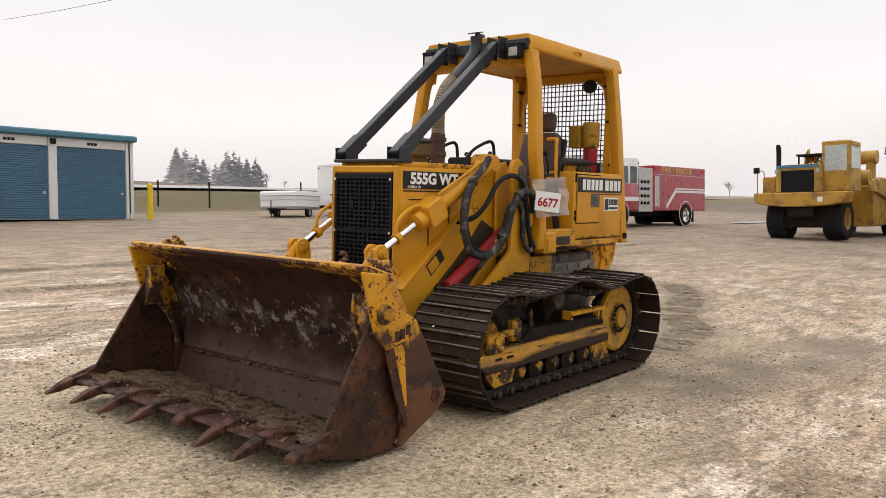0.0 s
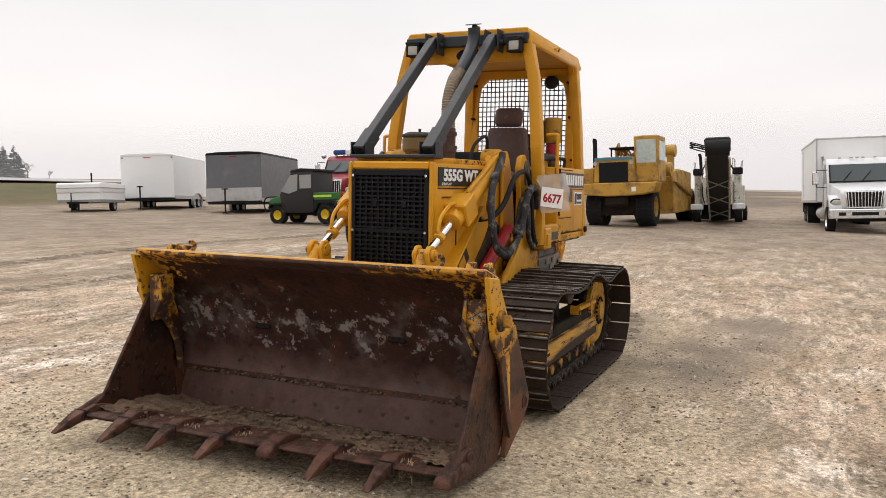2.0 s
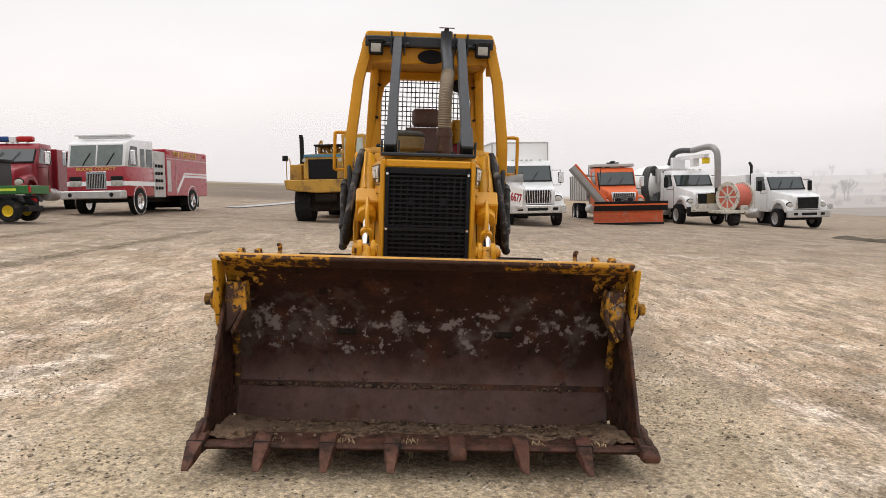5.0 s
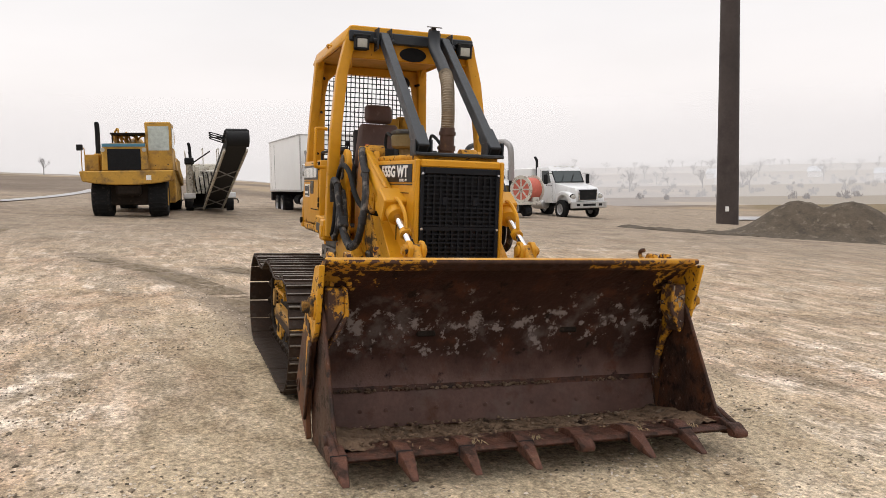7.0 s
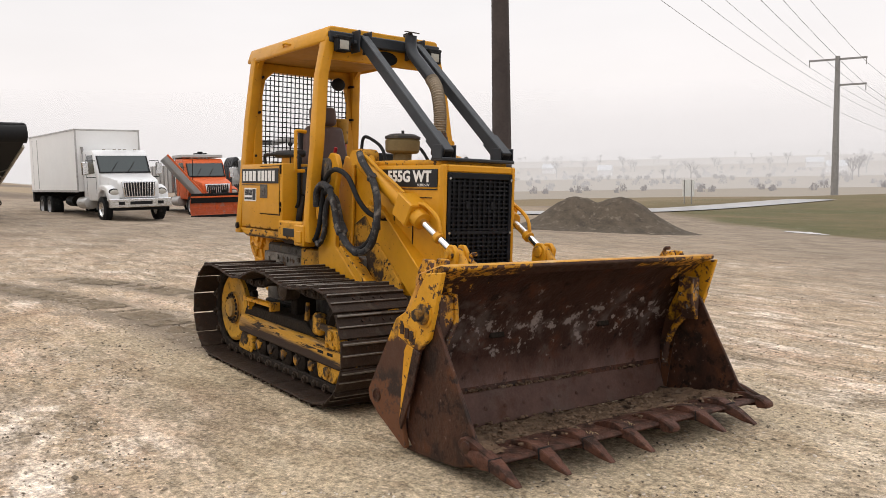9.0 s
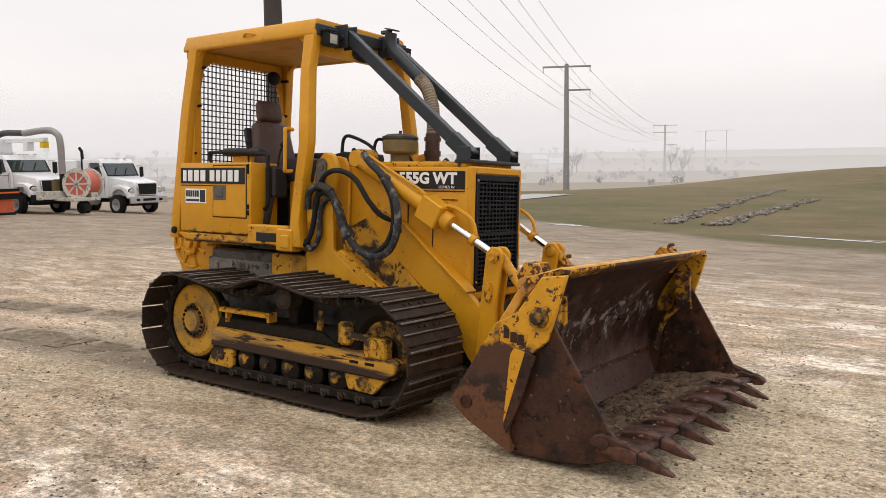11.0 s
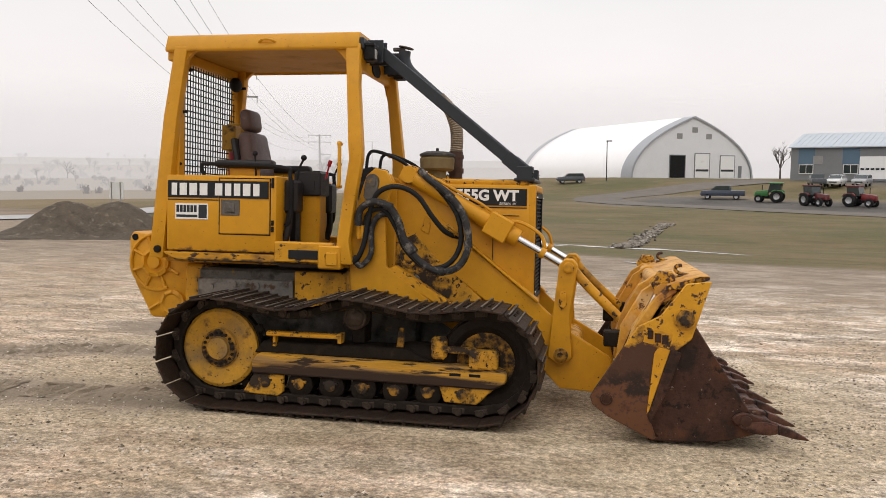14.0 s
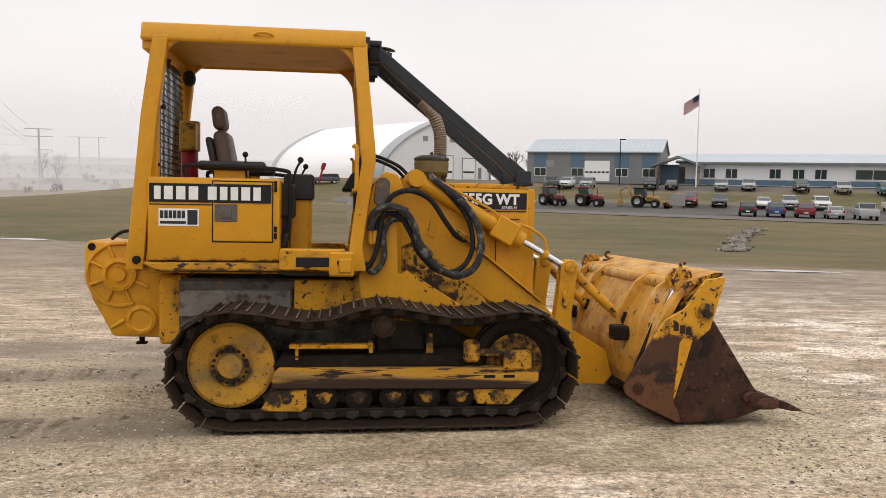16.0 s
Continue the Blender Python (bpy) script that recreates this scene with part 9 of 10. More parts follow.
for z, q, zz, w2 in ((26, -4, 15.3, -3.5), (26, 4, 15.3, 3.5), (23, -4, 14.0, -3.4), (23, 4, 12.4, 3.5), (20, 4, 11.6, 3.3), (20, -4, 11.3, -3.2)):
    ca, sa = math.cos(radians(23)), math.sin(radians(23))
    line_between((-30.5 + q * ca, 27.3 + q * sa, z + 2.5), (-50.6 + w2 * ca, 102.9 + w2 * sa, zz), 1.2)
    line_between((-30.5 + q * ca, 27.3 + q * sa, z + 2.5), (-22 + q * 2.2 * ca, -80 + q * sa, z + 2), 2.5)
    line_between((-50.6 + w2 * ca, 102.9 + w2 * sa, zz), (-97 + w2 * ca, 268 + w2 * sa, zz - 1.0), 3.0)


# ---- buildings on the bank ----
N_ = Vector((0.447, 0.894, 0))
T_ = Vector((0.894, -0.447, 0))


def membrane_dome():
    fl, fr = Vector((7.4, 148.4)), Vector((30.8, 161.6))
    mid = (fl + fr) / 2
    u = (fr - fl)
    w = u.length / 2
    yaw = math.degrees(math.atan2(u.y, u.x))
    gz = 1.1
    v = thing("storage_dome", "white membrane arch building with grey edge trim and doors", "arch building", pose(mid.x, mid.y, gz, 0, 0, yaw))

    def arch(k, grow=0.0):
        pts = []
        for i in range(k + 1):
            t = -1 + 2 * i / k
            a = abs(t)
            a = 1 - (1 - a) ** 1.5
            x = math.copysign(a, t)
            z = math.sqrt(max(0.0, 4.0 ** 2 - (a + 3.0) ** 2)) / math.sqrt(4.0 ** 2 - 3.0 ** 2)
            pts.append((x * (w + grow), z * (11.4 + grow)))
        return [(pts[0][0], -2.5)] + pts + [(pts[-1][0], -2.5)]

    prof = arch(36)
    part("end_wall", prism(prof, 0.0, 0.3), m_sidingwhite, v, "white end wall")
    part("membrane", prism(arch(36, 0.25), 0.35, 50.0, 0.0), m_fabric, v, "taut white roof membrane", smooth=60)
    rim = [(x, z) for x, z in arch(36, 0.33)]
    inner = [(x, z) for x, z in arch(36, -0.08)]
    bm = bmesh.new()
    for y0, y1 in ((-0.25, 3.4),):
        a = [bm.verts.new((x, y0, z)) for x, z in rim]
        b2 = [bm.verts.new((x, y1, z)) for x, z in rim]
        c = [bm.verts.new((x, y0, max(z, 0))) for x, z in inner]
        for i in range(len(a) - 1):
            bm.faces.new((a[i], a[i + 1], b2[i + 1], b2[i]))
            bm.faces.new((a[i], c[i], c[i + 1], a[i + 1]))
    part("edge_trim", bm, m_arch, v, "grey arch edge trim", smooth=60)
    bm = bmesh.new()
    outer = arch(36, 0.33)
    ring = [[bm.verts.new((x, y, z)) for x, z in outer] for y in (47.6, 50.2)] + [[bm.verts.new((x, 50.2, z)) for x, z in inner]]
    for r0, r1 in zip(ring, ring[1:]):
        for i in range(len(r0) - 1):
            bm.faces.new((r0[i], r0[i + 1], r1[i + 1], r1[i]))
    part("edge_trim", bm, m_arch, v, "grey arch edge trim", smooth=60)
    for x0, x1, z1, mt in ((-5.2, -1.9, 4.2, m_dark), (0.4, 3.6, 4.6, m_wbox), (6.2, 9.4, 4.2, m_wbox)):
        dd = part("door", box(x0, x1, -0.1, 0.02, 0.0, z1), mt, v)
        part("door_frame", join(box(x0 - 0.15, x0, -0.12, 0, 0, z1 + 0.15), box(x1, x1 + 0.15, -0.12, 0, 0, z1 + 0.15), box(x0, x1, -0.12, 0, z1, z1 + 0.15)), m_siding, dd)
        if mt is m_wbox:
            part("door_window", box(x0 + 0.15, x1 - 0.15, -0.14, -0.08, 1.2, 1.6), m_glass, dd)
    for x0, z0 in ((-3.2, 7.4), (0.2, 8.6), (3.4, 7.4)):
        part("vent", box(x0 - 0.6, x0 + 0.6, -0.06, 0.02, z0, z0 + 1.0), m_galv, v)
    part("side_door", box(10.4, 11.2, -0.06, 0.02, 0, 2.3), m_siding, v)
    return v


def shop_building():
    o = Vector((27.8, 113.6, 0))
    yaw = math.degrees(math.atan2(T_.y, T_.x))
    gz = 1.25
    v = thing("workshop_building", "grey metal workshop with blue panels, pale roof and white garage door", "workshop", pose(o.x, o.y, gz, 0, 0, yaw))
    W, Dp = 19.6, 15.0
    part("wall", prism([(0, -0.3), (0, 4.3), (Dp / 2, 6.3), (Dp, 4.3), (Dp, -0.3)], 0.0, W, 0.0, axis="x"), m_siding, v)
    part("roof", prism([(-0.4, 4.2), (-0.4, 4.35), (Dp / 2, 6.52), (Dp + 0.4, 4.35), (Dp + 0.4, 4.2), (Dp / 2, 6.35)], -0.3, W + 0.3, 0.0, axis="x"), m_metalroof, v, "pale standing seam roof")
    for k in range(28):
        x = 0.3 + k * 0.7
        part("roof_seam", prism([(-0.4, 4.34), (-0.4, 4.40), (Dp / 2, 6.57), (Dp / 2, 6.51)], x, x + 0.06, axis="x"), m_metalroof, v)
    for x0 in (1.2, 6.8, 13.3, 17.2):
        part("blue_panel", box(x0 - 0.2, x0 + 1.9, -0.04, 0.0, 1.9, 4.15), m_sidingblue, v)
        wn = part("window", box(x0, x0 + 1.7, -0.08, 0.0, 0.7, 1.9), m_glass, v)
        part("window_frame", join(box(x0 - 0.08, x0 + 1.78, -0.1, -0.02, 1.85, 1.95), box(x0 - 0.08, x0 + 1.78, -0.1, -0.02, 0.65, 0.75), box(x0 - 0.08, x0, -0.1, -0.02, 0.65, 1.95), box(x0 + 1.7, x0 + 1.78, -0.1, -0.02, 0.65, 1.95), box(x0 + 0.82, x0 + 0.88, -0.1, -0.02, 0.7, 1.9)), m_wtrim, wn)
    gd = part("garage_door", box(8.7, 12.4, -0.06, 0.0, 0.0, 3.0), m_wbox, v, "white garage door")
    part("door_window", join(*[box(8.85 + 0.6 * k, 9.3 + 0.6 * k, -0.08, -0.05, 1.2, 1.45) for k in range(6)]), m_glass, gd)
    part("vent_panel", box(2.9, 4.1, -0.05, 0.0, 2.0, 3.1), m_galv, v)
    return v


def office_building():
    o = Vector((48.4, 105.4, 0))
    yaw = math.degrees(math.atan2(T_.y, T_.x)) - 1.5
    v = thing("office_building", "low white office building with pale roof and gabled porch", "office", pose(o.x, o.y, 1.2, 0, 0, yaw))
    W, Dp = 28.0, 12.0
    part("wall", box(0, W, 0, Dp, -0.3, 2.95), m_sidingwhite, v)
    part("lower_band", box(-0.01, W + 0.01, -0.03, 0.0, -0.2, 0.55), m_sidingblue, v)
    part("roof", prism([(-0.8, 2.85), (-0.8, 3.0), (Dp / 2, 4.35), (Dp + 0.5, 3.0), (Dp + 0.5, 2.85)], -0.4, W + 0.5, 0.0, axis="x"), m_metalroof, v, "pale metal roof")
    part("fascia", box(-0.4, W + 0.5, -0.86, -0.78, 2.78, 3.02), m_siding, v)
    for x0, n in ((3.4, 1.6), (6.4, 1.6), (12.2, 1.5), (15.2, 1.5), (18.0, 1.5), (23.0, 4.2)):
        wn = part("window", box(x0, x0 + n, -0.08, 0.0, 0.75, 2.1), m_glass, v)
        part("window_frame", join(box(x0 - 0.08, x0 + n + 0.08, -0.1, -0.02, 2.05, 2.15), box(x0 - 0.08, x0 + n + 0.08, -0.1, -0.02, 0.7, 0.8), *[box(x0 + n * q - 0.04, x0 + n * q + 0.04, -0.1, -0.02, 0.7, 2.1) for q in (0, 0.5, 1)]), m_wtrim, wn)
    pc = part("porch", prism([(-3.6, 2.5), (0.0, 3.85), (3.6, 2.5), (3.6, 2.25), (0, 3.5), (-3.6, 2.25)], -3.2, 0.3, 0.0), m_siding, v, "gabled porch roof")
    each("porch_post", [box(x - 0.25, x + 0.25, -3.0, -2.5, -0.2, 2.4) for x in (-2.8, 2.8)], m_rock, pc)
    part("entrance", box(-0.9, 0.9, -0.12, 0.0, 0.0, 2.3), m_glass, v, "glazed entrance doors")
    part("porch_wall", box(-3.2, 0.0, -0.3, 4.0, -0.2, 2.6), m_sidingblue, v)
    return v


membrane_dome()
shop_building()
office_building()
fp = thing("flagpole", "tall white flagpole flying a striped flag", "flagpole", pose(46.4, 95.2, 1.0))
part("pole", join(cyl((0, 0, -0.3), (0, 0, 12.4), 0.09, 0.05, seg=10), ball((0, 0, 12.45), 0.1)), m_white, fp)


def flag(parent):
    m_fr, m_fw, m_fb = M("flag_red", (0.38, 0.05, 0.06), 0.8), M("flag_white", (0.7, 0.68, 0.67), 0.8), M("flag_blue", (0.05, 0.06, 0.14), 0.8)

    def sheet(u0, u1, w0, w1, off):
        bm = bmesh.new()
        k = 10
        rows = []
        for i in range(k + 1):
            u = u0 + (u1 - u0) * i / k
            x = -u * 2.3
            dy = 0.14 * math.sin(u * 7)
            dz = -1.3 * u
            rows.append([bm.verts.new((x * 0.894, dy - x * 0.447 * 0, 11.9 + dz - w * 1.55 + off * 0)) for w in (w0, w1)])
            for q in rows[-1]:
                q.co.y += off
        for a, b2 in zip(rows, rows[1:]):
            bm.faces.new((a[0], a[1], b2[1], b2[0]))
        bmesh.ops.solidify(bm, geom=bm.faces[:], thickness=0.006)
        return bm

    for k in range(13):
        part("flag_stripe", sheet(0.0, 1.0, k / 13, (k + 1) / 13, 0.0), m_fr if k % 2 == 0 else m_fw, parent)
    part("flag_field", sheet(0.0, 0.42, 0.0, 7 / 13, -0.02), m_fb, parent)
    part("flag_field", sheet(0.0, 0.42, 0.0, 7 / 13, 0.02), m_fb, parent)


flag(fp)
for lx, ly, h in ((39.0, 104.0, 6.4), (2.6, 115.7, 5.9)):
    lp = thing("lot_lamp", "slim dark parking lot lamp post", "lamp post", at(lx, ly), "lot lamps")
    part("post", cyl((0, 0, -0.3), (0, 0, h), 0.08, 0.06, seg=8), m_dark, lp)
    part("lamp_head", box(-0.1, 0.7, -0.15, 0.15, h - 0.1, h + 0.05), m_dark, lp)


# ---- parked cars up the bank ----
_paint = {}


def paint(rgb):
    if rgb not in _paint:
        _paint[rgb] = M("car_paint", rgb, 0.3, var=0.05, scale=2, coat=0.4)
    return _paint[rgb]


def car(x, y, yaw, kind, rgb, label, z=None):
    v = thing("parked_car", label, "pickup" if kind == "pickup" else "car", pose(x, y, ground_z(x, y) if z is None else z, 0, 0, yaw) @ Matrix.Diagonal((0.87, 0.87, 0.87, 1)), "parked cars")
    p = paint(rgb)
    if kind == "pickup":
        low = [(2.75, 0.45), (2.8, 0.85), (2.65, 1.12), (1.45, 1.2), (-2.85, 1.2), (-2.9, 0.5)]
        cab = [(1.5, 1.18), (0.75, 1.85), (-0.95, 1.88), (-1.15, 1.18)]
        L2, wx = 2.8, (1.85, -1.8)
    elif kind == "suv":
        low = [(2.3, 0.4), (2.38, 0.8), (2.2, 1.02), (1.1, 1.1), (-2.3, 1.12), (-2.35, 0.45)]
        cab = [(1.2, 1.08), (0.45, 1.68), (-2.0, 1.72), (-2.3, 1.1)]
        L2, wx = 2.35, (1.45, -1.4)
    else:
        low = [(2.3, 0.35), (2.36, 0.62), (2.15, 0.82), (1.05, 0.92), (-1.6, 0.98), (-2.3, 0.95), (-2.36, 0.45)]
        cab = [(1.15, 0.9), (0.35, 1.42), (-1.0, 1.44), (-1.85, 0.96)]
        L2, wx = 2.33, (1.4, -1.4)
    hw = 0.95 if kind != "sedan" else 0.88
    body = part("body", prism(low, -hw, hw, 0.07, seg=2), p, v)
    bm = prism(cab, -hw * 0.93, hw * 0.93, 0.06, seg=2)
    zc = cab[0][1]
    for q in bm.verts:
        q.co.y *= 1 - 0.2 * max(0.0, (q.co.z - zc))
    part("cabin", bm, p, v)
    x0, z0 = cab[0]
    x1, z1 = cab[1]
    n = Vector((z1 - z0, 0, x0 - x1)).normalized() * 0.02
    part("windshield", moved(prism([(x0 - 0.12 * (x0 - x1), z0 + 0.12 * (z1 - z0)), (x1 + 0.1 * (x0 - x1), z1 - 0.1 * (z1 - z0)), (x1 + 0.1 * (x0 - x1) - 0.03, z1 - 0.1 * (z1 - z0)), (x0 - 0.12 * (x0 - x1) - 0.03, z0 + 0.12 * (z1 - z0))], -hw * 0.82, hw * 0.82), Matrix.Translation(n)), m_glass, body, "dark windshield")
    x2, z2 = cab[2]
    x3, z3 = cab[3]
    n2 = Vector((-(z2 - z3), 0, (x2 - x3))).normalized() * 0.02
    part("rear_window", moved(prism([(x3 + 0.15 * (x2 - x3), z3 + 0.15 * (z2 - z3)), (x2 - 0.12 * (x2 - x3), z2 - 0.12 * (z2 - z3)), (x2 - 0.12 * (x2 - x3) + 0.03, z2 - 0.12 * (z2 - z3)), (x3 + 0.15 * (x2 - x3) + 0.03, z3 + 0.15 * (z2 - z3))], -hw * 0.78, hw * 0.78), Matrix.Translation(n2)), m_glass, body)
    for s in (1, -1):
        part("side_window", side_of(prism([(x0 - 0.25 * (x0 - x1), z0 + 0.1), (x1 - 0.02, z1 - 0.09), (x2 + 0.08, z2 - 0.09), (x3 + 0.22, z3 + 0.1)], hw * 0.90, hw * 0.925), s), m_glass, body)
        part("headlamp", side_of(box(L2 - 0.12, L2 + 0.01, hw - 0.4, hw - 0.08, low[1][1] - 0.12, low[1][1] + 0.04, 0.02), s), m_lamp, body)
        part("tail_lamp", side_of(box(-L2 - 0.04, -L2 + 0.1, hw - 0.28, hw - 0.06, 0.75, 1.0, 0.02), s), m_tailred, body)
        for w in wx:
            wheel(v, w, s * (hw - 0.12), 0.36 if kind != "sedan" else 0.32, 0.24)
    part("grille", box(L2 - 0.05, L2 + 0.02, -0.5, 0.5, 0.58, low[1][1] - 0.05, 0.02), m_dark, body)
    part("number_bar", box(L2 + 0.018, L2 + 0.03, -0.2, 0.2, 0.45, 0.55), m_white, body)
    part("rear_number_bar", box(-L2 - 0.05, -L2 - 0.03, -0.2, 0.2, 0.6, 0.72), m_white, body)
    return v


SILVER, WHITE, BLACK, DGREY, RED, BLUE, TEAL = (0.35, 0.35, 0.36), (0.65, 0.65, 0.65), (0.02, 0.02, 0.023), (0.07, 0.075, 0.085), (0.16, 0.015, 0.025), (0.03, 0.06, 0.15), (0.06, 0.13, 0.14)
NAMES = {SILVER: "silver", WHITE: "white", BLACK: "black", DGREY: "dark grey", RED: "dark red", BLUE: "blue", TEAL: "teal"}
front = -116.5
for (x, y, kd, c, turn) in (
        (28.2, 101.0, "pickup", DGREY, 200), (30.4, 100.6, "suv", WHITE, 0), (33.1, 99.9, "suv", SILVER, 0), (40.9, 96.9, "suv", BLACK, 0), (43.4, 96.0, "sedan", BLACK, 0),
        (49.0, 93.2, "suv", SILVER, 0), (52.2, 92.2, "suv", SILVER, 0), (57.4, 88.7, "pickup", DGREY, 0), (61.4, 86.2, "suv", SILVER, 0), (65.2, 83.4, "suv", TEAL, 0), (69.7, 83.3, "pickup", WHITE, 90),
        (39.6, 81.7, "pickup", RED, 0), (42.5, 80.3, "suv", DGREY, 0), (46.6, 78.1, "sedan", WHITE, 0), (48.9, 76.8, "suv", SILVER, 0), (51.8, 75.4, "suv", WHITE, 0), (57.5, 71.4, "pickup", WHITE, 0),
        (40.3, 69.7, "suv", BLACK, 180), (42.6, 68.5, "suv", BLUE, 180), (44.9, 67.2, "suv", RED, 180), (47.1, 65.8, "sedan", SILVER, 180), (49.5, 64.5, "pickup", SILVER, 180), (53.0, 62.1, "suv", BLACK, 180)):
    car(x, y, front + turn, kd, c, NAMES[c] + (" pickup truck" if kd == "pickup" else " car") + " parked on the upper lot")
car(15.9, 92.8, 168, "pickup", (0.05, 0.06, 0.085), "dark blue pickup truck parked on the gravel drive")
car(-2.6, 114.0, 190, "suv", DGREY, "small dark utility car on the drive")


def farm_tractor(x, y, yaw, rgb, label, loader=False, S=1.0):
    v = thing("farm_tractor", label, "tractor", at(x, y, yaw) @ Matrix.Diagonal((0.85, 0.85, 0.85, 1)), "farm tractors")
    p = paint(rgb)
    for s in (1, -1):
        wheel(v, -1.0, 0.85 * s, 0.8, 0.45, m_rim, 0.5)
        wheel(v, 1.25, 0.75 * s, 0.5, 0.32, m_rim, 0.5)
        part("fender", side_of(prism([(-1.9, 1.2), (-1.6, 1.62), (-0.6, 1.66), (-0.2, 1.3), (-0.6, 1.5), (-1.5, 1.5)], 0.6, 1.05, 0.02), s), p, v)
    part("hood", prism([(0.1, 0.8), (0.1, 1.65), (1.75, 1.45), (1.85, 0.8)], -0.38, 0.38, 0.08, seg=2), p, v)
    part("chassis", box(-1.5, 1.7, -0.3, 0.3, 0.5, 0.95, 0.03), m_dark, v)
    part("cab_glass", prism([(-1.4, 1.3), (-1.5, 2.45), (-0.1, 2.45), (0.15, 1.3)], -0.7, 0.7, 0.03), m_glass, v)
    part("cab_roof", box(-1.65, 0.05, -0.78, 0.78, 2.42, 2.6, 0.06, 2), p if not loader else m_dark, v)
    part("stack", cyl((0.9, 0.2, 1.5), (0.9, 0.2, 2.3), 0.05, seg=8), m_dark, v)
    if loader:
        part("front_bucket", prism([(2.5, 0.1), (2.45, 0.8), (2.3, 0.9), (2.3, 0.2), (3.2, 0.1)], -1.1, 1.1, 0.02), p, v)
        part("boom", join(tube([(-1.7, 0, 1.0), (-2.4, 0, 2.8), (-3.4, 0, 2.2), (-3.3, 0, 0.8)], 0.16, 8, 1), box(-3.6, -3.1, -0.35, 0.35, 0.2, 0.9, 0.03)), p, v)
        for s in (1, -1):
            part("lift_arm", side_of(tube([(0.2, 0.6, 1.4), (1.6, 0.62, 1.2), (2.4, 0.62, 0.5)], 0.09, 8, 1), s), p, v)
    return v


farm_tractor(24.1, 84.1, -60, (0.11, 0.02, 0.02), "small red farm tractor on the lower lot")
farm_tractor(28.1, 82.8, -40, (0.17, 0.018, 0.02), "red farm tractor on the lower lot")
farm_tractor(34.0, 80.9, -30, (0.34, 0.19, 0.04), "yellow backhoe loader with dark cab", True)
farm_tractor(20.3, 88.5, 160, (0.04, 0.16, 0.04), "small green farm tractor beside the drive")
sg = thing("notice_board", "grey notice board on the lower lot", "sign", at(37.1, 79.3, -116))
part("panel", box(-0.06, 0.06, -0.8, 0.8, 0.3, 1.7, 0.02), m_galv, sg)
each("leg", [box(-0.05, 0.05, q - 0.05, q + 0.05, -0.2, 0.4) for q in (-0.65, 0.65)], m_dark, sg)
rs = thing("road_sign", "back of a white highway sign in the valley", "sign", at(-39.9, 57.3, 60))
part("panel", box(0.0, 0.05, -1.25, 1.25, 0.7, 2.2), m_wtrim, rs)
for q in (-0.8, 0.8):
    part("post", box(-0.06, 0.0, q - 0.05, q + 0.05, -1, 2.2), m_galv, rs)


# ---- trees and distance ----
def bare_tree(h, seed):
    rnd = random.Random(seed)
    bm = bmesh.new()

    def limb(p, d, ln, r, depth):
        q = p + d * ln
        side = d.orthogonal().normalized()
        o = d.cross(side)
        k = 5 if depth < 2 else 3
        a = [bm.verts.new(p + (side * math.cos(2 * math.pi * j / k) + o * math.sin(2 * math.pi * j / k)) * r) for j in range(k)]
        b2 = [bm.verts.new(q + (side * math.cos(2 * math.pi * j / k) + o * math.sin(2 * math.pi * j / k)) * r * 0.65) for j in range(k)]
        for j in range(k):
            bm.faces.new((a[j], a[(j + 1) % k], b2[(j + 1) % k], b2[j]))
        if depth >= 5:
            return
        for _ in range(3 if depth else 5):
            e2 = (d + Vector((rnd.uniform(-1, 1), rnd.uniform(-1, 1), rnd.uniform(-0.25, 0.6))) * (0.75 if depth else 0.6)).normalized()
            limb(p.lerp(q, rnd.uniform(0.55, 1.0)), e2, ln * rnd.uniform(0.55, 0.78), r * 0.55, depth + 1)

    limb(Vector((0, 0, -0.3)), Vector((0, 0, 1)), h * 0.32, h * 0.022, 0)
    return mesh_of("bare_tree", bm, m_bark, 0)


def conifer(h, seed):
    rnd = random.Random(seed)
    bm = bmesh.new()
    bmesh.ops.create_cone(bm, cap_ends=True, segments=6, radius1=h * 0.02, radius2=0.02, depth=h, matrix=Matrix.Translation((0, 0, h / 2)))
    for i in range(170):
        t = rnd.random() ** 0.8
        z = h * (0.08 + 0.9 * t)
        ln = h * 0.24 * (1 - t) ** 0.85 * rnd.uniform(0.6, 1.15) + 0.15
        a = rnd.uniform(0, 2 * math.pi)
        dx, dy = math.cos(a), math.sin(a)
        tip = Vector((dx * ln, dy * ln, z - ln * rnd.uniform(0.1, 0.4)))
        root = Vector((0, 0, z))
        sd = Vector((-dy, dx, 0))
        for s in (-1, 1):
            mid = root.lerp(tip, 0.6) + sd * s * ln * 0.3 + Vector((0, 0, -0.12 * ln))
            low = root.lerp(tip, 0.5) + Vector((0, 0, -0.3 * ln))
            v = [bm.verts.new(p) for p in (root, mid, tip, low)]
            bm.faces.new((v[0], v[1], v[2]))
            bm.faces.new((v[0], v[2], v[3]))
    return mesh_of("conifer", bm, m_conifer, 0)


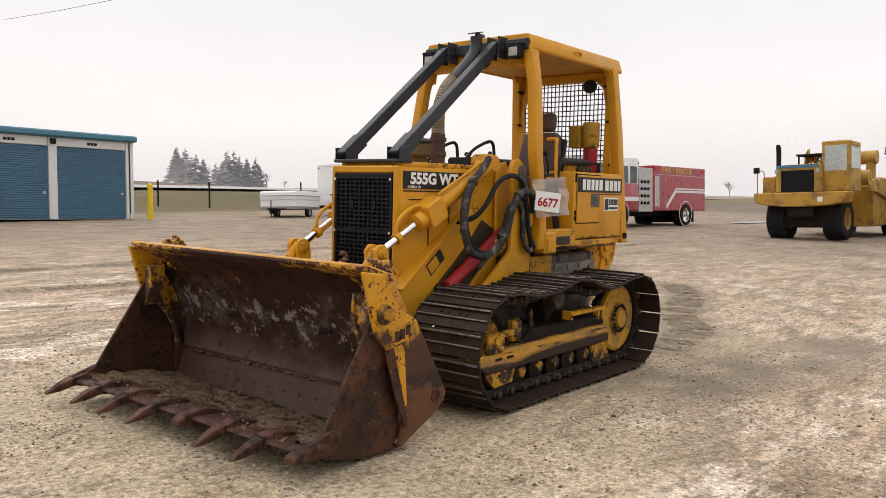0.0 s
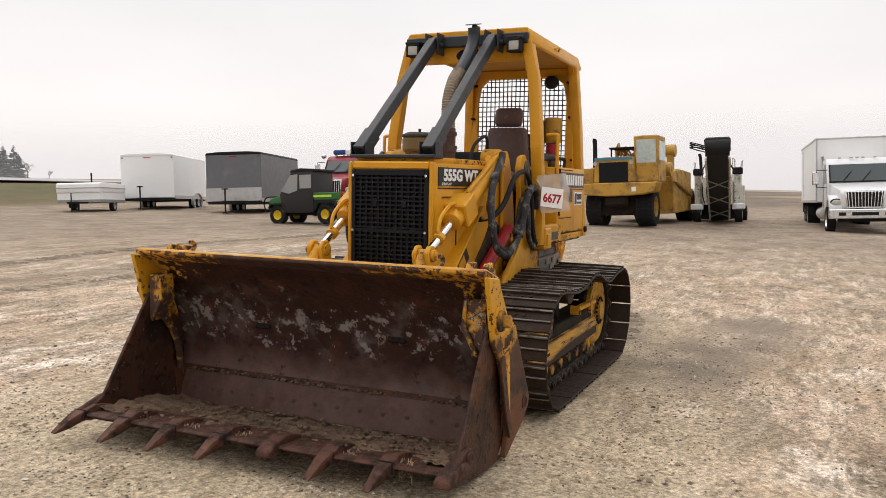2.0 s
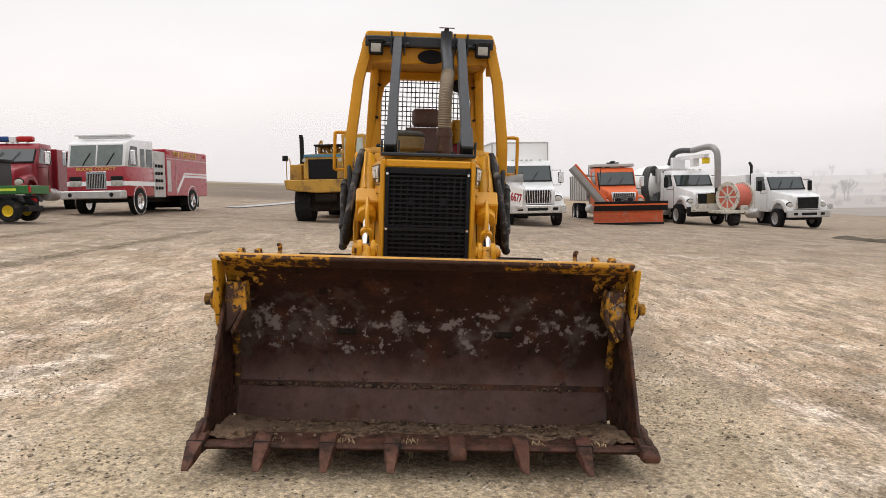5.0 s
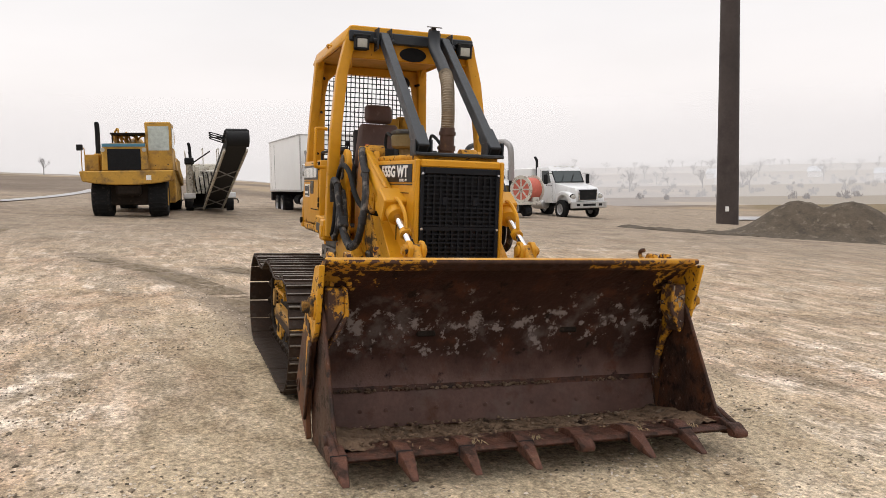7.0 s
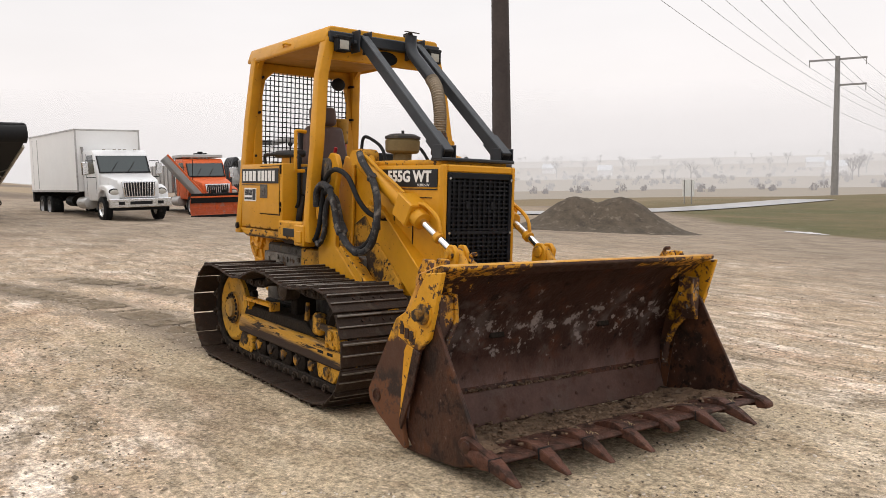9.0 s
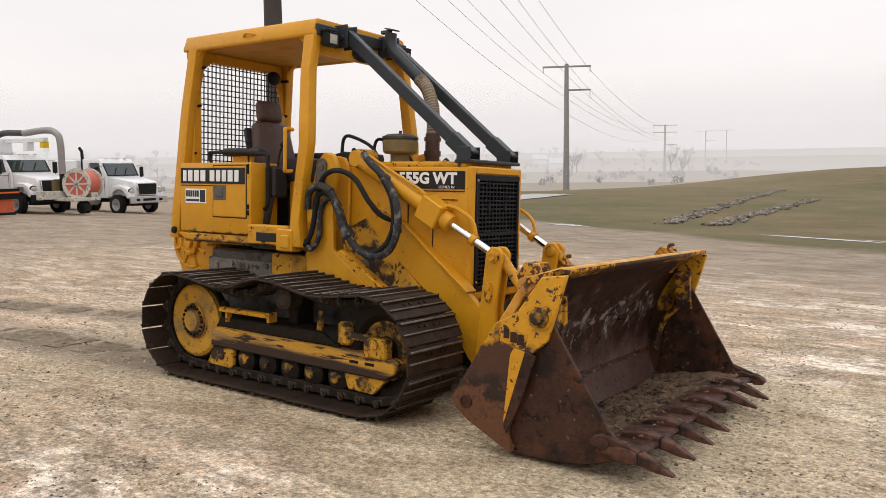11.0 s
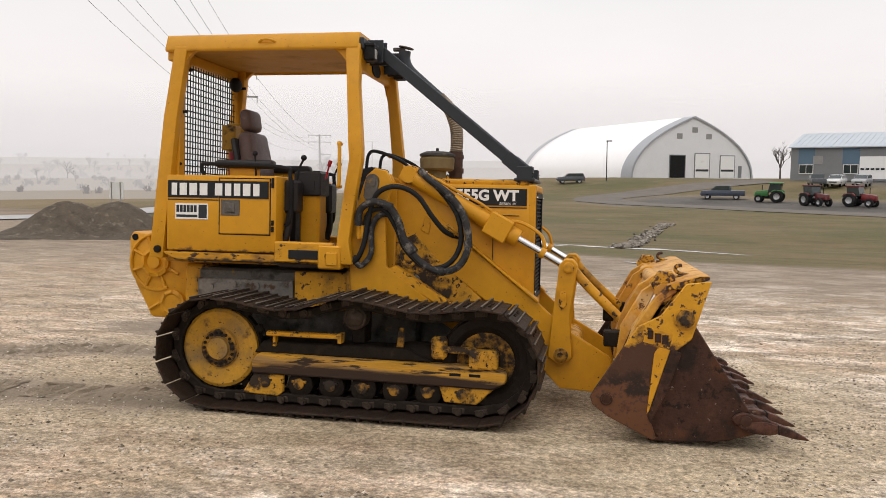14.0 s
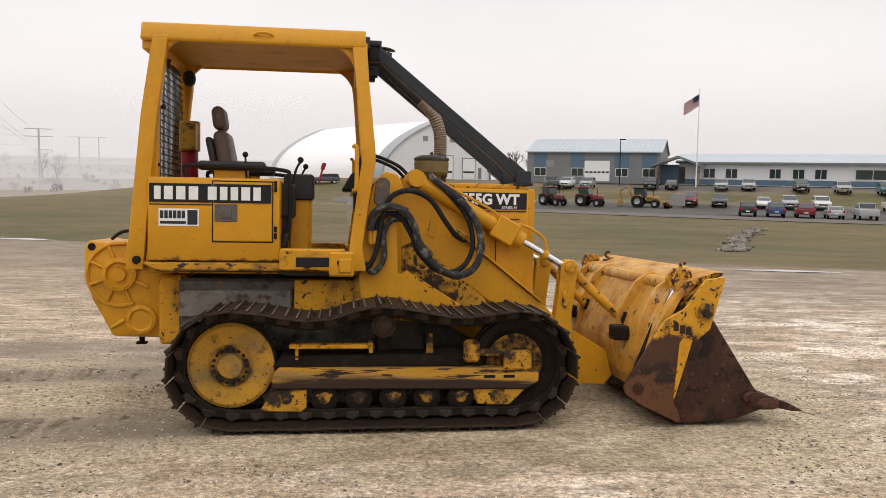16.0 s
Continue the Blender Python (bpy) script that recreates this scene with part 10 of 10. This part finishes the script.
con = [conifer(h, i) for i, h in enumerate((13, 10, 11))]
bare = [bare_tree(h, 30 + i) for i, h in enumerate((11, 8, 9))]
rnd_t = random.Random(12)
for i, (px_, py_, k, s) in enumerate(((-145.3, -231.9, 0, 1.0), (-147.8, -230.1, 0, 1.05), (-150.1, -227.4, 1, 1.15), (-157.6, -224.1, 1, 0.9), (-160.8, -221.5, 2, 1.15), (-164.1, -218.9, 0, 0.8), (-166.6, -217.3, 2, 0.95), (-163.6, -222.6, 1, 0.95), (-147.4, -234.8, 2, 1.0), (-146.3, -232.9, 0, 1.1), (-149.4, -229.2, 2, 1.0), (-151.6, -225.6, 0, 0.8), (-155.9, -224.9, 2, 0.8), (-159.3, -223.3, 0, 1.0), (-162.5, -220.7, 2, 1.0), (-165.1, -219.9, 1, 1.0), (-167.4, -216.4, 1, 0.8))):
    tagged(piece("conifer", con[k], None, at(px_, py_, rnd_t.uniform(0, 360)) @ Matrix.Diagonal((s * 1.7, s * 1.7, s * 1.05, 1))), "dark distant conifer in mist", "tree", "distant conifers")
for i, (px_, py_, k, s) in enumerate(((-153.5, -226.7, 0, 1.0), (-169.0, -214.7, 0, 0.75), (-174.0, -211.4, 1, 0.6), (-180, -130, 1, 0.9), (-186, -118, 2, 0.7), (-190, -100, 1, 0.8), (-200, -92, 0, 0.7), (-205, -70, 1, 0.8), (-200, -30, 1, 0.8), (50.8, 134.4, 0, 0.75), (55.0, 132.4, 1, 0.9), (60.3, 129.4, 2, 0.8), (93.0, 108.4, 0, 0.8), (99.4, 104.3, 1, 0.9), (38.4, 172.0, 0, 0.9), (41.6, 170.6, 2, 0.9), (78.3, 116.3, 1, 0.7))):
    tagged(piece("bare_tree", bare[k], None, at(px_, py_, rnd_t.uniform(0, 360)) @ Matrix.Diagonal((s, s, s, 1))), "leafless winter tree far beyond the lot", "tree", "distant bare trees")


def mist_band(name, dist, a0, a1, base, height, tone, seed, rough):
    """A far ridge of woods, an arc of glowing backdrop beyond the land with the haze put into its pale tone."""
    bm = bmesh.new()
    n = 220
    lo, hi = [], []
    for i in range(n + 1):
        a = radians(a0 + (a1 - a0) * i / n)
        x, y = dist * math.cos(a), dist * math.sin(a)
        ends = min(1.0, i / 30, (n - i) / 30)
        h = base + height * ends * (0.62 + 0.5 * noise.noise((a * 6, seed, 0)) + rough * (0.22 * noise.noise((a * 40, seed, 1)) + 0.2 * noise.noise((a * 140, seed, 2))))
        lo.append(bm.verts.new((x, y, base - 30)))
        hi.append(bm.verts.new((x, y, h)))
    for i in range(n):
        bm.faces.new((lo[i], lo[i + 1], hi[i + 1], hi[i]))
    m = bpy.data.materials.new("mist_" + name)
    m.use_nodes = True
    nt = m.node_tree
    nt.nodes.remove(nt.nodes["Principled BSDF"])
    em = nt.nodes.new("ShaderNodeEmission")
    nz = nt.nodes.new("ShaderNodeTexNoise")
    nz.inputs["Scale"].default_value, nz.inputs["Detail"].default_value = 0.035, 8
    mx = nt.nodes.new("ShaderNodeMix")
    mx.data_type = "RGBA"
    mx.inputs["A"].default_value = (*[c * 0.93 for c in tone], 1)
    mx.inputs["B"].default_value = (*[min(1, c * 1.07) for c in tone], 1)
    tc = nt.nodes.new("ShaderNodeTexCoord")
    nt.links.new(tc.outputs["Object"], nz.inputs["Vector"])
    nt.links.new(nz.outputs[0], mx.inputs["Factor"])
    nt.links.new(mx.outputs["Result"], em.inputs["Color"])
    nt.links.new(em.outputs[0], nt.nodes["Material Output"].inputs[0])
    solid("backdrop", bm, m, "misty far ridge of winter woods", "backdrop", kind="structure", smooth=0)


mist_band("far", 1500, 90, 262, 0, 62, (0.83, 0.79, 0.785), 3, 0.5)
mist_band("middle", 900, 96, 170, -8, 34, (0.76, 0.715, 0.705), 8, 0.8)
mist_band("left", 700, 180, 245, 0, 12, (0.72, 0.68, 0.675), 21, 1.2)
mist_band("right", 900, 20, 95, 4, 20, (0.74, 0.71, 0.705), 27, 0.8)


# thin mist over the far land, added as loose curtains of glowing see-through sheet
def mist_veil(dist, top, dense, seed):
    bm = bmesh.new()
    n = 160
    lo, hi = [], []
    for i in range(n):
        a = 2 * math.pi * i / n
        r = dist * (1 + 0.05 * noise.noise((math.cos(a) * 2, math.sin(a) * 2, seed)))
        lo.append(bm.verts.new((r * math.cos(a), r * math.sin(a), -14)))
        hi.append(bm.verts.new((r * math.cos(a), r * math.sin(a), top)))
    for i in range(n):
        j = (i + 1) % n
        bm.faces.new((lo[i], lo[j], hi[j], hi[i]))
    m = bpy.data.materials.new("thin_mist")
    m.use_nodes = True
    nt = m.node_tree
    nt.nodes.remove(nt.nodes["Principled BSDF"])
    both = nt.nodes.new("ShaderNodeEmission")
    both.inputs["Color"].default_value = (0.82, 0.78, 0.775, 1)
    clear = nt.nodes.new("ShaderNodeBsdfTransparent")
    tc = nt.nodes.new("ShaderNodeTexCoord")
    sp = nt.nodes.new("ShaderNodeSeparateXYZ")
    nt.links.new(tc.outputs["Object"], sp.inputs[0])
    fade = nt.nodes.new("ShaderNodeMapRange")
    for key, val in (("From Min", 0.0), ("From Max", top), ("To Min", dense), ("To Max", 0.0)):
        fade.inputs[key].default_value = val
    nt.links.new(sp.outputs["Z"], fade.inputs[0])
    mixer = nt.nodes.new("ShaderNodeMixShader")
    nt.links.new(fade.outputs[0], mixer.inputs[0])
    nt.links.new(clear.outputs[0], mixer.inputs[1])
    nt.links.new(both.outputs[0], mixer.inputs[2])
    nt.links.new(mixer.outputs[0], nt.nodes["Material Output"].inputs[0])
    solid("backdrop", bm, m, "thin winter mist over the far land", "backdrop", kind="structure", smooth=0)


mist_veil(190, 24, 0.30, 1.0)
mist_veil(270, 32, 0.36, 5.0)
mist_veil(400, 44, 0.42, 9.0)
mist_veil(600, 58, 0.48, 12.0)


# hazy shrubs and houses in the valley
rnd_v = random.Random(41)
for _ in range(110):
    a_, d_ = radians(rnd_v.uniform(108, 160)), 330 + 500 * rnd_v.random() ** 1.2
    s_ = rnd_v.uniform(0.8, 1.4)
    tagged(piece("bare_tree", bare[rnd_v.randrange(3)], None, at(d_ * math.cos(a_), d_ * math.sin(a_), rnd_v.uniform(0, 360)) @ Matrix.Diagonal((s_ * 1.25, s_ * 1.25, s_, 1))), "leafless winter tree far down in the valley", "tree", "distant bare trees")


def valley_scrub():
    rnd = random.Random(77)
    bm = bmesh.new()
    for _ in range(260):
        a = radians(rnd.uniform(104, 152))
        d = rnd.uniform(240, 520)
        x, y = d * math.cos(a), d * math.sin(a)
        z = ground_z(x, y)
        h = rnd.uniform(0.8, 2.2)
        for _ in range(40):
            c = Vector((x + rnd.gauss(0, h * 0.35), y + rnd.gauss(0, h * 0.35), z + rnd.uniform(0.1, 1.0) * h))
            for _ in range(3):
                vs = [bm.verts.new(c + Vector((rnd.gauss(0, 0.16), rnd.gauss(0, 0.16), rnd.gauss(0, 0.4)))) for _ in range(3)]
                bm.faces.new(vs)
    solid("valley_scrub", bm, M("misty_scrub", (0.16, 0.13, 0.11), 0.95, var=0.2, scale=0.1), "leafless scrub and thickets in the misty valley", "scrub", kind="stuff", smooth=0)


valley_scrub()
for hx, hy, w in ((-330, 260, 8), (-300, 330, 7), (-390, 300, 8), (-205, 395, 9), (-250, 455, 9), (-360, 345, 7)):
    hs = thing("far_house", "pale farm house in the misty valley", "house", at(hx, hy, 35), "valley houses")
    part("wall", box(-w / 2, w / 2, -4, 4, -1, 3.2), m_sidingwhite, hs)
    part("roof", prism([(-4.6, 3.1), (0, 6.0), (4.6, 3.1)], -w / 2 - 0.5, w / 2 + 0.5, axis="x"), m_metalroof, hs)
